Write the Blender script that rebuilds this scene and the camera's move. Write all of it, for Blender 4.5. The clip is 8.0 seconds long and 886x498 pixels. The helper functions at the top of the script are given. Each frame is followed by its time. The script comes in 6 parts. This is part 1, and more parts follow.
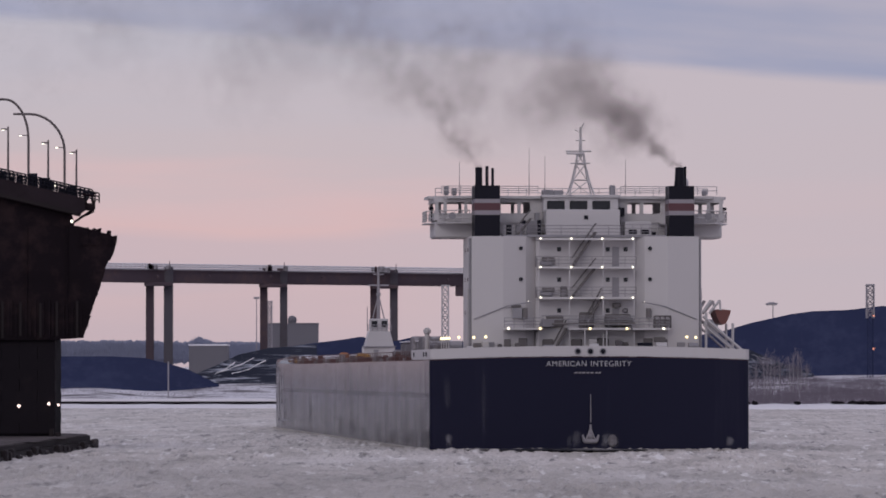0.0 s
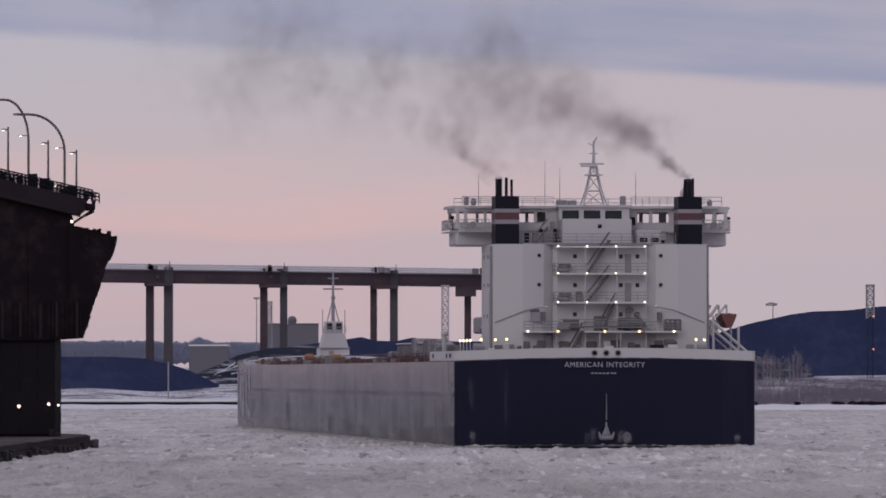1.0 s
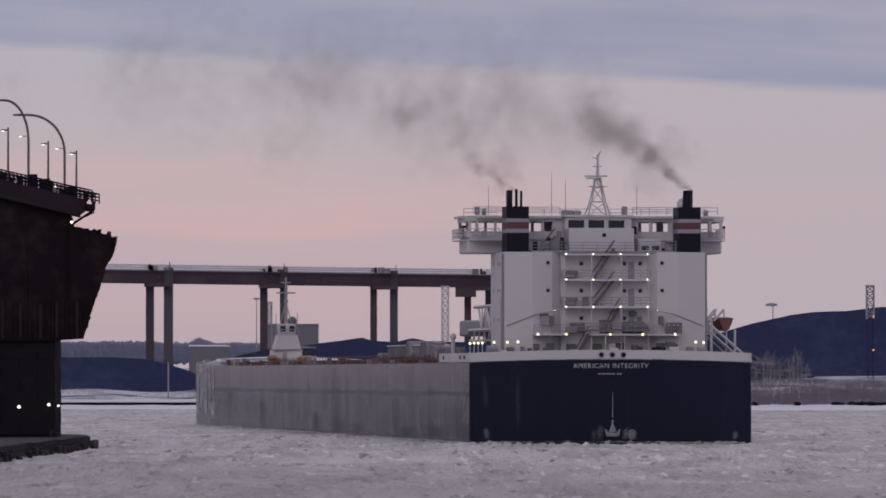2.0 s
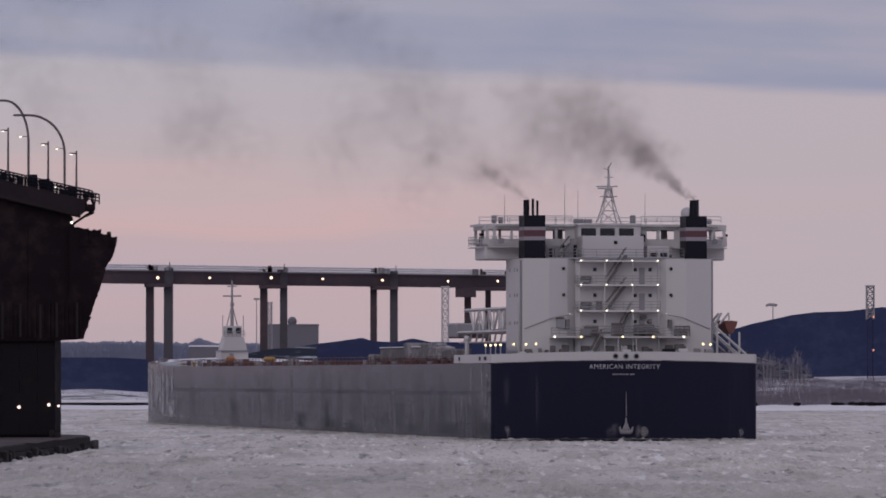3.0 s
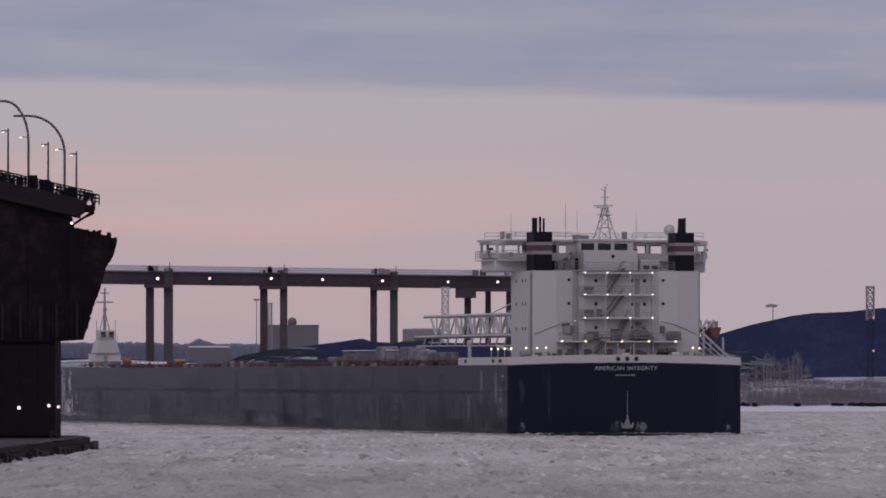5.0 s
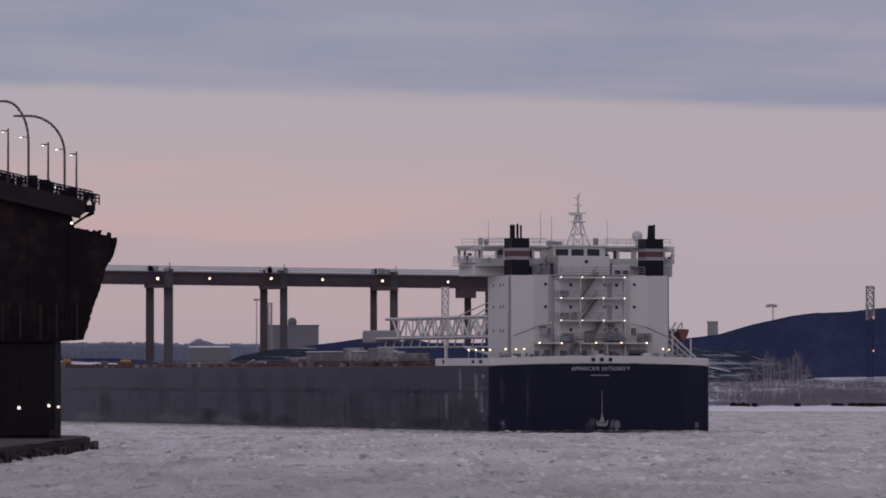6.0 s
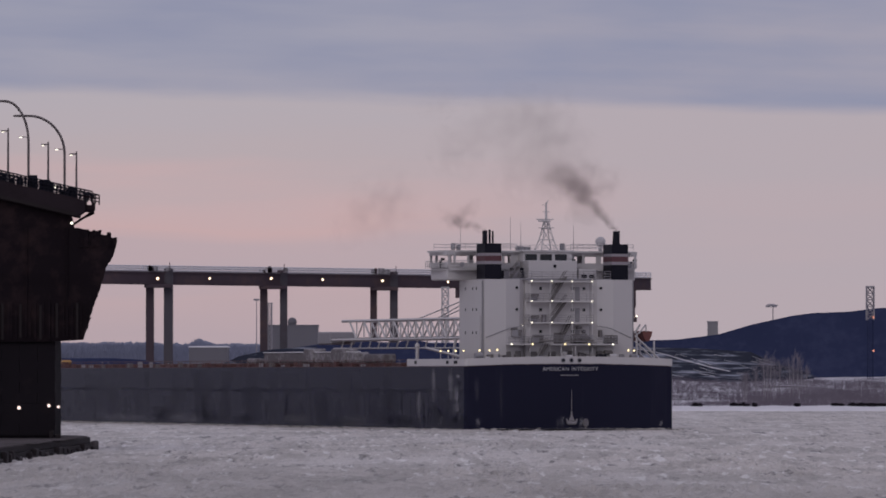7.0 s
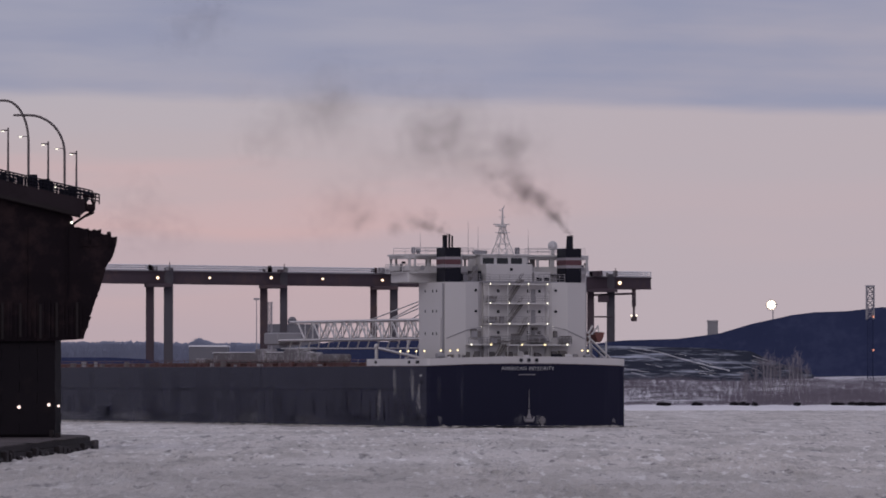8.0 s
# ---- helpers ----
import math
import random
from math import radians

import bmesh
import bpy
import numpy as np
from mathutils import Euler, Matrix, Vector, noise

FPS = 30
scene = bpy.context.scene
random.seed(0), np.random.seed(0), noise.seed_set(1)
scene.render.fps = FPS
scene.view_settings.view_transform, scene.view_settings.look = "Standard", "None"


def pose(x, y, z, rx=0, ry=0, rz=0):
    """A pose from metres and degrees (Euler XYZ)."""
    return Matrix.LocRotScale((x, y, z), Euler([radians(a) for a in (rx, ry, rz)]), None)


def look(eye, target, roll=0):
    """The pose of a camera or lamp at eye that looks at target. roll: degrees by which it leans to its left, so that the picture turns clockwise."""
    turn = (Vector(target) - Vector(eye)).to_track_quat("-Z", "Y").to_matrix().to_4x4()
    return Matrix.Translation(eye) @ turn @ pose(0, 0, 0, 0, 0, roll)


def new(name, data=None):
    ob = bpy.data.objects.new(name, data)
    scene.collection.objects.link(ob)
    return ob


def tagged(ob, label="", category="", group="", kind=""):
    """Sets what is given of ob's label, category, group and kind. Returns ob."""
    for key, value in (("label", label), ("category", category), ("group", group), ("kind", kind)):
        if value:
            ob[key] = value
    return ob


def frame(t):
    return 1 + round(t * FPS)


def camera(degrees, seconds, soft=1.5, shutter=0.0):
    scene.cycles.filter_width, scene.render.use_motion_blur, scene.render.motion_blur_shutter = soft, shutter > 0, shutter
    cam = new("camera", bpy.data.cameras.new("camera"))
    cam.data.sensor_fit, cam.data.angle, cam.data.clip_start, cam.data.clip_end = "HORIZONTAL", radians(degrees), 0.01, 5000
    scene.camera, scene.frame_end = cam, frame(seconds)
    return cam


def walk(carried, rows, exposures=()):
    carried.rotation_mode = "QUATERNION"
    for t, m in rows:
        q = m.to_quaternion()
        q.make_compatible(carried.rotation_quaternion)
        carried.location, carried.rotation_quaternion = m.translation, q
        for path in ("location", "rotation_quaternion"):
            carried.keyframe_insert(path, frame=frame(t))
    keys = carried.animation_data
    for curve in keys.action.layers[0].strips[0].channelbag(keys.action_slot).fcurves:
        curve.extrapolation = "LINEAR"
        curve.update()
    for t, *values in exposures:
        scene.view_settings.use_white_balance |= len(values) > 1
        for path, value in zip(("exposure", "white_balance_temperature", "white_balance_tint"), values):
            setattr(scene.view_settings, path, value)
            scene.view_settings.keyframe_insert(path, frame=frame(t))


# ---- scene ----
cam = camera(7.977, 8.0, soft=1.75)

EYE = (0.0, 0.0, 7.3)
LENS = 11244.4          # focal length in units of one 1568th of the picture's width
TILT = math.degrees(math.atan(225.0 / LENS))


def nod(d):
    """Camera pose, nodding by d thousandths of the picture's width."""
    return pose(*EYE, 90 + TILT + math.degrees(d / LENS), 0, 0)


walk(cam, [(0.0, nod(-2.0)), (0.5, nod(1.2)), (1.0, nod(-1.4)), (1.5, nod(-1.0)), (3.0, nod(0.0)),
           (4.0, nod(0.0)), (4.5, nod(1.2)), (6.0, nod(1.3)), (7.0, nod(1.2)), (7.5, nod(0.0)), (8.0, nod(0.0))],
     exposures=[(0.0, 0.24), (1.5, 0.10), (3.5, 0.04), (4.5, -0.02), (6.5, -0.06), (8.0, 0.05)])

# ---- sky and light ----
scene.cycles.transparent_max_bounces = 96
world = bpy.data.worlds.new("dusk_sky")
scene.world = world
world.use_nodes = True
SUN_EL, SUN_AZ = 24.0, 200.0


def build_world():
    nt = world.node_tree
    nt.nodes.clear()
    N = nt.nodes.new
    L = nt.links.new
    out = N("ShaderNodeOutputWorld")
    bg = N("ShaderNodeBackground")
    bg.inputs[1].default_value = 1.08
    co = N("ShaderNodeTexCoord")
    sep = N("ShaderNodeSeparateXYZ")
    L(co.outputs["Generated"], sep.inputs[0])
    # faint streaks disturb the height of the colour bands
    mp = N("ShaderNodeMapping")
    mp.inputs["Scale"].default_value = (14, 14, 130)
    nz = N("ShaderNodeTexNoise")
    nz.inputs["Scale"].default_value = 1.0
    nz.inputs["Detail"].default_value = 3
    L(co.outputs["Generated"], mp.inputs[0])
    L(mp.outputs[0], nz.inputs["Vector"])
    wob = N("ShaderNodeMath")
    wob.operation = "MULTIPLY_ADD"
    L(nz.outputs["Fac"], wob.inputs[0])
    wob.inputs[1].default_value = 0.021
    L(sep.outputs["Z"], wob.inputs[2])
    sc = N("ShaderNodeMath")
    sc.operation = "MULTIPLY_ADD"
    L(wob.outputs[0], sc.inputs[0])
    sc.inputs[1].default_value = 10.0
    sc.inputs[2].default_value = -0.08
    ramp = N("ShaderNodeValToRGB")
    L(sc.outputs[0], ramp.inputs[0])
    els = ramp.color_ramp.elements
    bands = [(0.0, (0.43, 0.345, 0.39)), (0.10, (0.468, 0.359, 0.393)), (0.145, (0.484, 0.364, 0.393)), (0.19, (0.455, 0.362, 0.402)),
             (0.235, (0.475, 0.364, 0.398)), (0.275, (0.54, 0.376, 0.39)), (0.31, (0.525, 0.382, 0.402)), (0.365, (0.455, 0.38, 0.412)),
             (0.46, (0.432, 0.384, 0.43)), (0.60, (0.40, 0.38, 0.445)), (1.0, (0.42, 0.42, 0.50))]
    els[0].position, els[0].color = bands[0][0], (*bands[0][1], 1)
    els[1].position, els[1].color = bands[-1][0], (*bands[-1][1], 1)
    for p, c in bands[1:-1]:
        e = els.new(p)
        e.color = (*c, 1)
    # the warm glow fades sideways
    side = N("ShaderNodeMapRange")
    L(sep.outputs["X"], side.inputs["Value"])
    side.inputs["From Min"].default_value = -0.015
    side.inputs["From Max"].default_value = 0.032
    pale = N("ShaderNodeMixRGB")
    L(side.outputs[0], pale.inputs[0])
    L(ramp.outputs[0], pale.inputs[1])
    pale.inputs[2].default_value = (0.437, 0.375, 0.419, 1)
    half = N("ShaderNodeMixRGB")
    half.inputs[0].default_value = 0.8
    L(ramp.outputs[0], half.inputs[1])
    L(pale.outputs[0], half.inputs[2])
    sky = N("ShaderNodeTexSky")
    sky.sky_type = "NISHITA"
    sky.sun_disc = False
    sky.sun_elevation = radians(SUN_EL)
    sky.sun_rotation = radians(SUN_AZ)
    gain = N("ShaderNodeMixRGB")
    gain.blend_type = "MULTIPLY"
    gain.inputs[0].default_value = 1.0
    gain.inputs[2].default_value = (0.05, 0.05, 0.05, 1)
    L(sky.outputs[0], gain.inputs[1])
    # cloud cover hides most of the clear sky
    mix = N("ShaderNodeMixRGB")
    mix.inputs[0].default_value = 0.94
    L(gain.outputs[0], mix.inputs[1])
    # the glow sits round one point of the horizon; the rest is plain blue-grey overcast
    away = N("ShaderNodeMapRange")
    away.interpolation_type = "SMOOTHSTEP"
    L(sep.outputs["Y"], away.inputs["Value"])
    away.inputs["From Min"].default_value = 0.88
    away.inputs["From Max"].default_value = 0.992
    dome = N("ShaderNodeMixRGB")
    L(away.outputs[0], dome.inputs[0])
    dome.inputs[1].default_value = (0.325, 0.314, 0.408, 1)
    L(half.outputs[0], dome.inputs[2])
    L(dome.outputs[0], mix.inputs[2])
    L(mix.outputs[0], bg.inputs[0])
    L(bg.outputs[0], out.inputs[0])


build_world()

sun_data = bpy.data.lights.new("sun", "SUN")
sun_data.energy = 0.5
sun_data.angle = radians(35)
sun_data.color = (1.0, 0.94, 0.93)
sun = new("sun", sun_data)
sun.matrix_world = look((-60, -200, 120), (0, 0, 0))


# ---- materials ----
def material(name, base, rough=0.6, metal=0.0, dark=0.75, scale=(1, 1, 1), grain=4.0, bump=0.15, spec=0.5,
             second=None, spread=(0.45, 0.62), speck=0.0, coat=0.0, random_tint=0.0):
    """Paint, rock or snow: two scales of variation, an optional second colour in blotches, and relief."""
    m = bpy.data.materials.new(name)
    m.use_nodes = True
    nt = m.node_tree
    N = nt.nodes.new
    L = nt.links.new
    b = nt.nodes["Principled BSDF"]
    co = N("ShaderNodeTexCoord")
    mp = N("ShaderNodeMapping")
    mp.inputs["Scale"].default_value = scale
    L(co.outputs["Object"], mp.inputs[0])
    big = N("ShaderNodeTexNoise")
    big.inputs["Scale"].default_value = grain * 0.12
    big.inputs["Detail"].default_value = 5
    small = N("ShaderNodeTexNoise")
    small.inputs["Scale"].default_value = grain
    small.inputs["Detail"].default_value = 6
    small.inputs["Roughness"].default_value = 0.65
    L(mp.outputs[0], big.inputs["Vector"])
    L(mp.outputs[0], small.inputs["Vector"])
    lo = tuple(c * dark for c in base)
    mixa = N("ShaderNodeMixRGB")
    mixa.inputs[1].default_value = (*lo, 1)
    mixa.inputs[2].default_value = (*base, 1)
    L(big.outputs["Fac"], mixa.inputs[0])
    last = mixa
    if second:
        ra = N("ShaderNodeMapRange")
        ra.inputs["From Min"].default_value, ra.inputs["From Max"].default_value = spread
        addm = N("ShaderNodeMath")
        addm.operation = "MULTIPLY_ADD"
        L(small.outputs["Fac"], addm.inputs[0])
        addm.inputs[1].default_value = 0.5
        half = N("ShaderNodeMath")
        half.operation = "MULTIPLY"
        L(big.outputs["Fac"], half.inputs[0])
        half.inputs[1].default_value = 0.5
        L(half.outputs[0], addm.inputs[2])
        L(addm.outputs[0], ra.inputs["Value"])
        mixb = N("ShaderNodeMixRGB")
        L(ra.outputs[0], mixb.inputs[0])
        L(mixa.outputs[0], mixb.inputs[1])
        mixb.inputs[2].default_value = (*second, 1)
        last = mixb
    if random_tint:
        info = N("ShaderNodeObjectInfo")
        mr = N("ShaderNodeMapRange")
        L(info.outputs["Random"], mr.inputs["Value"])
        mr.inputs["To Min"].default_value, mr.inputs["To Max"].default_value = 1 - random_tint, 1.0
        mu = N("ShaderNodeMixRGB")
        mu.blend_type = "MULTIPLY"
        mu.inputs[0].default_value = 1.0
        L(last.outputs[0], mu.inputs[1])
        L(mr.outputs[0], mu.inputs[2])
        last = mu
    L(last.outputs[0], b.inputs["Base Color"])
    rr = N("ShaderNodeMapRange")
    L(small.outputs["Fac"], rr.inputs["Value"])
    rr.inputs["To Min"].default_value, rr.inputs["To Max"].default_value = max(rough - 0.12, 0.05), min(rough + 0.12, 1)
    L(rr.outputs[0], b.inputs["Roughness"])
    b.inputs["Metallic"].default_value = metal
    b.inputs["Specular IOR Level"].default_value = spec
    b.inputs["Coat Weight"].default_value = coat
    bp = N("ShaderNodeBump")
    bp.inputs["Strength"].default_value = bump
    bp.inputs["Distance"].default_value = 0.1
    L(small.outputs["Fac"], bp.inputs["Height"])
    L(bp.outputs[0], b.inputs["Normal"])
    return m


def glow(name, color, strength):
    m = bpy.data.materials.new(name)
    m.use_nodes = True
    nt = m.node_tree
    nt.nodes.clear()
    e = nt.nodes.new("ShaderNodeEmission")
    e.inputs[0].default_value = (*color, 1)
    e.inputs[1].default_value = strength
    o = nt.nodes.new("ShaderNodeOutputMaterial")
    nt.links.new(e.outputs[0], o.inputs[0])
    return m


M = {
    "ice": material("brash_ice", (0.71, 0.66, 0.612), 0.55, dark=0.8, scale=(1, 0.2, 1), grain=1.2, bump=0.6, spec=0.3,
                    second=(0.43, 0.402, 0.372), spread=(0.49, 0.58)),
    "wet": material("dark_slush_water", (0.045, 0.043, 0.05), 0.35, dark=0.6, scale=(1, 0.3, 1), grain=1.2, bump=0.5, second=(0.30, 0.28, 0.275), spread=(0.52, 0.60)),
    "snow": material("snow", (0.82, 0.80, 0.83), 0.8, dark=0.92, grain=0.4, bump=0.3, second=(0.5, 0.48, 0.48), spread=(0.58, 0.7)),
    # navy and lighter than bare coal: blue haze is put into the colour
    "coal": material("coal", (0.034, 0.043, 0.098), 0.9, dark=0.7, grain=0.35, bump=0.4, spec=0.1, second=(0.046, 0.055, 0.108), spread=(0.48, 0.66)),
    "hull": material("hull_paint", (0.0172, 0.0178, 0.0375), 0.19, dark=0.8, scale=(1, 0.25, 0.06), grain=0.9, bump=0.015, spec=0.075,
                     second=(0.025, 0.025, 0.045), spread=(0.55, 0.75)),
    "white": material("white_paint", (0.548, 0.525, 0.53), 0.5, dark=0.9, scale=(1, 1, 0.2), grain=1.2, bump=0.04, second=(0.50, 0.45, 0.44), spread=(0.62, 0.8)),
    "stair": material("dark_stair_steel", (0.17, 0.155, 0.155), 0.6, grain=1.0, bump=0.05),
    "grey": material("grey_deck_paint", (0.30, 0.29, 0.31), 0.6, dark=0.8, grain=1.0, bump=0.05),
    "rust": material("rust_red_deck", (0.13, 0.062, 0.058), 0.7, dark=0.7, grain=0.8, bump=0.1, second=(0.30, 0.27, 0.27), spread=(0.56, 0.64)),
    "black": material("black_paint", (0.007, 0.007, 0.015), 0.5, grain=2, bump=0.03, spec=0.2),
    "maroon": material("maroon_paint", (0.105, 0.036, 0.046), 0.5, grain=2, bump=0.03),
    "glass": material("dark_glass", (0.012, 0.014, 0.018), 0.08, grain=1, bump=0.0),
    "steel": material("brown_steel", (0.062, 0.039, 0.052), 0.7, dark=0.75, grain=0.6, bump=0.08, second=(0.10, 0.06, 0.055), spread=(0.5, 0.7)),
    "bent": material("weathered_grey_steel", (0.078, 0.07, 0.086), 0.7, dark=0.75, grain=0.6, bump=0.08, second=(0.06, 0.045, 0.055), spread=(0.5, 0.7)),
    "pale_rail": material("pale_railing_paint", (0.76, 0.74, 0.76), 0.5, dark=0.9, grain=2, bump=0.02),
    # dull steel lifted above the truss tone; the lift stands in for haze
    "roadway": material("dull_roadway_steel", (0.034, 0.025, 0.031), 0.8, dark=0.6, grain=0.5, bump=0.2, second=(0.022, 0.016, 0.020), spread=(0.5, 0.62), spec=0.1),
    "lamppost": material("weathered_lamp_post", (0.135, 0.112, 0.115), 0.6, grain=2, bump=0.03),
    "galv": material("galvanised_rail", (0.34, 0.32, 0.34), 0.55, metal=0.2, grain=2, bump=0.02),
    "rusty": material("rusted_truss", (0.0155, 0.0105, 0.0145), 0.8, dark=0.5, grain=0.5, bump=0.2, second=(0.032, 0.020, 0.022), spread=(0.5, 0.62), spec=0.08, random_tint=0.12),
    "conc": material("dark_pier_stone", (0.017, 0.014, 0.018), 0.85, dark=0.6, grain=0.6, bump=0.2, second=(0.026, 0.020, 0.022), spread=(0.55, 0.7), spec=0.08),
    "timber": material("tarred_timber", (0.030, 0.024, 0.026), 0.85, dark=0.55, scale=(1, 1, 4), grain=1.0, bump=0.3, spec=0.2),
    "worn": material("worn_timber", (0.15, 0.13, 0.13), 0.9, dark=0.6, scale=(0.4, 1, 1), grain=1.5, bump=0.3, spec=0.1, second=(0.03, 0.025, 0.027), spread=(0.48, 0.6)),
    "orange": material("orange_paint", (0.40, 0.16, 0.06), 0.5, grain=2, bump=0.03),
    "boat": material("lifeboat_orange", (0.17, 0.058, 0.05), 0.5, grain=2, bump=0.03),
    "yellow": material("yellow_paint", (0.45, 0.25, 0.07), 0.5, grain=2, bump=0.03),
    # bluish-grey distance haze is mixed into the colour of the woods
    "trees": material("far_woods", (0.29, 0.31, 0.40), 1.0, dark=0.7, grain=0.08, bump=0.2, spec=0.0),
    "twig": material("bare_bark", (0.29, 0.26, 0.29), 0.9, grain=2, bump=0.1, spec=0.1),
    "birch": material("pale_birch_bark", (0.44, 0.41, 0.43), 0.8, dark=0.6, scale=(1, 1, 3), grain=2, bump=0.1, spec=0.1),
    # brown brush paled towards mauve, so the colour carries some haze
    "brush": material("brown_brush", (0.22, 0.192, 0.225), 0.95, grain=0.5, bump=0.1, spec=0.0),
    "shed": material("shed_cladding", (0.15, 0.145, 0.165), 0.7, dark=0.85, scale=(1, 1, 0.2), grain=0.3, bump=0.05),
    "letters": material("worn_white_letters", (0.50, 0.49, 0.52), 0.6, dark=0.7, grain=3, bump=0.02, second=(0.2, 0.2, 0.23), spread=(0.55, 0.7)),
    "band": material("dull_white_band", (0.31, 0.285, 0.31), 0.6, grain=2, bump=0.03),
    "flood": glow("floodlight_glass", (1.0, 0.93, 0.82), 5.0),
    "red": glow("red_beacon_glass", (1.0, 0.40, 0.28), 0.95),
    "frosted": material("frosted_grey_steel", (0.17, 0.155, 0.165), 0.8, dark=0.6, grain=1.2, bump=0.2, second=(0.34, 0.325, 0.34), spread=(0.48, 0.6)),
    "lamp": glow("lamp_glass", (1.0, 0.93, 0.78), 1.9),
    "warm": glow("warm_lamp_glass", (1.0, 0.80, 0.45), 2.0),
    "sodium": glow("sodium_lamp_glass", (1.0, 0.86, 0.66), 2.6),
    "amber": glow("amber_halo", (1.0, 0.52, 0.26), 0.75),
    "pink": glow("pinkish_lamp_glass", (1.0, 0.78, 0.72), 1.5),
    "rose": glow("pale_halo", (1.0, 0.80, 0.68), 1.0),
}


def streaked(name, dark, pale, turn, amount):
    """Dark coal with slanting streaks of drifted snow."""
    m = material(name, dark, 0.9, dark=0.7, grain=0.3, bump=0.3, spec=0.1)
    nt = m.node_tree
    N = nt.nodes.new
    L = nt.links.new
    b = nt.nodes["Principled BSDF"]
    under = b.inputs["Base Color"].links[0].from_socket
    co = N("ShaderNodeTexCoord")
    mp = N("ShaderNodeMapping")
    mp.inputs["Rotation"].default_value = (0, radians(turn), 0)
    mp.inputs["Scale"].default_value = (0.055, 0.13, 0.85)
    L(co.outputs["Object"], mp.inputs[0])
    nz = N("ShaderNodeTexNoise")
    nz.inputs["Scale"].default_value = 1.0
    nz.inputs["Detail"].default_value = 6
    nz.inputs["Roughness"].default_value = 0.7
    L(mp.outputs[0], nz.inputs["Vector"])
    mr = N("ShaderNodeMapRange")
    L(nz.outputs["Fac"], mr.inputs["Value"])
    mr.inputs["From Min"].default_value, mr.inputs["From Max"].default_value = 0.62 - amount, 0.74 - amount
    mx = N("ShaderNodeMixRGB")
    L(mr.outputs[0], mx.inputs[0])
    L(under, mx.inputs[1])
    mx.inputs[2].default_value = (*pale, 1)
    L(mx.outputs[0], b.inputs["Base Color"])
    return m



def fleck_ice():
    """Dark flecks and paler drifts, over the brash's own grain."""
    nt = M["ice"].node_tree
    N, L = nt.nodes.new, nt.links.new
    base = nt.nodes["Principled BSDF"].inputs["Base Color"]
    src = base.links[0].from_socket
    co = N("ShaderNodeTexCoord")
    for scale, shift, lo, hi, tone, most in (((0.05, 0.012, 1), 0.0, 0.44, 0.66, (0.72, 0.69, 0.665), 0.5),
                                             ((0.16, 0.016, 1), 7.0, 0.47, 0.62, (0.36, 0.337, 0.305), 0.6),
                                             ((0.62, 0.04, 1), 3.0, 0.585, 0.665, (0.15, 0.14, 0.135), 0.85),
                                             ((0.75, 0.05, 1), 11.0, 0.58, 0.66, (0.88, 0.86, 0.83), 0.85)):
        mp = N("ShaderNodeMapping")
        mp.inputs["Scale"].default_value = scale
        mp.inputs["Location"].default_value = (shift, shift * 2, shift)
        L(co.outputs["Object"], mp.inputs[0])
        nz = N("ShaderNodeTexNoise")
        nz.inputs["Scale"].default_value = 1.0
        nz.inputs["Detail"].default_value = 4
        nz.inputs["Roughness"].default_value = 0.6
        L(mp.outputs[0], nz.inputs["Vector"])
        mr = N("ShaderNodeMapRange")
        L(nz.outputs["Fac"], mr.inputs["Value"])
        mr.inputs["From Min"].default_value, mr.inputs["From Max"].default_value = lo, hi
        mr.inputs["To Max"].default_value = most
        mix = N("ShaderNodeMixRGB")
        L(mr.outputs[0], mix.inputs[0])
        L(src, mix.inputs[1])
        mix.inputs[2].default_value = (*tone, 1)
        src = mix.outputs[0]
    # a field of darker brash on the camera's side of the channel, its rim ragged
    sep = N("ShaderNodeSeparateXYZ")
    L(co.outputs["Object"], sep.inputs[0])
    mp = N("ShaderNodeMapping")
    mp.inputs["Scale"].default_value = (0.05, 0.012, 1)
    mp.inputs["Location"].default_value = (5, 3, 0)
    L(co.outputs["Object"], mp.inputs[0])
    nz = N("ShaderNodeTexNoise")
    nz.inputs["Scale"].default_value = 1.0
    nz.inputs["Detail"].default_value = 5
    L(mp.outputs[0], nz.inputs["Vector"])
    rim = N("ShaderNodeMath")
    rim.operation = "MULTIPLY_ADD"
    L(nz.outputs["Fac"], rim.inputs[0])
    rim.inputs[1].default_value = 130.0
    lean = N("ShaderNodeMath")
    lean.operation = "MULTIPLY_ADD"
    L(sep.outputs["X"], lean.inputs[0])
    lean.inputs[1].default_value = 2.2
    L(sep.outputs["Y"], lean.inputs[2])
    L(lean.outputs[0], rim.inputs[2])
    darker_ice = N("ShaderNodeMapRange")
    darker_ice.interpolation_type = "SMOOTHSTEP"
    L(rim.outputs[0], darker_ice.inputs["Value"])
    darker_ice.inputs["From Min"].default_value, darker_ice.inputs["From Max"].default_value = 500.0, 640.0
    darker_ice.inputs["To Min"].default_value, darker_ice.inputs["To Max"].default_value = 0.46, 0.0
    mix = N("ShaderNodeMixRGB")
    L(darker_ice.outputs[0], mix.inputs[0])
    L(src, mix.inputs[1])
    mix.inputs[2].default_value = (0.30, 0.28, 0.26, 1)
    src = mix.outputs[0]
    L(src, base)


fleck_ice()
# bank and cone: the bluish cast of the coal tone imitates haze
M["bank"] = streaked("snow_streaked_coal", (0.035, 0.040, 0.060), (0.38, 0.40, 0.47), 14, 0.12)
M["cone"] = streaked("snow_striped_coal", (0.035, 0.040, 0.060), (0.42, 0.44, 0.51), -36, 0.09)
M["field"] = streaked("snowy_brown_field", (0.10, 0.088, 0.095), (0.72, 0.71, 0.75), 0, 0.22)


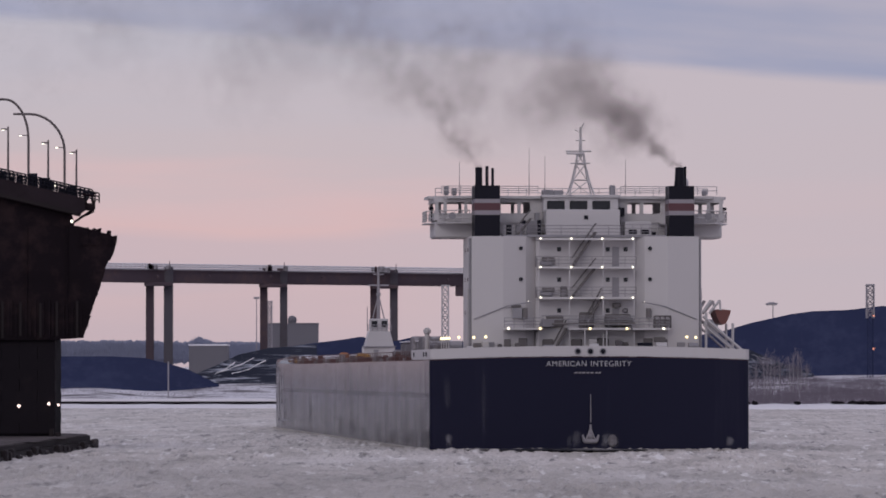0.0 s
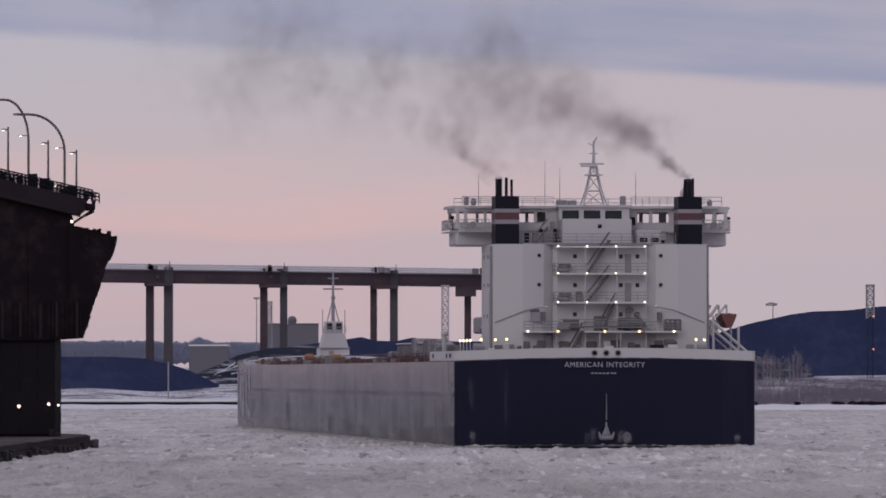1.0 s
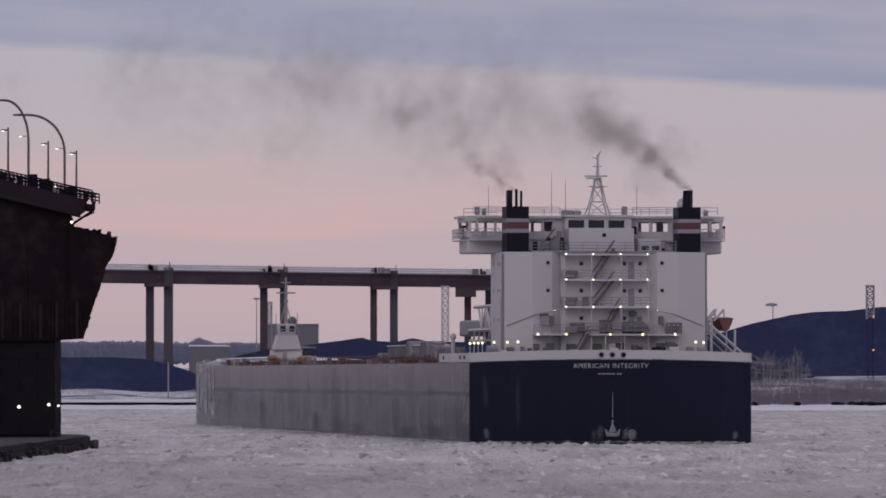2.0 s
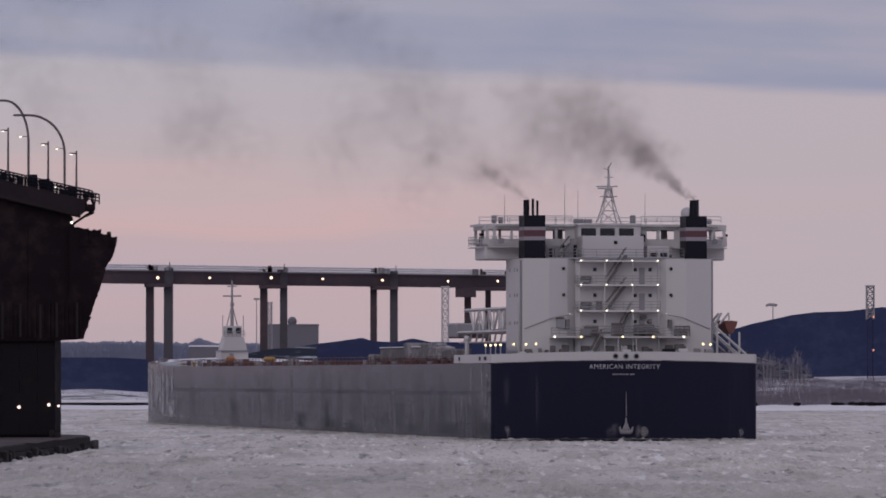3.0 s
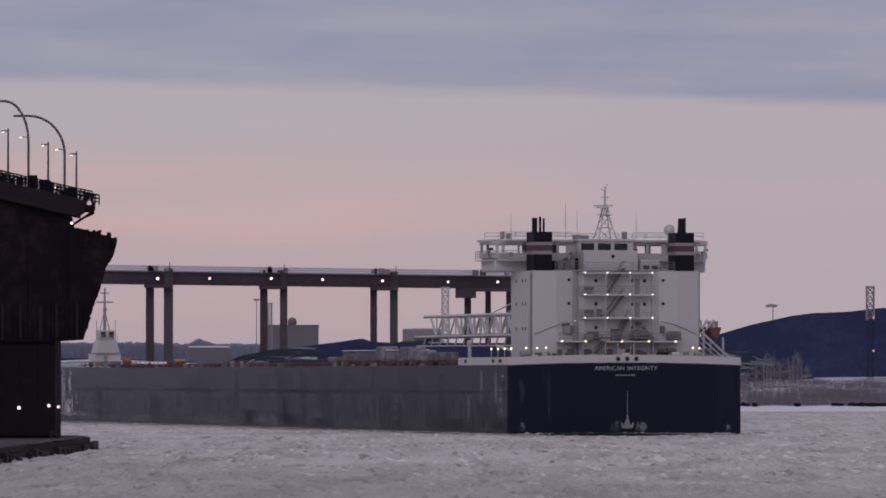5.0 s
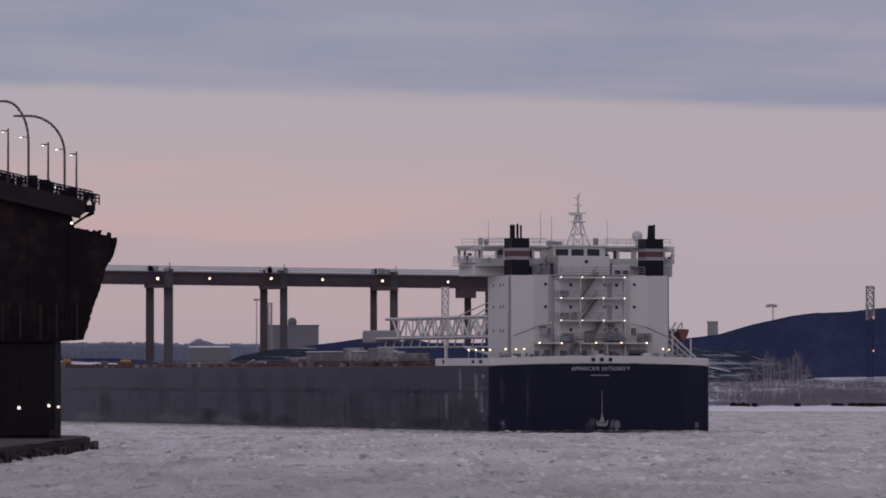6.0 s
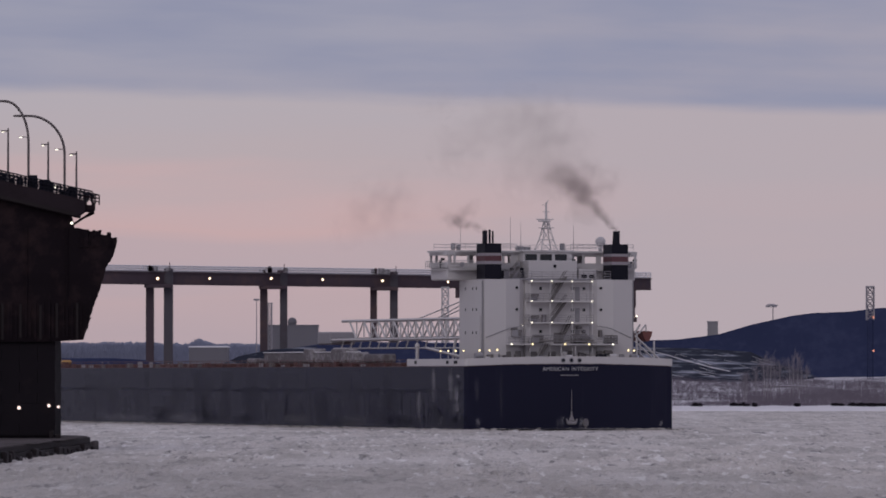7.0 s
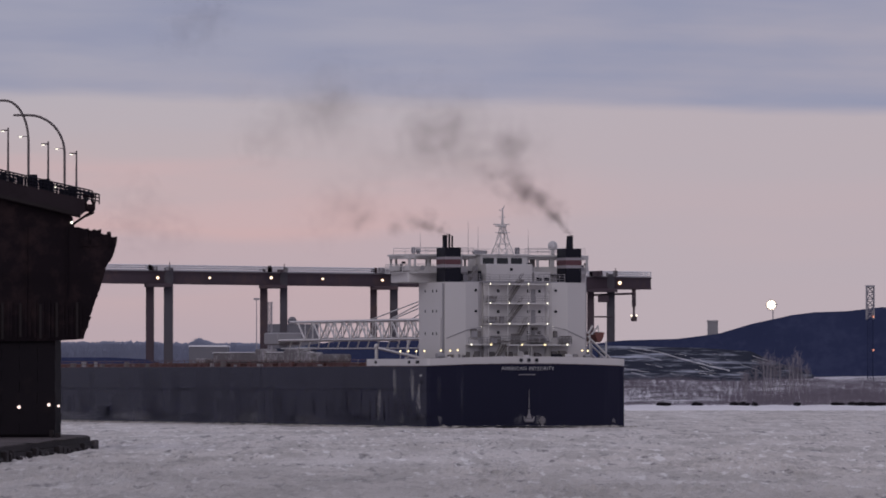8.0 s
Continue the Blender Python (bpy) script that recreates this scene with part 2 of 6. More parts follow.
def smoke_material(color, name, scale, lo=0.34, hi=0.68, least=0.2):
    """Thin soot, frost or grime: densest at its middle and torn by fine noise."""
    m = bpy.data.materials.new(name)
    m.use_nodes = True
    nt = m.node_tree
    nt.nodes.clear()
    N = nt.nodes.new
    L = nt.links.new
    at = N("ShaderNodeAttribute")
    at.attribute_name = "fade"
    co = N("ShaderNodeTexCoord")
    nz = N("ShaderNodeTexNoise")
    nz.inputs["Scale"].default_value = scale
    nz.inputs["Detail"].default_value = 5
    nz.inputs["Roughness"].default_value = 0.6
    L(co.outputs["Object"], nz.inputs["Vector"])
    mr = N("ShaderNodeMapRange")
    L(nz.outputs["Fac"], mr.inputs["Value"])
    mr.inputs["From Min"].default_value, mr.inputs["From Max"].default_value = lo, hi
    mr.inputs["To Min"].default_value, mr.inputs["To Max"].default_value = least, 1.0
    mu = N("ShaderNodeMath")
    mu.operation = "MULTIPLY"
    L(at.outputs["Fac"], mu.inputs[0])
    L(mr.outputs[0], mu.inputs[1])
    df = N("ShaderNodeBsdfDiffuse")
    df.inputs[0].default_value = (*color, 1)
    tr = N("ShaderNodeBsdfTransparent")
    ms = N("ShaderNodeMixShader")
    L(mu.outputs[0], ms.inputs[0])
    L(tr.outputs[0], ms.inputs[1])
    L(df.outputs[0], ms.inputs[2])
    out = N("ShaderNodeOutputMaterial")
    L(ms.outputs[0], out.inputs[0])
    return m


M["soot"] = smoke_material((0.20, 0.165, 0.17), "soot", 0.42, 0.36, 0.66, 0.1)
M["soot_fine"] = smoke_material((0.17, 0.13, 0.132), "curling_soot", 0.8, 0.34, 0.70, 0.12)
M["soft_frost"] = smoke_material((0.58, 0.565, 0.59), "soft_frost", 0.6)
M["scuff"] = smoke_material((0.006, 0.006, 0.012), "hull_scuff", 0.9)


# ---- mesh helpers ----
def box(bm, x0, x1, y0, y1, z0, z1, bev=0.0):
    vs = [bm.verts.new(p) for p in ((x0, y0, z0), (x1, y0, z0), (x1, y1, z0), (x0, y1, z0),
                                    (x0, y0, z1), (x1, y0, z1), (x1, y1, z1), (x0, y1, z1))]
    fs = [bm.faces.new([vs[i] for i in q]) for q in ((3, 2, 1, 0), (4, 5, 6, 7), (0, 1, 5, 4), (1, 2, 6, 5), (2, 3, 7, 6), (3, 0, 4, 7))]
    if bev:
        es = list({e for f in fs for e in f.edges})
        bmesh.ops.bevel(bm, geom=es, offset=bev, segments=1, affect="EDGES")


def rod(bm, p, q, r0, r1=None, n=6):
    """A round bar from p to q."""
    p, q = Vector(p), Vector(q)
    r1 = r0 if r1 is None else r1
    d = (q - p).normalized()
    a = d.orthogonal().normalized()
    b = d.cross(a)
    lo, hi = [], []
    for i in range(n):
        w = 2 * math.pi * (i + 0.5) / n
        o = a * math.cos(w) + b * math.sin(w)
        lo.append(bm.verts.new(p + o * r0))
        hi.append(bm.verts.new(q + o * r1))
    for i in range(n):
        j = (i + 1) % n
        bm.faces.new((lo[i], lo[j], hi[j], hi[i]))
    bm.faces.new(lo[::-1])
    bm.faces.new(hi)


def prism(bm, outline, z0, z1):
    """An upright prism over a plan outline; z1 may be a function of the plan point."""
    top = z1 if callable(z1) else (lambda x, y: z1)
    lo = [bm.verts.new((x, y, z0)) for x, y in outline]
    hi = [bm.verts.new((x, y, top(x, y))) for x, y in outline]
    n = len(lo)
    for i in range(n):
        j = (i + 1) % n
        bm.faces.new((lo[i], lo[j], hi[j], hi[i]))
    bm.faces.new(lo[::-1])
    bm.faces.new(hi)


def ball(bm, c, r, seg=10, rings=6, squash=1.0):
    m = Matrix.Translation(c) @ Matrix.Diagonal((r, r, r * squash, 1))
    bmesh.ops.create_uvsphere(bm, u_segments=seg, v_segments=rings, radius=1.0, matrix=m)


def tube(bm, pts, n=6):
    """A continuous bar through pts of (x, y, z, radius)."""
    rings = []
    for i, (x, y, z, r) in enumerate(pts):
        a = Vector(pts[max(i - 1, 0)][:3])
        b = Vector(pts[min(i + 1, len(pts) - 1)][:3])
        d = (b - a).normalized()
        u = d.cross(Vector((0, 1, 0.2))).normalized()
        w = d.cross(u)
        rings.append([bm.verts.new(Vector((x, y, z)) + (u * math.cos(2 * math.pi * k / n) + w * math.sin(2 * math.pi * k / n)) * r) for k in range(n)])
    for a, b in zip(rings, rings[1:]):
        for k in range(n):
            bm.faces.new((a[k], a[(k + 1) % n], b[(k + 1) % n], b[k]))
    bm.faces.new(rings[0][::-1])
    bm.faces.new(rings[-1])


def lump_mesh(name, lumps, mat, seed, jitter):
    """Many small lumps (x, y, z and three radii) in one mesh."""
    bm = bmesh.new()
    bmesh.ops.create_icosphere(bm, subdivisions=1, radius=1.0)
    base = np.array([v.co[:] for v in bm.verts])
    tris = np.array([[v.index for v in f.verts] for f in bm.faces])
    bm.free()
    L = np.array(lumps)
    rng = np.random.RandomState(seed)
    wob = 1 + jitter * (rng.rand(len(L), len(base), 1) - 0.5) * 2
    pts = L[:, None, :3] + base[None] * wob * L[:, None, 3:6]
    idx = tris[None] + (np.arange(len(L)) * len(base))[:, None, None]
    me = bpy.data.meshes.new(name)
    me.from_pydata(pts.reshape(-1, 3).tolist(), [], idx.reshape(-1, 3).tolist())
    me.materials.append(mat)
    return new(name, me)


def stem_mesh(name, stems, mat):
    """Many thin three-sided stems (foot, tip, radius) in one mesh."""
    verts, faces = [], []
    for p, q, r in stems:
        k = len(verts)
        for w in (0.3, 2.4, 4.5):
            verts.append((p[0] + r * math.cos(w), p[1] + r * math.sin(w), p[2]))
        verts.append(tuple(q))
        faces += [(k, k + 1, k + 3), (k + 1, k + 2, k + 3), (k + 2, k, k + 3)]
    me = bpy.data.meshes.new(name)
    me.from_pydata(verts, [], faces)
    me.materials.append(mat)
    return new(name, me)


def mesh_of(name, bm, mat):
    bmesh.ops.recalc_face_normals(bm, faces=bm.faces[:])
    me = bpy.data.meshes.new(name)
    bm.to_mesh(me)
    bm.free()
    me.materials.append(mat)
    return me


def part(name, bm, mat, parent, label=""):
    ob = new(name, mesh_of(name, bm, mat))
    ob.parent = parent
    return tagged(ob, label) if label else ob


def solo(name, bm, mat, label, category, kind="", group=""):
    return tagged(new(name, mesh_of(name, bm, mat)), label, category, group, kind)


def boxpart(name, dims, mat, parent, label="", bev=0.0):
    bm = bmesh.new()
    box(bm, *dims, bev)
    return part(name, bm, mat, parent, label)


def rodpart(name, p, q, r, mat, parent, label="", r1=None, n=6):
    bm = bmesh.new()
    rod(bm, p, q, r, r1, n)
    return part(name, bm, mat, parent, label)


def thing(name, label, category, group="", at=(0, 0, 0), turn=0.0):
    ob = new(name)
    ob.matrix_basis = pose(*at, 0, 0, turn)
    return tagged(ob, label, category, group)


def smooth(ob):
    for p in ob.data.polygons:
        p.use_smooth = True
    return ob


def spot(px, py, y):
    """Where the line of sight for a place of the picture meets the upright plane at depth y."""
    return (px - 784.0) / LENS * y, EYE[2] + (666.0 - py) / LENS * y


# ---- water, shores, distance ----
def height_grid(name, xs, ys, fz, mat):
    xs, ys = np.asarray(xs), np.asarray(ys)
    nx, ny = len(xs), len(ys)
    verts = [(x, y, fz(x, y)) for y in ys for x in xs]
    faces = [(j * nx + i, j * nx + i + 1, (j + 1) * nx + i + 1, (j + 1) * nx + i) for j in range(ny - 1) for i in range(nx - 1)]
    me = bpy.data.meshes.new(name)
    me.from_pydata(verts, [], faces)
    me.materials.append(mat)
    return new(name, me)


def ice_height(x, y):
    """Lumpy brash: rough fields between smoother ones."""
    fade = min(1.0, max(0.45, (1200 - y) / 500.0))
    patch = noise.noise((x * 0.06, y * 0.025, 4.0))
    lump = noise.noise((x * 0.8, y * 0.55, 0.0))
    chip = noise.noise((x * 2.0, y * 1.3, 9.0))
    rough = 0.6 + 0.9 * max(0.0, patch + 0.15)
    return fade * (rough * (0.62 * max(0.0, lump - 0.02) + 0.34 * chip) + 0.10 * patch) * 0.85 - 0.27


def build_water():
    ys = [350.0]
    while ys[-1] < 1600:
        ys.append(ys[-1] + 0.72 * (ys[-1] / 368.0) ** 2.0)
    xs = np.linspace(-1.0, 1.0, 461)
    nx = len(xs)
    verts, faces = [], []
    for y in ys:
        half = 0.085 * y + 4
        for x in xs:
            verts.append((x * half, y, ice_height(x * half, y)))
    for j in range(len(ys) - 1):
        for i in range(nx - 1):
            k = j * nx + i
            faces.append((k, k + 1, k + nx + 1, k + nx))
    me = bpy.data.meshes.new("water")
    me.from_pydata(verts, [], faces)
    me.materials.append(M["ice"])
    tagged(new("water", me), "harbour water covered with pale grey brash ice", "water", kind="structure")
    bm = bmesh.new()
    box(bm, -4000, 4000, -3000, 4900, -1.6, -1.0)
    solo("ground", bm, M["ice"], "frozen harbour ice sheet reaching to the far distance", "ice", kind="structure")


build_water()


def shore_line(x):
    """Depth of the far shore's edge."""
    return 1545 + 8 * math.sin(x * 0.06) + 5 * math.sin(x * 0.17 + 1)


def land_height(x, y):
    d = y - shore_line(x)
    base = -0.8 + 2.3 * min(1.0, max(0.0, d / 12.0))
    return base + 0.5 * noise.noise((x * 0.05, y * 0.02, 1)) * min(1.0, max(0.0, d / 30.0)) + 5.6 * min(1.0, max(0.0, (d - 22) / 140.0)) ** 0.8 + max(0.0, d - 160) * 0.002


xs_land = np.linspace(-420, 420, 281)
ys_land = [1525 + i * 4 for i in range(40)] + [1690 + i * 25 for i in range(60)] + [3250, 3600, 4000, 4400]
tagged(height_grid("far_shore", xs_land, ys_land, land_height, M["field"]), "snow-patched low shore behind the harbour", "shore", kind="structure")


def heap(name, label, px0, px1, crest, y, foot, mat, deep=1.0):
    """A stockpile at depth y. crest(px): picture height of its ridge line between px0 and px1."""
    n, rows = 90, 14
    verts, faces = [], []
    for i in range(n + 1):
        px = px0 + (px1 - px0) * i / n
        x, z = spot(px, crest(px), y)
        h = max(z - foot, 0.3)
        for j in range(rows + 1):
            s = -1 + 2 * j / rows
            drop = min(1.0, abs(s) * 1.08)
            r = noise.noise((x * 0.06, s * 3, 2)) * 0.05 * h
            zz = foot - 0.6 + (h + 0.6) * (1 - drop) + (r if 0 < j < rows and abs(s) > 0.05 else 0)
            verts.append((x + noise.noise((x * 0.1, s * 2, 8)) * 0.6, y + s * h * 1.35 * deep, zz))
    for i in range(n):
        for j in range(rows):
            k = i * (rows + 1) + j
            faces.append((k, k + rows + 1, k + rows + 2, k + 1))
    me = bpy.data.meshes.new(name)
    me.from_pydata(verts, [], faces)
    me.materials.append(mat)
    return tagged(new(name, me), label, "coal pile", "coal stockpiles")


def lerp_curve(*knots):
    xs = [k[0] for k in knots]
    zs = [k[1] for k in knots]
    return lambda p: float(np.interp(p, xs, zs))


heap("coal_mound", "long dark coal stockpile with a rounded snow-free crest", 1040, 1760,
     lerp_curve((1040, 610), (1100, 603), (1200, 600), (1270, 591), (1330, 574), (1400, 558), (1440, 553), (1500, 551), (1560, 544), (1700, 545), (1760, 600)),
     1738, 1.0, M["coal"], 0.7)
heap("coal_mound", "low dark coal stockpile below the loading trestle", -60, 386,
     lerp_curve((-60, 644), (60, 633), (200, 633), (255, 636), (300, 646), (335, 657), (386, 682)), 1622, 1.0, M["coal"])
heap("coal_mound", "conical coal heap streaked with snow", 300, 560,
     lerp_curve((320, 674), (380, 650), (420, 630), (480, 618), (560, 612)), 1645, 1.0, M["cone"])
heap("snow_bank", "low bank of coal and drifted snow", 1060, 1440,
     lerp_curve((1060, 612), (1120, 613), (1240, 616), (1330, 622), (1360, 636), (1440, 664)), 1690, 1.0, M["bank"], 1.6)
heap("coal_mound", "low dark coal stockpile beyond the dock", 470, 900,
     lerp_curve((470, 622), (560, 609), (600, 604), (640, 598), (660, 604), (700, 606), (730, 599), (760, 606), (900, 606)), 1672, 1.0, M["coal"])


def snow_strip(knots, crest, y, half, w):
    """A ridge of drifted snow along a line on the near face of a heap."""
    rnd = random.Random(int(knots[0][0]))
    pts = []
    for (xa, ya), (xb, yb) in zip(knots, knots[1:]):
        for i in range(5):
            f = i / 5
            px, py = xa + (xb - xa) * f, ya + (yb - ya) * f + rnd.uniform(-0.6, 0.6)
            d = y - half * 0.5
            for k in range(5):
                x, z = spot(px, py, d)
                top = spot(px, crest(px), y)[1]
                d = y - half * min(1.0, max(0.0, (top - z) / max(top, 1.0)))
            pts.append((x, d - 0.3, z, w * rnd.uniform(0.4, 1.2)))
    bm = bmesh.new()
    tube(bm, pts)
    return solo("snow_ridge", bm, M["snow"], "thin ridge of drifted snow on a coal bank", "snow", group="snow ridges")


bank_top = lerp_curve((1060, 612), (1120, 613), (1240, 616), (1330, 622), (1360, 636), (1440, 664))
snow_strip(((1118, 616), (1160, 622), (1210, 636), (1255, 648), (1300, 658)), bank_top, 1690, 33, 0.11)
rk = random.Random(17)
for i in range(20):
    px = rk.uniform(1095, 1350)
    py = rk.uniform(bank_top(px) + 4, 662)
    ln = rk.uniform(14, 46)
    sl = rk.uniform(0.1, 0.34)
    snow_strip(((px, py), (px + ln * 0.5, py + ln * 0.5 * sl + rk.uniform(-1.5, 1.5)), (px + ln, min(py + ln * sl, 666))), bank_top, 1690, 33, rk.uniform(0.03, 0.065))
cone_top = lerp_curve((300, 676), (380, 650), (420, 630), (480, 618), (560, 612))
for k in (((392, 660), (425, 648), (456, 632)), ((410, 664), (440, 656), (478, 636)), ((380, 664), (400, 655), (420, 640))):
    snow_strip(k, cone_top, 1645, 18, 0.14)


def woods(name, label, px0, px1, top, rough, y, seed):
    """Far treeline: hundreds of small ragged crowns in one mesh."""
    rnd = random.Random(seed)
    lumps, stems = [], []
    px = px0
    while px < px1:
        x, z = spot(px, top(px) + rnd.uniform(-rough, rough), y)
        lumps.append((x + rnd.uniform(-1, 1), y + 10, z - 3.4, 2.6, 2.0, 2.2))
        lumps.append((x + rnd.uniform(-1, 1), y + 6, z - 6.5, 3.2, 2.0, 3.2))
        for k in range(7):
            zz = z - rnd.uniform(0.0, 5.5) * (k / 6)
            xx, yy = x + rnd.uniform(-0.6, 0.6), y + rnd.uniform(-8, 6) - k
            stems.append(((xx + rnd.uniform(-0.5, 0.5), yy, zz - rnd.uniform(2.0, 4.0)), (xx, yy, zz - 0.9), rnd.uniform(0.1, 0.3)))
        px += rnd.uniform(0.8, 1.8)
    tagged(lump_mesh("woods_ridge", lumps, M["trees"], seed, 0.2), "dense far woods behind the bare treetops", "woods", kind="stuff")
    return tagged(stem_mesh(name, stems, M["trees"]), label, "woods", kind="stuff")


woods("far_woods", "distant wooded shore with bluish-grey haze in its colour", -20, 900, lerp_curve((-20, 602), (250, 600), (330, 603), (352, 593), (372, 602), (470, 604), (900, 606)), 1.6, 2600, 3)
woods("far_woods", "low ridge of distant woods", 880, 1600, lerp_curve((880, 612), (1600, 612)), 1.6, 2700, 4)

# ---- the ship: x to starboard, y forward from the transom, z above the water ----
SHIP = [(0.0, 14.62, 632.56, 4.75), (0.5, 16.49, 651.45, 5.85), (1.0, 17.11, 669.13, 6.64), (1.5, 17.9, 689.44, 7.56), (3.0, 21.4, 747.4, 10.96),
        (3.5, 23.38, 768.32, 12.53), (4.0, 24.64, 790.22, 14.08), (4.5, 24.49, 810.3, 15.25), (6.0, 21.49, 867.62, 18.79), (6.5, 19.92, 886.28, 20.01),
        (7.0, 18.05, 903.66, 21.31), (7.5, 15.75, 919.42, 22.35), (8.0, 12.43, 937.39, 23.63)]
ship = thing("cargo_ship", "thousand-foot lake freighter with black hull and white aft deckhouse", "ship")


BOW = ((15.75, 272), (15.4, 279), (14.9, 285.5), (13.4, 291.5), (10.5, 296.5), (6.5, 300), (2.5, 303.4), (0.0, 304.5))


def hull_outline(inset=0.0):
    """Plan of the hull: a slightly bowed stern with tight corners, parallel sides, blunt bow."""
    b = 16.0 - inset
    right = [(u, inset - 0.5 * (1 - (u / 15.4) ** 2)) for u in (2.5, 5, 8, 11, 13.5)]
    for i in range(5):
        w = math.pi / 2 * i / 4
        right.append((b - 0.6 + 0.6 * math.sin(w), inset + 0.6 - 0.6 * math.cos(w)))
    for v in (22.9, 60, 100, 140, 180, 220, 242, 262):
        right.append((b, v))
    right += [(max(0.0, u - inset * (u / 16)), v - inset) for u, v in BOW]
    left = [(-x, y) for x, y in right[:-1]]
    return right + left[::-1]


def build_hull():
    def top(x, y):
        return 8.75 + max(0.0, (y - 240) / 60.0) ** 2 * 1.3 + (0.34 * (1 - (x / 16) ** 2) if y < 3 else 0.0)
    bm = bmesh.new()
    prism(bm, hull_outline(), -1.0, top)
    part("hull", bm, M["hull"], ship, "glossy black steel hull with frost streaks")
    bm = bmesh.new()
    prism(bm, [(x, y) for x, y in hull_outline(0.06)], 8.0, lambda x, y: top(x, y) + 0.05)
    part("deck", bm, M["rust"], ship, "rust-red snow-dusted weather deck")
    bm = bmesh.new()
    fore = [(x, y) for x, y in hull_outline(1.0) if y > 240]
    prism(bm, fore, 8.5, lambda x, y: top(x, y) + 0.16 + 0.05 * noise.noise((x * 0.6, y * 0.4, 2)))
    part("deck_snow", bm, M["snow"], ship, "snow lying on the fore deck")
    # white bulwark round the stern, open on top
    bm = bmesh.new()
    outer = [p for p in hull_outline(-0.03) if p[1] <= 23.3]
    k = [i for i, p in enumerate(outer) if p[0] > 0]
    right = [outer[i] for i in k]
    left = [p for p in outer if p[0] < 0]
    ring = right[::-1] + left[::-1]
    inner = [(x - math.copysign(0.12, x), y + (0.12 if y < 2 else 0)) for x, y in ring]
    for i in range(len(ring) - 1):
        a, b, c, d = ring[i], ring[i + 1], inner[i + 1], inner[i]
        lift = [0.34 * (1 - (p[0] / 16) ** 2) if p[1] < 3 else 0.0 for p in (a, b, a, b)]
        lift[2], lift[3] = lift[1], lift[0]
        lo = [bm.verts.new((*p, 8.85 + h)) for p, h in zip((a, b, c, d), lift)]
        hi = [bm.verts.new((*p, 9.86 + h)) for p, h in zip((a, b, c, d), lift)]
        bm.faces.new(hi)
        bm.faces.new(lo[::-1])
        for m in range(4):
            q = (m + 1) % 4
            bm.faces.new((lo[m], lo[q], hi[q], hi[m]))
    part("bulwark", bm, M["white"], ship, "white painted stern bulwark")
    # dark mooring ports through the bulwark's port side
    for v, w in ((3.0, 1.3), (6.4, 0.9), (19.0, 0.8)):
        boxpart("mooring_port", (-16.1, -15.9, v, v + w, 9.15, 9.6), M["black"], ship, "dark mooring port in the bulwark", 0.05)
    # three round fairleads
    for u in (-1.25, 0.0, 1.25):
        bm = bmesh.new()
        rod(bm, (u, -0.6, 9.65), (u, -0.3, 9.65), 0.36, n=16)
        lead = part("fairlead", bm, M["grey"], ship, "round steel mooring fairlead")
        bm = bmesh.new()
        rod(bm, (u, -0.64, 9.65), (u, -0.55, 9.65), 0.24, n=14)
        part("opening", bm, M["black"], lead)
    # rubbing seams and weld lines on the sides
    for z in (3.1, 6.2):
        for s in (-1, 1):
            boxpart("hull_seam", (s * 16 - 0.03, s * 16 + 0.03, 3, 248, z - 0.04, z + 0.04), M["hull"], ship)
    # stern anchor in its pocket, with its frozen streak
    bm = bmesh.new()
    box(bm, -0.1, 0.1, -0.72, -0.5, 0.5, 2.4, 0.04)
    box(bm, -0.75, 0.75, -0.76, -0.5, 0.5, 0.95, 0.14)
    box(bm, -0.4, 0.3, -0.78, -0.5, 0.9, 1.5, 0.2)
    for s in (-1, 1):
        rod(bm, (s * 0.62, -0.66, 0.75), (s * 0.8, -0.72, 1.35), 0.2, 0.09, n=6)
        rod(bm, (s * 0.45, -0.66, 0.85), (0.0, -0.66, 2.0), 0.09, n=5)
    part("anchor", bm, M["galv"], ship, "frost-grey stern anchor")
    rodpart("anchor_chain", (0.02, -0.6, 2.6), (0.02, -0.6, 5.4), 0.06, M["galv"], ship, r1=0.03)
    bm = bmesh.new()
    ball(bm, (2.2, -0.45, 0.75), 0.5, 8, 6, 1.3)
    part("ice_clump", bm, M["frosted"], ship, "frozen clump beside the anchor pocket")


build_hull()


def side_at(v):
    """Distance of the hull's skin from the centre line, v metres ahead of the stern."""
    run = [p for p in hull_outline(-0.06) if p[0] > 0 and p[1] > 1.5]
    return float(np.interp(v, [p[1] for p in run], [p[0] for p in run]))


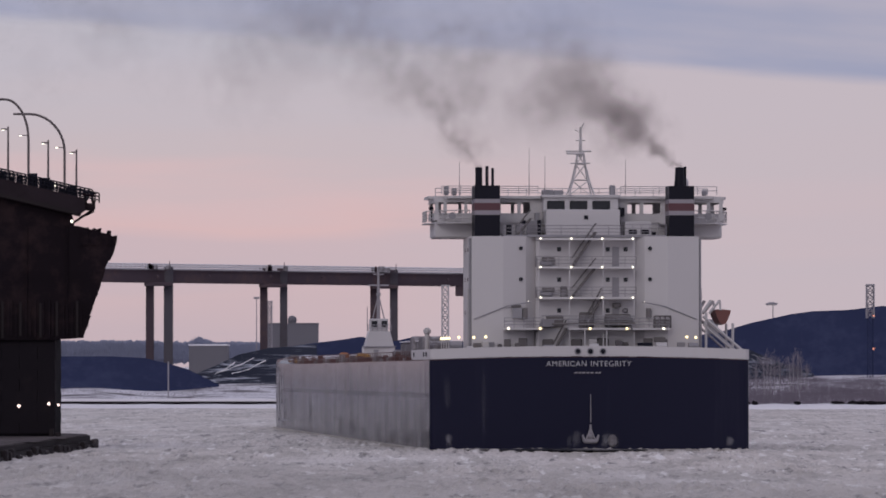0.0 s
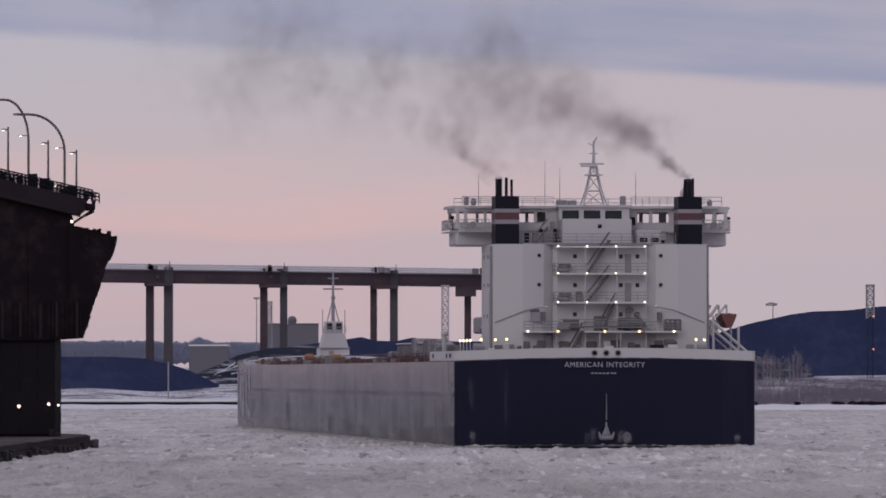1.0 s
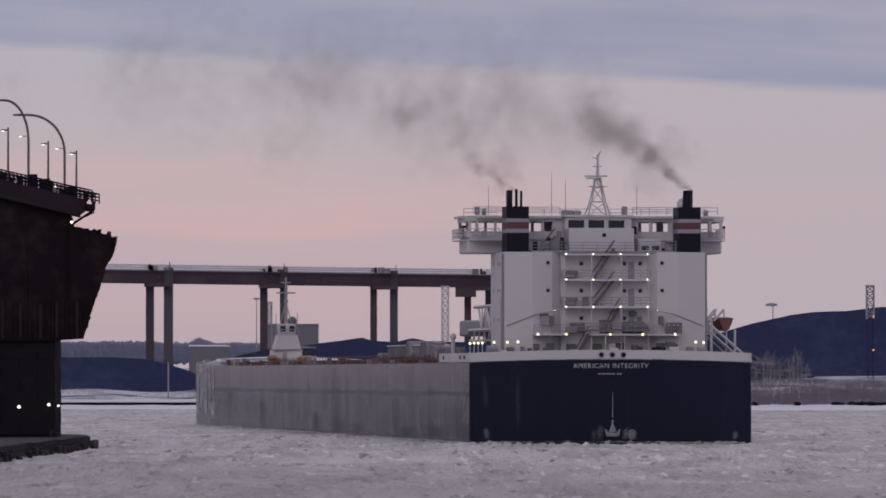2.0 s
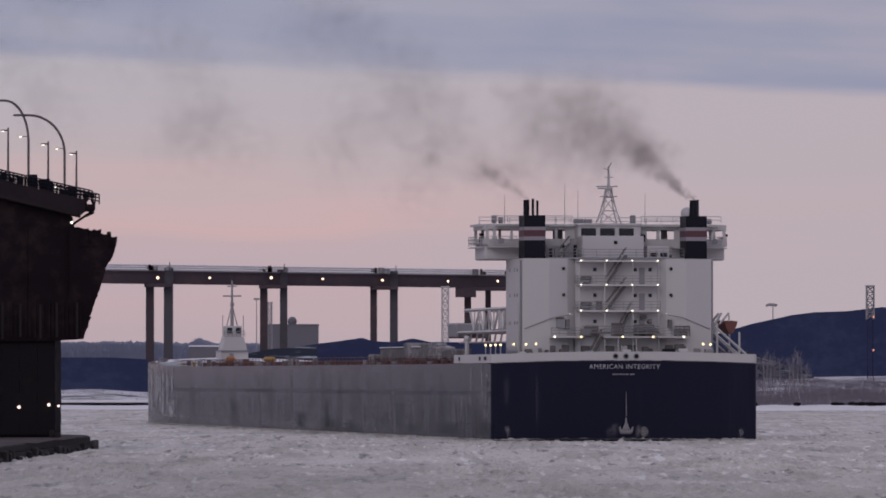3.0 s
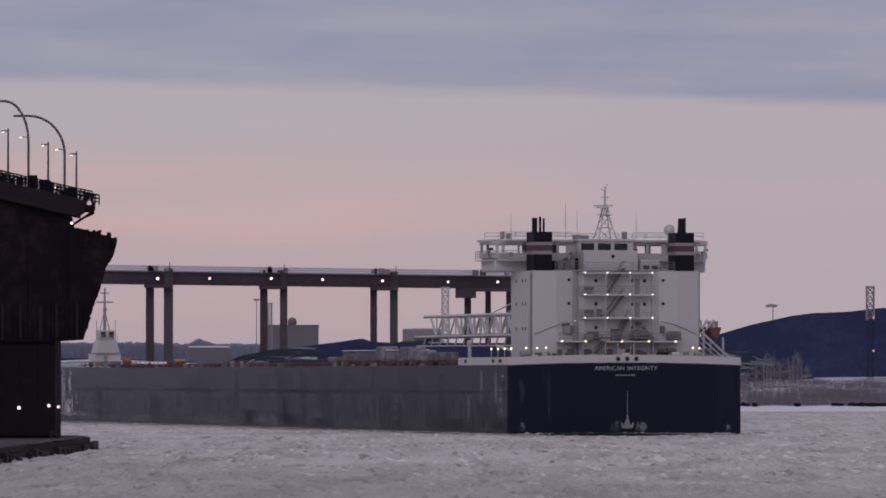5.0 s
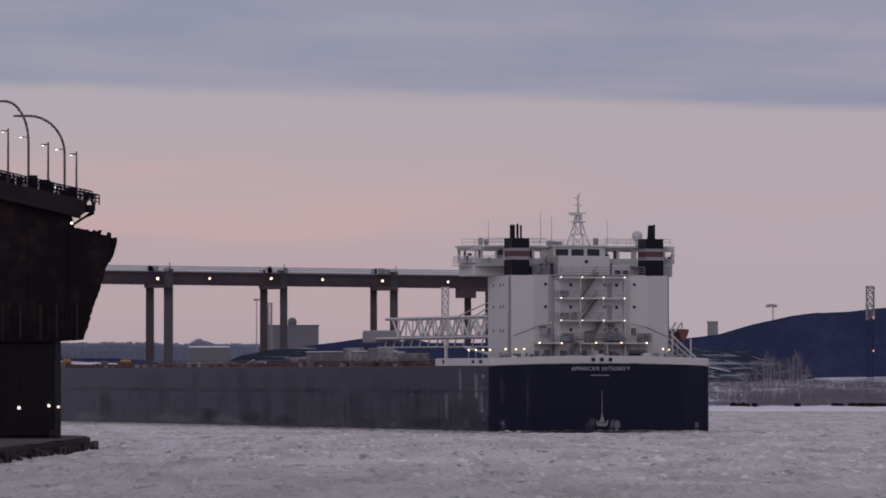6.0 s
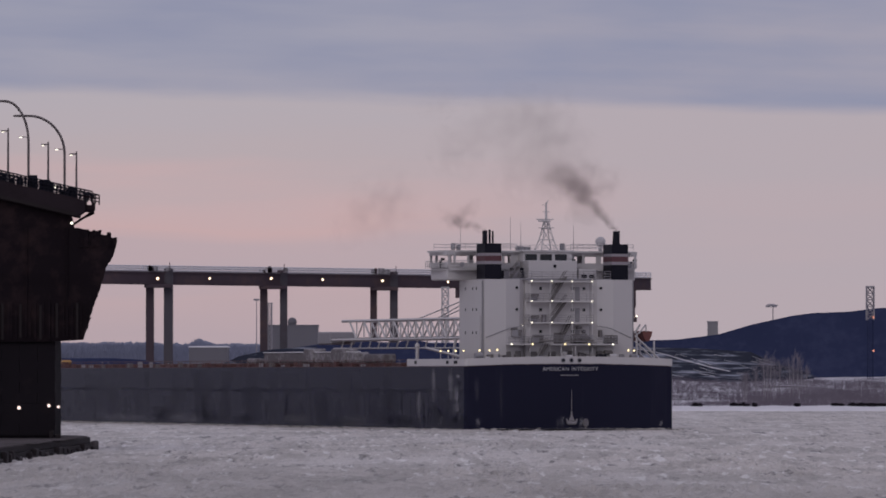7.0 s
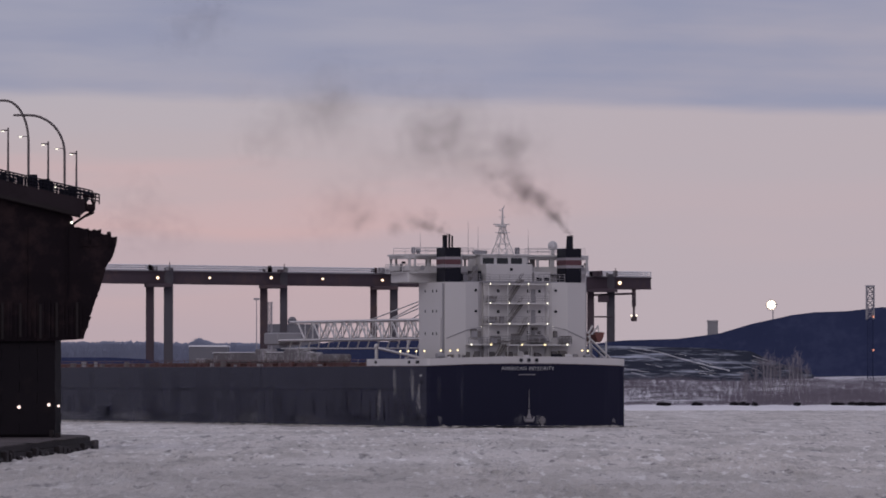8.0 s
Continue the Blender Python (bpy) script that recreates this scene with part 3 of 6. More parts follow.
def streak(side, a, z0, z1, w, seed, mat="soft_frost", dense=0.6, name="frost_streak"):
    """A ragged stain that fades out at its rim. side: -1 port, 0 transom; a: place along it."""
    rnd = random.Random(seed)
    n, cols = 8, 5
    verts, faces, fade = [], [], []
    drift = 0.0
    for i in range(n + 1):
        f = i / n
        z = z0 + (z1 - z0) * f
        drift += rnd.uniform(-0.08, 0.08) * w
        k = w / 2 * rnd.uniform(0.7, 1.2)
        for j in range(cols):
            g = -1 + 2 * j / (cols - 1)
            p = a + drift + g * k
            verts.append((p, -0.53 + 0.5 * (p / 15.4) ** 2 - 0.02, z) if side == 0 else (side * side_at(p), p, z))
            fade.append(dense * (1 - abs(g) if mat == "scuff" else min(1.0, 1.6 * (1 - abs(g)))) * min(1.0, 4 * f, 4 * (1 - f)) * rnd.uniform(0.6, 1.2))
    for i in range(n):
        for j in range(cols - 1):
            k = i * cols + j
            faces.append((k, k + 1, k + cols + 1, k + cols))
    me = bpy.data.meshes.new(name)
    me.from_pydata(verts, [], faces)
    me.attributes.new("fade", "FLOAT", "POINT").data.foreach_set("value", fade)
    me.materials.append(M[mat])
    ob = new(name, me)
    ob.parent = ship
    return tagged(ob, "grey-white frozen spray streak" if mat == "soft_frost" else "dark rubbed scuff on the hull side")


for i, (a, z0, z1, w) in enumerate(((270, 4.0, 9.2, 3.0), (266.5, 0.6, 8.8, 2.6), (260, 3.0, 9, 2.4), (255, 0.8, 9, 2.2), (251.5, 3.2, 8.8, 2.4), (246, 2.5, 8.6, 1.8),
                                     (240, 0.5, 4.5, 1.6), (262, 0.0, 3.2, 14), (18.5, 0.6, 5.6, 1.3), (5.4, 3.6, 8.7, 1.6), (3.4, 1.8, 6.2, 1.5),
                                     (9.5, 0.1, 2.0, 1.6), (45, 0.0, 1.6, 8), (70, 0.0, 1.8, 8), (120, 0.0, 1.6, 16), (150, 0.0, 1.5, 20), (200, 0.0, 1.6, 20), (12.2, 3.5, 8.6, 1.2))):
    streak(-1, a + 10 if a > 230 else a, z0, z1, w * 1.4, i, dense=1.0 if a > 239 and z1 > 4 else 0.22 if w >= 8 else 0.42)
for i, (a, z0, z1, w) in enumerate(((-14.2, 3.8, 7.4, 0.7), (-14.0, 0.1, 1.5, 0.8), (14.0, 0.1, 1.2, 0.8), (-10.6, 1.4, 7.8, 0.5), (-1.3, 0.1, 1.8, 1.0), (1.5, 0.1, 1.6, 0.9), (-2.2, 0.1, 1.3, 0.6), (2.5, 0.1, 1.4, 0.7))):
    streak(0, a, z0, z1, w, 40 + i, dense=0.28 if z0 < 1 else 0.07)
for i, (a, z0, z1, w) in enumerate(((278, 0.3, 9.2, 4.5), (270, 1.5, 9.0, 3.2), (262, 3.0, 9.0, 2.6), (254, 0.4, 4.0, 9))):
    streak(-1, a, z0, z1, w, 70 + i, dense=1.5)
rs = random.Random(61)
for i in range(42):
    a = 6 + i * 5.9 + rs.uniform(-2, 2)
    streak(-1, a + rs.uniform(-6, 6), rs.uniform(0.0, 1.8), rs.choice((2.6, 4.4, 5.6, 8.2)) + rs.uniform(-0.5, 0.5), rs.uniform(1.5, 11), 100 + i, "scuff", rs.uniform(0.05, 0.3), "hull_scuff")
# dark drips below the rubbing line, thickest near the stern
for i in range(34):
    a = 3 + 165 * rs.random() ** 1.3
    streak(-1, a, rs.uniform(0.0, 0.8), rs.uniform(3.6, 5.2), rs.uniform(0.7, 2.6), 400 + i, "scuff", rs.uniform(0.12, 0.4), "hull_scuff")
for i in range(7):
    a = 6 + i * 21 + rs.uniform(-4, 4)
    streak(-1, a, 0.0, rs.uniform(1.0, 2.6), rs.uniform(10, 24), 450 + i, "scuff", rs.uniform(0.3, 0.6), "hull_scuff")
for i in range(12):
    a = rs.uniform(3, 75)
    streak(-1, a, rs.uniform(0.0, 1.0), rs.uniform(4.4, 5.3), rs.uniform(0.5, 1.0), 500 + i, "scuff", rs.uniform(0.35, 0.6), "hull_scuff")
# chafed patches beside the port quarter
for i in range(9):
    z = 1.0 + i * 0.75 + rs.uniform(-0.2, 0.2)
    streak(-1, rs.uniform(1.4, 3.4), z, z + rs.uniform(0.3, 0.7), rs.uniform(0.8, 2.2), 540 + i, "scuff" if i % 2 else "soft_frost", rs.uniform(0.35, 0.65), "hull_scuff" if i % 2 else "frost_streak")
# packed white frost on the shoulder of the bow
for i, (a, z0, z1, w, d) in enumerate(((284, 4.2, 9.6, 5, 0.9), (281, 1.5, 6.0, 4, 0.6), (277, 0.4, 4.6, 13, 0.5), (269, 5.6, 9.4, 2.0, 0.8), (266.5, 3.8, 9.2, 1.6, 0.9), (263, 3.6, 5.2, 6, 0.7),
                                        (262, 0.6, 5.4, 4, 0.9), (257, 1.0, 9.0, 1.6, 0.7), (252, 4.2, 8.9, 2.6, 0.9), (247, 2.4, 5.0, 1.4, 0.5), (255, 0.3, 3.4, 2.6, 0.4), (244, 0.9, 1.5, 36, 0.6),
                                        (284, 0.4, 9.0, 6, 1.1), (286, 3.8, 9.7, 4, 1.4), (268, 3.6, 9.3, 1.4, 1.4), (264.5, 1.0, 9.0, 1.2, 1.2), (257.5, 0.8, 8.8, 1.0, 1.2))):
    streak(-1, a, z0, z1, w, 300 + i, dense=d * 1.5)
for i in range(9):
    a = 18 + i * 28
    streak(-1, a, 4.95, 5.55, 62, 200 + i, "scuff", 0.26, "hull_scuff")


def ice_collar():
    """Broken ice packed against the hull at the water."""
    rnd = random.Random(9)
    lumps = []
    line = hull_outline(-0.1)
    line = line + [line[0]]
    for (xa, ya), (xb, yb) in zip(line, line[1:]):
        n = max(1, int(math.hypot(xb - xa, yb - ya) / 0.6))
        for i in range(n):
            f = (i + rnd.random()) / n
            r = rnd.uniform(0.03, 0.11)
            lumps.append((xa + (xb - xa) * f, ya + (yb - ya) * f, -0.16, r * 5, r * 3, r))
    ob = lump_mesh("ice_collar", lumps, M["ice"], 9, 0.3)
    ob.parent = ship
    tagged(ob, "broken ice packed round the waterline", kind="stuff")


ice_collar()


def lettering(body, size, u, z, name, label):
    cu = bpy.data.curves.new(name, "FONT")
    cu.body = body
    cu.size = size
    cu.align_x = "CENTER"
    cu.extrude = 0.02
    cu.space_character = 1.12
    ob = new(name, cu)
    bpy.context.view_layer.update()
    me = bpy.data.meshes.new_from_object(ob)
    bpy.data.objects.remove(ob)
    me.materials.append(M["letters"])
    ob = new(name, me)
    ob.parent = ship
    ob.matrix_basis = pose(u, -0.57, z, 90, 0, 0)
    return tagged(ob, label)


lettering("AMERICAN", 0.76, -2.38, 8.17, "name_lettering", "white painted first word of the ship name")
lettering("INTEGRITY", 0.76, 2.05, 8.17, "name_lettering", "white painted second word of the ship name")
# port of registry, not legible
for i, (u, w) in enumerate(((-1.35, 0.3), (-0.95, 0.28), (-0.55, 0.3), (-0.15, 0.26), (0.25, 0.3), (0.72, 0.25), (1.02, 0.25))):
    boxpart("registry_bar", (u - w / 2 - 0.1, u + w / 2 - 0.1, -0.58, -0.48, 7.45, 7.6), M["galv"], ship)


def rail(name, pts, h=1.0, gap=1.5, mat="white", bars=3, r=0.035):
    """A pipe railing along pts, one mesh."""
    bm = bmesh.new()
    for a, b in zip(pts, pts[1:]):
        a, b = Vector(a), Vector(b)
        n = max(1, round((b - a).length / gap))
        for i in range(n + 1):
            p = a.lerp(b, i / n)
            rod(bm, p, p + Vector((0, 0, h)), r, n=4)
        for k in range(bars):
            o = Vector((0, 0, h * (k + 1) / bars))
            rod(bm, a + o, b + o, r, n=4)
    return part(name, bm, M[mat], ship)


def lampbulb(u, v, z, mat="lamp", r=0.16, parent=None):
    bm = bmesh.new()
    ball(bm, (u, v, z), r, 8, 6)
    return part("deck_light", bm, M[mat], parent or ship, "lit white deck floodlight")


def build_house():
    # casings under the funnels, angled inner panels, recessed middle
    for s in (-1, 1):
        bm = bmesh.new()
        prism(bm, [(s * 8.3, 3.75), (s * 11.45, 4.2), (s * 11.45, 13.8), (s * 4.9, 13.8), (s * 4.9, 5.2), (s * 6.0, 4.3)], 8.7, 21.2)
        part("deckhouse_block", bm, M["white"], ship, "white steel deckhouse side block")
        for z in (20.0, 16.9):
            u = s * 6.5
            bm = bmesh.new()
            rod(bm, (u, 4.02, z), (u, 4.4, z), 0.2, n=12)
            part("porthole", bm, M["glass"], ship, "small dark porthole")
        for z in (19.9, 16.9, 13.6):
            for v in (7.2, 8.6, 11.4):
                box_u = s * 11.46
                boxpart("side_window", (min(box_u, box_u + s * 0.04), max(box_u, box_u + s * 0.04), v - 0.16, v + 0.16, z - 0.2, z + 0.2), M["glass"], ship)
        # vertical pipe at the corner
        rodpart("corner_pipe", (s * 11.6, 4.5, 8.7), (s * 11.6, 4.5, 21.0), 0.14, M["grey"], ship)
        rodpart("corner_pipe", (s * 11.75, 5.0, 8.7), (s * 11.75, 5.0, 16.0), 0.1, M["white"], ship)
        # slanting stays down to the galleries
        rodpart("stay", (s * 11.2, 4.1, 12.9), (s * 7.9, 3.6, 14.2), 0.06, M["grey"], ship)
        rodpart("stay", (s * 7.9, 3.6, 14.2), (s * 5.6, 3.2, 14.6), 0.06, M["grey"], ship)
    boxpart("deckhouse_core", (-4.95, 4.95, 4.7, 13.7, 8.7, 21.2), M["white"], ship, "recessed white middle of the deckhouse")
    # galleries with stairs between them
    zs = (12.0, 15.1, 18.15, 21.0)
    for z in zs[1:]:
        boxpart("gallery", (-4.88, 4.88, 3.0, 4.75, z - 0.2, z), M["white"], ship, "white gallery platform")
        for u in (-4.63, -1.55, 1.55, 4.63):
            lampbulb(u, 2.9, z - 0.05, r=0.105)
    for u0, u1 in ((-8.3, -4.4), (-1.9, 4.4), (4.6, 8.3)):
        boxpart("gallery", (u0, u1, 2.6, 6.2, zs[0] - 0.18, zs[0]), M["white"], ship, "white lower gallery platform")
    for u in (-7.9, -4.7, 0.3, 4.0, 7.7):
        lampbulb(u, 2.5, 11.95, "warm" if -5 < u < 5 else "lamp", 0.135)
    for z in zs[1:3]:
        rail("gallery_rail", [(-5, 3.15, z), (5, 3.15, z)], 1.0, 1.1, "galv")
        rail("gallery_rail", [(-5, 3.15, z), (-5, 4.6, z)], 1.0, 1.1, "galv")
    rail("gallery_rail", [(-8.3, 2.65, zs[0]), (-4.4, 2.65, zs[0])], 1.0, 1.0, "grey")
    rail("gallery_rail", [(-1.9, 2.65, zs[0]), (8.3, 2.65, zs[0])], 1.0, 1.0, "grey")
    for u in (-4.8, -1.7, 1.7, 4.8):
        rodpart("gallery_post", (u, 3.2, 8.7), (u, 3.2, 21.0), 0.065, M["white"], ship)
    for k, (z0, z1) in enumerate(((8.8, 12.0), (12.0, 15.1), (15.1, 18.1), (18.1, 21.6))):
        bm = bmesh.new()
        u0, u1 = ((-3.7, -1.9), (-0.1, 1.6), (-1.4, 1.0), (-1.4, 1.0))[k]
        for off in (0, 0.75):
            rod(bm, (u0, 3.5 + off, z0), (u1, 3.5 + off, z1), 0.11, n=4)
            rod(bm, (u0, 3.5 + off, z0 + 0.9), (u1, 3.5 + off, z1 + 0.9), 0.05, n=4)
        for i in range(11):
            f = i / 10
            u, z = u0 + (u1 - u0) * f, z0 + (z1 - z0) * f
            box(bm, u - 0.14, u + 0.14, 3.5, 4.25, z - 0.02, z + 0.02)
        part("stair", bm, M["stair"], ship, "dark grey steel outside stair")
    # dark gear and openings on the lower levels
    for u0, u1, z0, z1 in ((-4.3, -3.2, 8.9, 10.9), (-1.4, -0.3, 8.9, 10.9), (1.2, 2.4, 8.9, 11.0), (3.4, 4.4, 8.9, 10.6), (-3.9, -2.2, 12.1, 13.3), (-0.6, 0.9, 12.0, 13.6), (2.0, 4.6, 12.1, 13.4)):
        boxpart("machinery_door" if z0 < 9 else "gear_locker", (u0, u1, 4.45, 4.76, z0, z1), M["stair"], ship, "dark grey machinery casing", 0.08)
    for s in (-1, 1):
        for u, w, z, h in ((6.3, 0.9, 9.0, 2.0), (7.9, 0.7, 9.0, 1.9), (9.6, 0.8, 9.0, 1.6)):
            boxpart("deckhouse_door", (s * u - w / 2, s * u + w / 2, 3.72 if u > 7 else 4.0, 5.4, z, z + h), M["stair" if u < 9 else "grey"], ship, "grey steel weather door", 0.05)
    rodpart("gallery_boom", (-3.5, 2.9, 12.4), (4.85, 2.9, 12.45), 0.13, M["stair"], ship, "dark steel pipe across the lower gallery")
    for z in (12.85, 13.2):
        rodpart("gallery_pipe", (-4.6, 2.95, z), (4.85, 2.95, z), 0.05, M["grey"], ship)
    # covered gear, hung lockers, a wire basket and ducts along the galleries
    for u, z, r, sq in ((2.5, 12.75, 0.75, 0.6), (3.7, 12.85, 0.95, 0.5), (4.4, 12.7, 0.5, 0.8)):
        bm = bmesh.new()
        ball(bm, (u, 3.9, z), r, 10, 7, sq)
        smooth(part("covered_winch", bm, M["stair"], ship, "dark canvas-covered gallery winch"))
    for u0, u1, z0, z1, v, c in ((-4.35, -3.1, 15.65, 16.05, 4.0, "stair"), (-4.35, -3.1, 18.7, 19.1, 4.0, "stair"), (2.8, 3.6, 14.1, 14.5, 4.1, "stair"), (3.7, 4.2, 13.6, 13.9, 4.1, "frosted"),
                                 (-7.5, -6.5, 14.05, 14.3, 3.6, "stair"), (6.85, 8.0, 10.6, 11.1, 3.5, "stair"), (-11.4, -10.6, 9.9, 10.5, 2.8, "stair"), (-10.5, -9.8, 9.5, 10.7, 2.9, "white"),
                                 (-2.5, -1.9, 15.1, 16.2, 4.1, "frosted"), (0.3, 1.1, 9.0, 10.9, 3.6, "white"), (3.0, 3.7, 9.0, 10.8, 3.7, "frosted"), (-7.2, -6.6, 9.0, 10.5, 3.0, "stair"), (-8.9, -8.5, 9.0, 10.4, 3.1, "frosted")):
        boxpart("hung_locker", (u0, u1, v, v + 0.6, z0, z1), M[c], ship, "small steel gear locker on the gallery", 0.06)
    bm = bmesh.new()
    for u in (6.85, 7.4, 7.9, 8.45):
        for v in (2.7, 3.5):
            rod(bm, (u, v, 12.02), (u, v, 13.2), 0.06, n=4)
    for z in (12.4, 12.8, 13.2):
        for v in (2.7, 3.5):
            rod(bm, (6.85, v, z), (8.45, v, z), 0.07, n=4)
    part("gear_basket", bm, M["stair"], ship, "brown wire gear basket")
    bm = bmesh.new()
    rod(bm, (5.05, 2.2, 10.0), (6.5, 2.2, 10.0), 0.55, n=16)
    part("mooring_drum", bm, M["black"], ship, "black mooring drum on the stern")
    for u in (-0.2, 2.0):
        rodpart("gallery_post", (u, 2.75, 8.7), (u, 2.75, 12.0), 0.07, M["white"], ship)
    for u in (-5.8, 5.9):
        lampbulb(u, 3.7, 14.6, "lamp", 0.07)
    # doors, windows, lockers in the recess
    for z in zs[:3]:
        for u in (-2.6, 2.3, 4.1):
            boxpart("recess_window", (u - 0.2, u + 0.2, 4.64, 4.73, z + 1.55, z + 1.98), M["glass"], ship)
        boxpart("recess_door", (2.75, 3.45, 4.63, 4.73, z, z + 2.0), M["grey"], ship, bev=0.03)
        boxpart("life_raft_rack", (-4.6, -3.3, 4.0, 4.6, z + 0.05, z + 0.6), M["grey"], ship, bev=0.15)
    for u0, u1, z0, z1, c in ((-7.4, -6.4, 13.0, 14.0, "grey"), (-6.35, -5.87, 12.9, 14.0, "stair"), (6.1, 6.55, 13.0, 14.0, "stair"), (6.8, 8.4, 12.1, 12.9, "grey"),
                              (-4.4, -3.2, 12.1, 12.9, "grey")):
        boxpart("deck_locker", (u0, u1, 3.6, 4.9, z0, z1), M[c], ship, bev=0.05)
    # winches and bollards on the stern deck
    for u, w, h, c in ((-13.2, 1.0, 1.5, "grey"), (-11.9, 0.6, 1.1, "white"), (-7.8, 0.5, 1.0, "black"), (-6.6, 0.7, 0.8, "grey"), (-3.9, 0.9, 1.2, "grey"), (0.6, 0.8, 1.3, "white"),
                       (2.9, 0.6, 0.9, "grey"), (5.6, 1.2, 1.0, "black"), (7.4, 0.9, 1.4, "white"), (10.6, 0.8, 1.4, "grey")):
        bm = bmesh.new()
        box(bm, u - w / 2, u + w / 2, 1.4, 2.4, 8.75, 8.75 + h * 0.75, 0.08)
        rod(bm, (u - w * 0.6, 1.9, 8.75 + h), (u + w * 0.6, 1.9, 8.75 + h), h * 0.3, n=10)
        part("winch", bm, M[c], ship, "stern mooring winch")
    for u, z in ((-12.9, 11.05), (-11.4, 11.05), (-10.2, 11.1), (10.0, 11.1), (10.9, 11.05)):
        lampbulb(u, 2.3, z, "warm", 0.15)
    for v in (7.0, 10.0, 13.0, 16.0):
        lampbulb(-13.5, v, 11.0, "warm", 0.15)
        rodpart("lamp_post", (-13.5, v, 8.7), (-13.5, v, 10.9), 0.06, M["white"], ship)


build_house()


def build_bridge():
    # wing box below, floor, window walls and roof: open right through
    v0, v1 = 10.2, 17.4
    boxpart("wing_box", (-14.6, -8.0, v0 + 0.4, v1 - 0.3, 21.15, 22.9), M["white"], ship, "white box under the bridge wing", 0.15)
    boxpart("wing_box", (8.0, 14.6, v0 + 0.4, v1 - 0.3, 21.15, 22.9), M["white"], ship, "white box under the bridge wing", 0.15)
    boxpart("bridge_floor", (-14.4, 14.4, v0, v1, 22.7, 22.95), M["white"], ship)
    bm = bmesh.new()
    prism(bm, [(-13.4, v0 - 0.5), (13.4, v0 - 0.5), (15.2, v0 + 2.0), (15.2, v1 - 0.4), (14.2, v1 + 0.5), (-14.2, v1 + 0.5), (-15.2, v1 - 0.4), (-15.2, v0 + 2.0)], 25.35, 25.62)
    part("bridge_roof", bm, M["white"], ship, "overhanging white bridge roof")
    boxpart("bridge_base", (-8.05, 8.05, v0 + 0.2, v1 - 0.2, 21.2, 22.75), M["white"], ship, bev=0.05)
    for v in (v0, v1 - 0.12):
        boxpart("bridge_wall", (-14.6, 14.6, v, v + 0.12, 22.95, 23.65), M["white"], ship)
        boxpart("bridge_wall", (-14.6, 14.6, v, v + 0.12, 24.75, 25.36), M["white"], ship)
        for u, w in ((-14.45, 0.35), (-13.6, 0.35), (-11.5, 0.3), (-8.4, 0.9), (-6.1, 0.35), (-4.4, 1.2), (-2.4, 0.3), (2.4, 0.3), (4.4, 1.0), (6.35, 0.4), (8.7, 0.8), (11.6, 0.3), (13.2, 0.35), (14.45, 0.35)):
            boxpart("mullion", (u - w / 2, u + w / 2, v, v + 0.12, 23.6, 24.8), M["white"], ship)
    for s in (-1, 1):
        boxpart("wing_end", (min(s * 14.6, s * 14.72), max(s * 14.6, s * 14.72), v0, v1, 22.95, 23.7), M["white"], ship)
        boxpart("wing_end", (min(s * 14.6, s * 14.72), max(s * 14.6, s * 14.72), v0, v1, 24.7, 25.36), M["white"], ship)
        rail("wing_rail", [(s * 11.2, v0 - 1.3, 22.8), (s * 13.6, v0 - 1.3, 22.8), (s * 15.3, v0 + 2.4, 22.8), (s * 15.3, v1, 22.8)], 1.1, 0.9, "white", 3, 0.05)
        bm = bmesh.new()
        prism(bm, [(s * 8, v0 - 1.4), (s * 13.7, v0 - 1.4), (s * 15.4, v0 + 2.4), (s * 15.4, v1), (s * 8, v1)], 22.58, 22.69)
        part("wing_walk", bm, M["white"], ship)
        bm = bmesh.new()
        rod(bm, (s * 13.0, v0 - 1.35, 23.35), (s * 13.0, v0 - 1.25, 23.35), 0.36, n=14)
        part("life_ring", bm, M["grey"], ship, "life ring hung on the wing rail")
        boxpart("wing_lamp", (min(s * 14.7, s * 15.15), max(s * 14.7, s * 15.15), 11.2, 11.8, 24.0, 24.3), M["black"], ship, bev=0.04)
        boxpart("bridge_light", (min(s * 14.7, s * 14.95), max(s * 14.7, s * 14.95), 12.4, 12.8, 22.95, 24.0), M["black"], ship, bev=0.04)
    # wheelhouse windows over a lower block in the middle
    boxpart("wheelhouse", (-3.8, 3.8, 8.4, v0 + 0.5, 23.9, 25.45), M["white"], ship, "white wheelhouse with three dark windows", 0.04)
    boxpart("wheelhouse_roof", (-4.0, 4.0, 8.1, v0 + 0.2, 25.4, 25.7), M["white"], ship, bev=0.05)
    boxpart("chart_room", (-3.75, 3.75, 6.4, v0 + 0.4, 21.3, 23.95), M["white"], ship, "white lower block below the wheelhouse", 0.06)
    for u in (-2.55, -0.25, 2.05):
        boxpart("wheelhouse_window", (u - 0.9, u + 0.9, 8.33, 8.43, 24.2, 25.1), M["glass"], ship, "dark aft wheelhouse window", 0.03)
    boxpart("vent", (0.1, 0.5, 6.33, 6.42, 22.95, 23.35), M["black"], ship)
    boxpart("aft_deck", (-8.2, 8.2, 4.4, 10.3, 21.15, 21.35), M["grey"], ship)
    rail("aft_rail", [(-8.2, 4.6, 21.3), (-4, 4.6, 21.3)], 1.1, 0.8, "galv")
    rail("aft_rail", [(-4, 4.6, 21.3), (4, 4.6, 21.3)], 1.0, 1.6, "galv")
    rail("aft_rail", [(4, 4.6, 21.3), (8.2, 4.6, 21.3)], 1.1, 0.8, "galv")
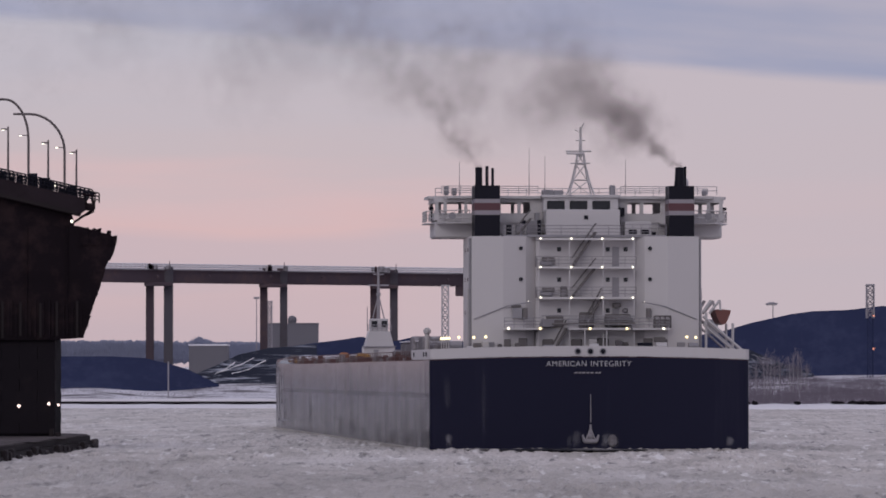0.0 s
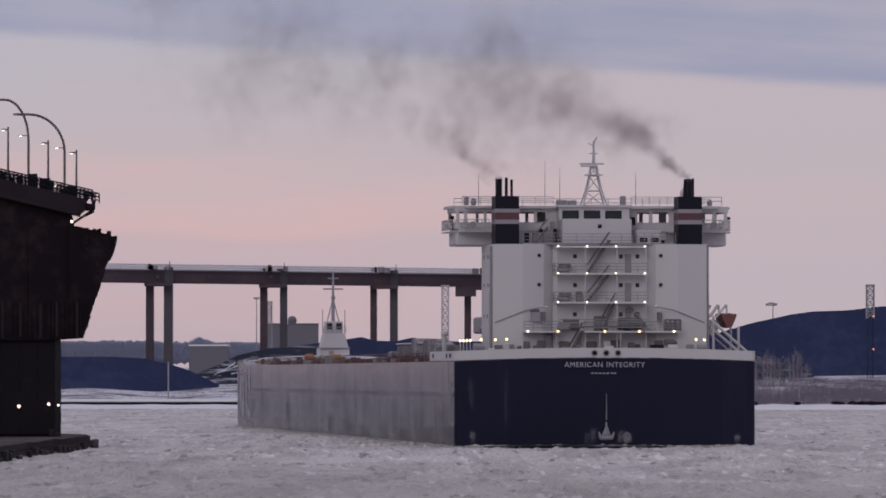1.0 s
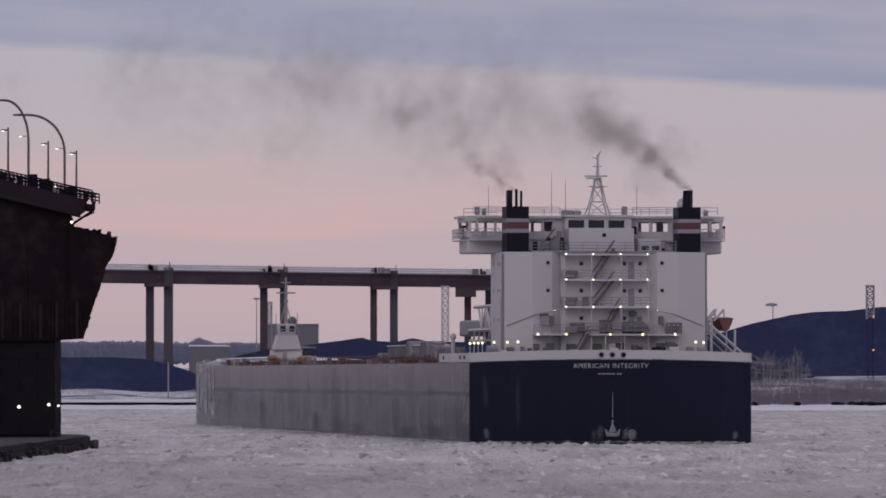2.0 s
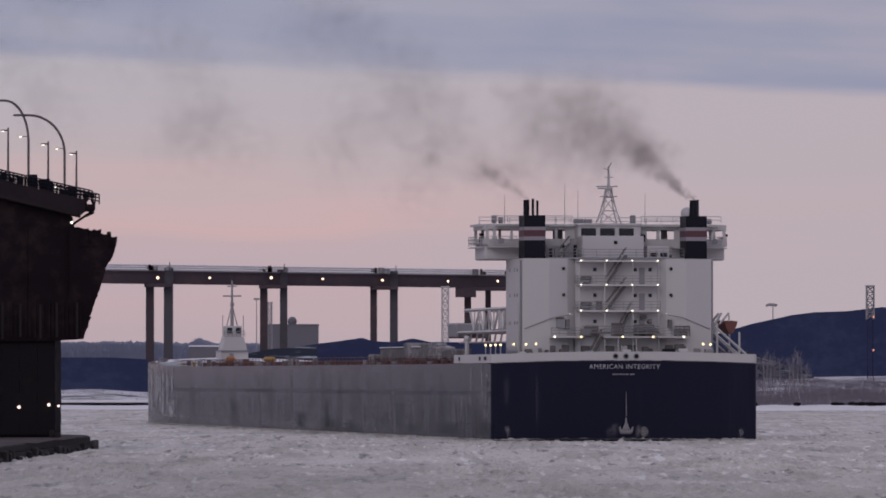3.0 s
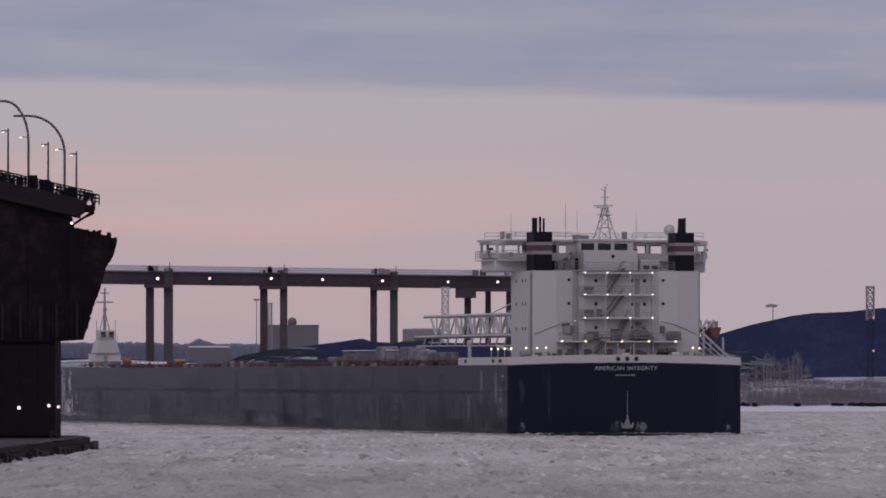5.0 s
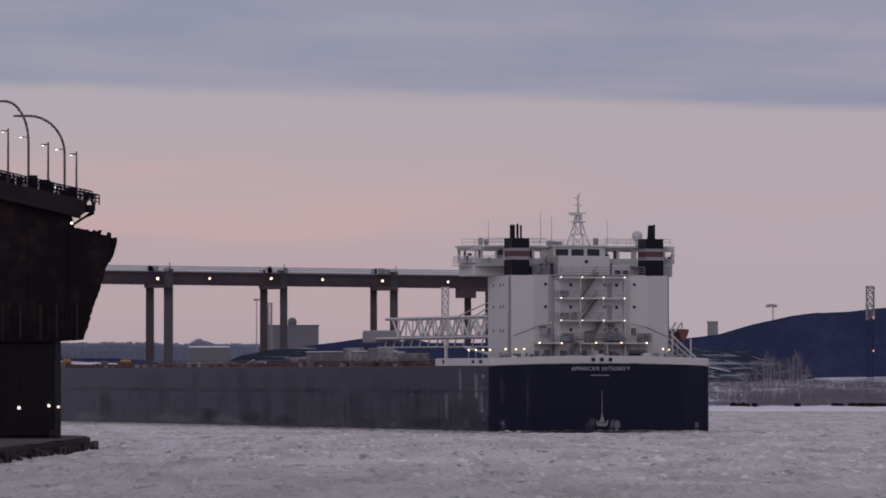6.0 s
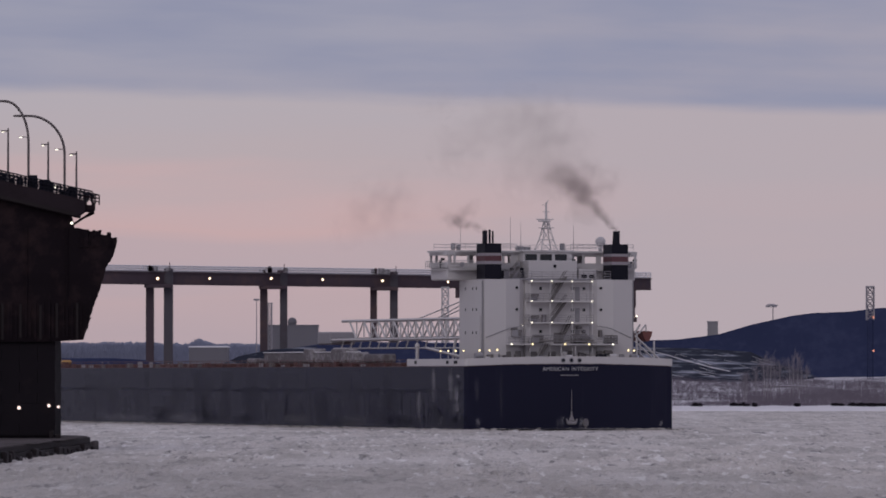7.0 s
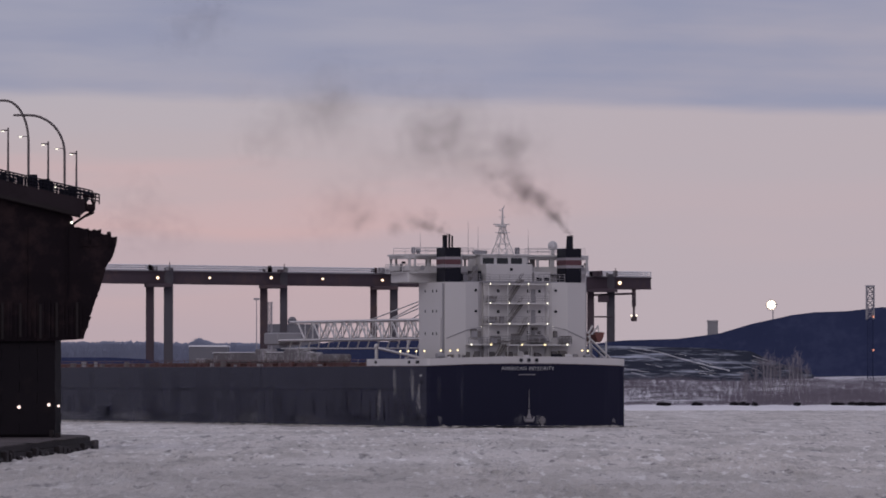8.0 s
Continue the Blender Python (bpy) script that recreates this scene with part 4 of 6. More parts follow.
    for u, z, w, h in ((-5.0, 21.3, 0.9, 1.6), (-6.2, 21.3, 0.7, 1.2), (-4.4, 21.3, 0.5, 2.4), (5.6, 21.3, 1.2, 0.5), (7.2, 21.3, 0.9, 0.5), (6.4, 21.3, 0.5, 0.6), (4.2, 23.3, 0.5, 0.9)):
        boxpart("deck_gear", (u - w / 2, u + w / 2, 8.6, 9.4, z, z + h), M["grey" if u < 0 else "black"], ship, bev=0.06)
    rail("roof_rail", [(-14, v0 - 0.3, 25.75), (-4.2, v0 - 0.3, 25.75)], 0.85, 1.9, "white", 2, 0.04)
    rail("roof_rail", [(4.2, v0 - 0.3, 25.75), (14, v0 - 0.3, 25.75)], 0.85, 1.9, "white", 2, 0.04)
    rail("roof_rail", [(-14, v1, 25.75), (14, v1, 25.75)], 0.85, 1.9, "white", 2, 0.04)
    # ladder up to the bridge and dark gear beside it
    bm = bmesh.new()
    for v in (6.0, 6.7):
        rod(bm, (-6.6, v, 21.4), (-5.3, v, 23.0), 0.1, n=4)
        rod(bm, (-6.6, v, 22.3), (-5.3, v, 23.9), 0.05, n=4)
    for i in range(7):
        f = i / 6
        box(bm, -6.72 + 1.3 * f, -6.48 + 1.3 * f, 6.0, 6.7, 21.4 + 1.6 * f, 21.45 + 1.6 * f)
    part("bridge_ladder", bm, M["stair"], ship, "dark inclined ladder to the bridge")
    for u, w, z0, z1 in ((-4.35, 0.35, 21.35, 22.9), (-7.4, 0.5, 21.35, 22.5), (-5.9, 0.4, 22.5, 22.9)):
        boxpart("dark_locker", (u - w / 2, u + w / 2, 7.2, 7.8, z0, z1), M["black"], ship, bev=0.05)
    boxpart("vent_house", (4.3, 7.0, 7.0, 9.0, 21.35, 22.75), M["white"], ship, "low white vent house with dark louvres", 0.05)
    for u in (5.1, 6.3):
        boxpart("louvre", (u - 0.42, u + 0.42, 6.95, 7.03, 21.5, 21.95), M["black"], ship)
    # antennas
    for u, v, h in ((-12.0, 12, 3.4), (-5.1, 10, 4.8), (-3.5, 10, 4.0), (4.7, 10, 3.6)):
        rodpart("whip_antenna", (u, v, 25.7), (u, v, 25.7 + h), 0.05, M["galv"], ship, r1=0.02)
    for u, w, h in ((-13.4, 0.5, 0.9), (-12.6, 0.5, 0.7), (-3.1, 1.2, 0.55), (-2.0, 1.0, 0.5), (3.5, 0.6, 1.0), (12.9, 0.5, 0.6)):
        boxpart("roof_gear", (u - w / 2, u + w / 2, 11, 11.7, 25.7, 25.75 + h), M["grey"], ship, bev=0.1)
    bm = bmesh.new()
    ball(bm, (11.0, 15.0, 27.1), 0.75, 14, 9)
    rod(bm, (11.0, 15.0, 25.7), (11.0, 15.0, 26.6), 0.3, n=10)
    smooth(part("radome", bm, M["white"], ship, "white domed satellite antenna"))
    # lattice mast
    bm = bmesh.new()
    cz = [(25.6, 1.3), (27.2, 0.8), (28.8, 0.45), (29.9, 0.3)]
    cy = 8.9
    for (za, ra), (zb, rb) in zip(cz, cz[1:]):
        for i in range(4):
            sx, sy = ((-1, -1), (1, -1), (1, 1), (-1, 1))[i]
            tx, ty = ((-1, -1), (1, -1), (1, 1), (-1, 1))[(i + 1) % 4]
            rod(bm, (sx * ra, cy + sy * ra, za), (sx * rb, cy + sy * rb, zb), 0.08, n=4)
            rod(bm, (sx * ra, cy + sy * ra, za), (tx * rb, cy + ty * rb, zb), 0.05, n=4)
            rod(bm, (sx * rb, cy + sy * rb, zb), (tx * rb, cy + ty * rb, zb), 0.05, n=4)
    box(bm, -0.95, 0.95, cy - 0.6, cy + 0.6, 28.85, 28.95)
    rod(bm, (0, cy, 29.6), (0, cy, 32.55), 0.2, 0.1, n=8)
    rod(bm, (-1.5, cy, 30.1), (1.1, cy, 30.1), 0.09, n=5)
    rod(bm, (-0.5, cy, 31.2), (0.5, cy, 31.2), 0.06, n=5)
    rod(bm, (0, cy, 32.25), (0.35, cy, 32.95), 0.07, n=5)
    rod(bm, (0, cy, 32.0), (-0.6, cy, 32.3), 0.05, n=5)
    part("mast", bm, M["white"], ship, "white lattice radar mast")
    bm = bmesh.new()
    box(bm, -1.5, 0.3, cy - 0.9, cy - 0.65, 29.75, 29.95, 0.04)
    part("radar_scanner", bm, M["white"], ship)
    # funnels
    for s in (-1, 1):
        u0, u1 = (s * 9.8 - 1.27, s * 9.8 + 1.27)
        for z0, z1, c, g in ((21.2, 23.35, "black", 0), (23.35, 23.8, "band", 0.02), (23.8, 24.55, "maroon", 0.02), (24.55, 24.95, "band", 0.02), (24.95, 26.3, "black", 0)):
            boxpart("funnel_casing" if c == "black" else "funnel_band", (u0 - g, u1 + g, 4.9 - g, 8.1 + g, z0, z1), M[c], ship, "black funnel casing" if c == "black" else "")
        if s < 0:
            rodpart("exhaust_pipe", (-10.55, 6.2, 26.2), (-10.55, 6.2, 28.15), 0.36, M["black"], ship, "black exhaust pipe", n=14)
            rodpart("exhaust_pipe", (-9.7, 6.5, 26.2), (-9.7, 6.5, 28.3), 0.16, M["black"], ship, n=10)
            rodpart("exhaust_pipe", (-9.1, 6.8, 26.2), (-9.1, 6.8, 28.1), 0.14, M["black"], ship, n=10)
        else:
            rodpart("exhaust_pipe", (9.75, 6.2, 26.2), (9.75, 6.2, 28.2), 0.56, M["black"], ship, "black exhaust pipe", r1=0.44, n=14)
            rodpart("exhaust_pipe", (10.35, 6.6, 26.2), (10.35, 6.6, 28.3), 0.14, M["black"], ship, n=10)


build_bridge()
# the bridge's roof, wheelhouse and masts sit low over the wings
UPPER = {"bridge_roof", "wheelhouse", "wheelhouse_roof", "wheelhouse_window", "roof_rail", "roof_gear", "whip_antenna", "radome", "mast", "radar_scanner"}
for ob in ship.children:
    if ob.name.split(".")[0] in UPPER:
        ob.data.transform(Matrix.Translation((0, 0, -0.22)))


def build_deck_gear():
    # lifeboat on its davit, starboard
    section = ((-0.95, 0.62), (-0.98, 0.5), (-0.8, 0.0), (-0.38, -0.72), (0.0, -0.86), (0.38, -0.72), (0.8, 0.0), (0.98, 0.5), (0.95, 0.62), (0.0, 0.72))
    bm = bmesh.new()
    n = 12
    vs = []
    for i in range(n + 1):
        f = i / n
        k = 0.86 + 0.14 * math.sin(math.pi * min(1.0, f * 1.4)) if f < 0.7 else 1.0 - ((f - 0.7) / 0.3) ** 2 * 0.9
        vs.append([bm.verts.new((13.95 + u * 0.92 * k, 4.6 + 5.6 * f, 13.2 + z * (0.9 + 0.1 * k) + 0.25 * max(0.0, f - 0.6))) for u, z in section])
    for p, q in zip(vs, vs[1:]):
        for k in range(10):
            bm.faces.new((p[k], p[(k + 1) % 10], q[(k + 1) % 10], q[k]))
    bm.faces.new(vs[0][::-1])
    bm.faces.new(vs[-1])
    part("lifeboat", bm, M["boat"], ship, "dull red lifeboat hanging in its davits")
    for v in (4.4, 9.6):
        bm = bmesh.new()
        rod(bm, (11.9, v, 13.2), (15.9, v, 9.7), 0.15, n=4)
        rod(bm, (11.9, v, 12.4), (15.1, v, 9.6), 0.11, n=4)
        rod(bm, (12.2, v, 13.6), (12.2, v, 8.8), 0.14, n=4)
        rod(bm, (14.9, v, 9.4), (14.9, v, 12.5), 0.13, n=4)
        rod(bm, (11.9, v, 13.6), (12.7, v, 14.8), 0.16, n=4)
        rod(bm, (12.5, v, 13.5), (13.6, v, 14.8), 0.13, n=4)
        rod(bm, (13.6, v, 14.8), (13.65, v, 13.8), 0.1, n=4)
        part("davit", bm, M["white"], ship, "white slanting lifeboat davit")
    # self-unloading boom forward of the deckhouse
    n = 26
    va, vb = 15.0, 97.5
    step = (vb - va) / n
    for u in (-1.8, 1.8):
        for z in (13.0, 15.9):
            rodpart("boom_chord", (u, va, z), (u, vb if z < 14 else vb - 9.5, z), 0.22, M["white"], ship, "white chord of the unloading boom", n=4)
    for i in range(n - 4):
        a, b = va + i * step, va + (i + 1) * step
        for u in (-1.8, 1.8):
            lo, hi = (13.0, 15.9) if i % 2 else (15.9, 13.0)
            rodpart("boom_brace", (u, a, lo), (u, b, hi), 0.15, M["white"], ship, n=4)
            rodpart("boom_post", (u, a, 13.0), (u, a, 15.9), 0.1, M["white"], ship, n=4)
        rodpart("boom_brace", (-1.8, a, 15.9), (1.8, a, 15.9), 0.07, M["white"], ship, n=4)
        rodpart("boom_brace", (-1.8, a, 13.0), (1.8, b, 13.0), 0.07, M["white"], ship, n=4)
    boxpart("boom_conveyor", (-1.2, 1.2, va, vb, 13.05, 13.35), M["grey"], ship)
    boxpart("boom_head", (-2.1, 2.1, vb - 5, vb + 1, 12.3, 14.3), M["grey"], ship, bev=0.2)
    for i in range(18):
        v = va + 4 + i * 4
        rodpart("boom_hanger", (-1.9, v, 13.0), (-1.9, v + 1.2, 11.6), 0.13, M["white"], ship, n=4)
    rodpart("boom_lower_chord", (-1.9, va, 11.5), (-1.9, vb - 6, 11.7), 0.12, M["white"], ship, n=4)
    for v, zz in ((22, 13.0), (40, 13.0)):
        rodpart("boom_saddle", (-2.4, v, 8.7), (-1.8, v, zz), 0.2, M["white"], ship, n=4)
        rodpart("boom_saddle", (2.4, v, 8.7), (1.8, v, zz), 0.2, M["white"], ship, n=4)
    rodpart("boom_strut", (-2.5, 50, 11.6), (-3.0, 24, 9.2), 0.22, M["white"], ship, n=4)
    for u in (-1.8, 1.8):
        rodpart("hoist_leg", (u, 30.0, 15.9), (u * 0.6, 30.0, 19.9), 0.16, M["white"], ship, n=4)
        for v, z in ((56, 15.9), (48, 15.9)):
            rodpart("boom_guy", (u * 0.6, 30.0, 19.8), (u, v, z), 0.1, M["white"], ship, n=4)
    # hatch coamings and covers down the deck
    for i in range(34):
        v = 30 + i * 6.9
        bm = bmesh.new()
        box(bm, -11.5, 11.5, v, v + 4.2, 8.7, 9.25)
        box(bm, -11.7, 11.7, v - 0.1, v + 4.3, 9.25, 9.4, 0.04)
        part("hatch", bm, M["rust"], ship, "red-brown hatch cover dusted with snow")
    rail("side_rail", [(-15.7, 24, 8.75), (-15.7, 245, 8.75)], 1.0, 3.0, "rust", 2, 0.04)
    boxpart("deck_gallery", (-11.5, -9.3, 56, 97, 9.4, 11.0), M["frosted"], ship, "snow-covered deck gallery housing", 0.2)
    boxpart("gallery_snow", (-11.6, -9.2, 60, 97, 11.0, 11.12), M["snow"], ship)
    for v0, v1, h in ((44, 52, 10.7), (60, 66, 11.5), (74, 78, 11.6), (99, 104, 10.2)):
        boxpart("deck_gallery", (-11.9, -9.6, v0, v1, 9.4, h), M["frosted"], ship, "snow-covered deck gallery housing", 0.2)
    boxpart("deck_winch", (-8.7, -7.3, 244, 245.5, 9.4, 10.4), M["orange"], ship, "small orange deck winch", 0.3)
    boxpart("deck_winch", (-8.9, -7.1, 207, 208.4, 9.4, 10.2), M["yellow"], ship, "small yellow deck winch", 0.3)
    rodpart("side_davit", (-14.4, 23, 8.7), (-14.4, 23, 11.6), 0.25, M["white"], ship, n=8)
    bm = bmesh.new()
    ball(bm, (-14.4, 23, 11.8), 0.4, 8, 6)
    part("davit_head", bm, M["white"], ship)
    # pipes, vents and bollards along the port deck edge
    rnd = random.Random(7)
    for i in range(46):
        v = 34 + i * 4.9 + rnd.uniform(-1, 1)
        h = rnd.uniform(0.3, 1.1)
        w = rnd.uniform(0.2, 0.9)
        boxpart("deck_fitting", (-15.3, -14.9 + w * 0.3, v, v + w * 1.6, 8.75, 8.75 + h), M[rnd.choice(("rust", "grey", "rust", "stair", "yellow" if v > 200 else "rust"))], ship, bev=0.05)
    # fore house and mast
    fu, fv = 0.5, 293.5
    bm = bmesh.new()
    prism(bm, [(fu - 2.2, fv), (fu + 2.2, fv), (fu + 2.2, fv + 6), (fu - 2.2, fv + 6)], 9.0, 11.4)
    part("fore_house", bm, M["white"], ship, "small white forward deckhouse")
    boxpart("fore_door", (fu - 0.9, fu - 0.2, fv - 0.05, fv + 0.05, 9.3, 11.0), M["grey"], ship)
    bm = bmesh.new()
    vs = []
    for z, w in ((11.4, 2.1), (13.7, 1.5)):
        vs.append([bm.verts.new(p) for p in ((fu - w, fv + 0.2, z), (fu + w, fv + 0.2, z), (fu + w, fv + 4.5, z), (fu - w, fv + 4.5, z))])
    for k in range(4):
        bm.faces.new((vs[0][k], vs[0][(k + 1) % 4], vs[1][(k + 1) % 4], vs[1][k]))
    bm.faces.new(vs[1])
    bm.faces.new(vs[0][::-1])
    part("fore_house_upper", bm, M["white"], ship)
    boxpart("fore_ledge", (fu - 2.3, fu + 2.3, fv - 0.3, fv + 5, 11.35, 11.5), M["grey"], ship)
    rail("fore_rail", [(fu - 1.7, fv + 0.4, 13.7), (fu + 1.7, fv + 0.4, 13.7)], 0.9, 0.7, "galv", 2, 0.05)
    boxpart("fore_cabin", (fu - 1.3, fu + 1.3, fv + 1, fv + 4, 13.7, 15.5), M["white"], ship, bev=0.1)
    for u in (-0.72, 0.72):
        boxpart("fore_window", (fu + u - 0.42, fu + u + 0.42, fv + 0.92, fv + 1.05, 14.3, 15.2), M["glass"], ship)
    rodpart("fore_mast", (fu, fv + 3, 15.4), (fu, fv + 3, 22.9), 0.3, M["galv"], ship, r1=0.14, n=8)
    rodpart("fore_mast_brace", (fu - 0.9, fv + 3, 15.4), (fu, fv + 3, 19.0), 0.09, M["galv"], ship)
    rodpart("fore_mast_brace", (fu + 0.9, fv + 3, 15.4), (fu, fv + 3, 19.0), 0.09, M["galv"], ship)
    rodpart("fore_yard", (fu - 1.5, fv + 3, 20.4), (fu + 1.5, fv + 3, 20.4), 0.12, M["galv"], ship)
    rodpart("fore_yard", (fu - 0.8, fv + 3, 22.0), (fu + 0.8, fv + 3, 22.0), 0.1, M["galv"], ship)
    boxpart("fore_lamp", (fu - 0.3, fu + 0.3, fv + 2.6, fv + 3.1, 18.8, 19.3), M["grey"], ship, bev=0.05)
    for u in (-1.7, 1.7):
        rodpart("fore_antenna", (fu + u, fv + 2, 13.7), (fu + u, fv + 2, 17.2), 0.06, M["galv"], ship)
    # bow rail and fittings
    for u, v, h in ((-12.5, 284, 1.6), (-9.5, 291, 1.2), (-6.0, 296, 1.3), (5.0, 297, 1.2), (-13.6, 279, 1.0), (-4.5, 268, 1.2), (6.0, 270, 1.4)):
        boxpart("bow_fitting", (u - 0.6, u + 0.6, v, v + 1.2, 9.0, 9.3 + h * 0.55), M["frosted"], ship, bev=0.15)


build_deck_gear()


def nest(root, child, parent):
    """Hang every part of one name under the nearest part of another."""
    def middle(o):
        co = np.empty(len(o.data.vertices) * 3)
        o.data.vertices.foreach_get("co", co)
        co = co.reshape(-1, 3)
        return (co.min(0) + co.max(0)) / 2
    kids = [o for o in root.children if o.name.split(".")[0] == child]
    hosts = [(o, middle(o)) for o in root.children if o.name.split(".")[0] == parent]
    for k in kids:
        c = middle(k)
        k.parent = min(hosts, key=lambda h: float(np.abs(h[1] - c).sum()))[0]


for child, parent in (("porthole", "deckhouse_block"), ("side_window", "deckhouse_block"), ("deckhouse_door", "deckhouse_block"), ("corner_pipe", "deckhouse_block"),
                      ("recess_window", "deckhouse_core"), ("recess_door", "deckhouse_core"), ("machinery_door", "deckhouse_core"), ("wheelhouse_window", "wheelhouse"),
                      ("wheelhouse_roof", "wheelhouse"), ("vent", "chart_room"), ("louvre", "vent_house"), ("funnel_band", "funnel_casing"), ("exhaust_pipe", "funnel_casing"), ("radar_scanner", "mast"),
                      ("gallery_rail", "gallery"), ("mullion", "bridge_wall"), ("wing_rail", "wing_walk"), ("life_ring", "wing_walk"), ("fore_window", "fore_cabin"), ("fore_door", "fore_house"),
                      ("fore_yard", "fore_mast"), ("fore_mast_brace", "fore_mast"), ("boom_brace", "boom_chord"), ("boom_post", "boom_chord"), ("boom_hanger", "boom_lower_chord"),
                      ("gallery_snow", "deck_gallery"), ("davit_head", "side_davit"), ("anchor_chain", "anchor"), ("roof_rail", "bridge_roof"), ("roof_gear", "bridge_roof"), ("whip_antenna", "bridge_roof")):
    nest(ship, child, parent)

# ---- loading trestle on the far dock ----
def dock_y(px):
    """The trestle's depth along its run."""
    return 1640 + (px - 200) / 940.0 * 120


trestle = thing("loading_trestle", "long brown steel ship-loading trestle on tall legs", "trestle")


def tp(px, py):
    y = dock_y(px)
    x, z = spot(px, py, y)
    return Vector((x, y, z))


def build_trestle():
    zt = (tp(200, 480).z + tp(1140, 491).z) / 2
    zb = (tp(200, 500).z + tp(1140, 514).z) / 2
    edges = [60, 285, 480, 690, 860, 1050, 1152]
    for a, b in zip(edges, edges[1:]):
        pa, pb = tp(a, 490), tp(b, 490)
        d = (pb - pa)
        d.z = 0
        nrm = Vector((-d.y, d.x, 0)).normalized()
        for side, w in ((0, 0.5), (5.0, 0.5)):
            bm = bmesh.new()
            o0, o1 = nrm * side, nrm * (side + w)
            ring = [(pa + o0), (pb + o0), (pb + o1), (pa + o1)]
            lo = [bm.verts.new((p.x, p.y, zb)) for p in ring]
            hi = [bm.verts.new((p.x, p.y, zt)) for p in ring]
            for k in range(4):
                bm.faces.new((lo[k], lo[(k + 1) % 4], hi[(k + 1) % 4], hi[k]))
            bm.faces.new(hi)
            bm.faces.new(lo[::-1])
            for z in (zb, zt - 0.3):
                q = [(pa - nrm * 0.35), (pb - nrm * 0.35), (pb + nrm * 0.1), (pa + nrm * 0.1)]
                lo = [bm.verts.new((p.x + o0.x, p.y + o0.y, z)) for p in q]
                hi = [bm.verts.new((p.x + o0.x, p.y + o0.y, z + 0.3)) for p in q]
                for k in range(4):
                    bm.faces.new((lo[k], lo[(k + 1) % 4], hi[(k + 1) % 4], hi[k]))
                bm.faces.new(hi)
                bm.faces.new(lo[::-1])
            part("girder", bm, M["steel"], trestle, "brown plate girder")
        bm = bmesh.new()
        ring = [pa, pb, pb + nrm * 5.5, pa + nrm * 5.5]
        lo = [bm.verts.new((p.x, p.y, zt + 0.02)) for p in ring]
        hi = [bm.verts.new((p.x, p.y, zt + 0.2)) for p in ring]
        for k in range(4):
            bm.faces.new((lo[k], lo[(k + 1) % 4], hi[(k + 1) % 4], hi[k]))
        bm.faces.new(hi)
        bm.faces.new(lo[::-1])
        part("walkway", bm, M["galv"], trestle)
        # railing with a pale kick plate
        bm = bmesh.new()
        n = max(3, int((b - a) / 8.5))
        for side in (0.1, 5.3):
            for i in range(n + 1):
                p = pa.lerp(pb, i / n) + nrm * side
                rod(bm, (p.x, p.y, zt + 0.2), (p.x, p.y, zt + 1.6), 0.17, n=4)
            for z in (zt + 0.4, zt + 1.0, zt + 1.55):
                p, q = pa + nrm * side, pb + nrm * side
                rod(bm, (p.x, p.y, z), (q.x, q.y, z), 0.16, n=4)
        part("railing", bm, M["pale_rail"], trestle, "pale galvanised railing")
    # bents: a slim and a stout leg each
    for px, w in ((264, 14), (298, 16), (466, 13), (502, 13), (661, 12), (697, 14), (828, 12), (864, 10), (901, 10), (1046, 12), (1081, 14)):
        p = tp(px, 490)
        r = w / LENS * p.y / 2
        stout = px in (298, 502, 697, 1081)
        bm = bmesh.new()
        box(bm, p.x - r, p.x + r, p.y + (0.0 if stout else 4.0) - 0.9, p.y + (1.6 if stout else 5.6), 0.5, (zt + 0.9) if stout else zb, 0.1)
        part("leg", bm, M["bent" if stout else "steel"], trestle, "weathered grey box-section leg" if stout else "brown box-section leg")
    for pxa, pxb in ((255, 306), (458, 508), (655, 705), (806, 910), (1036, 1092)):
        pa, pb = tp(pxa, 490), tp(pxb, 490)
        bm = bmesh.new()
        box(bm, pa.x, pb.x, pa.y + 0.5, pa.y + 5, zb - 0.9, zb, 0.1)
        part("cross_head", bm, M["steel"], trestle)
        rnd = random.Random(pxa)
        for i in range(6):
            x = pa.x + (pb.x - pa.x) * rnd.random() * 0.9
            boxpart("drive_house", (x, x + rnd.uniform(0.5, 1.8), pa.y + 1, pa.y + 3, zt + 0.2, zt + rnd.uniform(0.8, 1.9)), M["frosted" if i % 2 else "steel"], trestle, "brown machinery box on the trestle", 0.05)
        rodpart("signal_post", (pb.x - 0.6, pa.y + 1, zt), (pb.x - 0.6, pa.y + 1, zt + 2.4), 0.09, M["steel"], trestle, n=4)
    # drop chute at the end
    p = tp(1122, 514)
    bm = bmesh.new()
    box(bm, p.x - 0.55, p.x + 0.55, p.y, p.y + 1.2, p.z - 4.6, p.z + 0.5, 0.1)
    box(bm, p.x - 0.3, p.x + 0.3, p.y + 0.2, p.y + 0.9, p.z - 7.3, p.z - 4.4, 0.05)
    box(bm, p.x - 0.8, p.x + 0.8, p.y - 0.2, p.y + 1.4, p.z - 8.6, p.z - 7.2, 0.1)
    part("loading_chute", bm, M["steel"], trestle, "hanging coal loading chute")
    for dx in (-0.7, 0.7):
        bm = bmesh.new()
        ball(bm, (p.x + dx, p.y - 0.3, p.z - 7.0), 0.22, 8, 6)
        part("chute_light", bm, M["sodium"], trestle, "small lit chute lamp")
    bm = bmesh.new()
    a, b = tp(1052, 516), tp(1120, 516)
    rod(bm, (a.x, a.y, a.z - 1), (b.x, b.y, b.z - 0.6), 0.3, n=4)
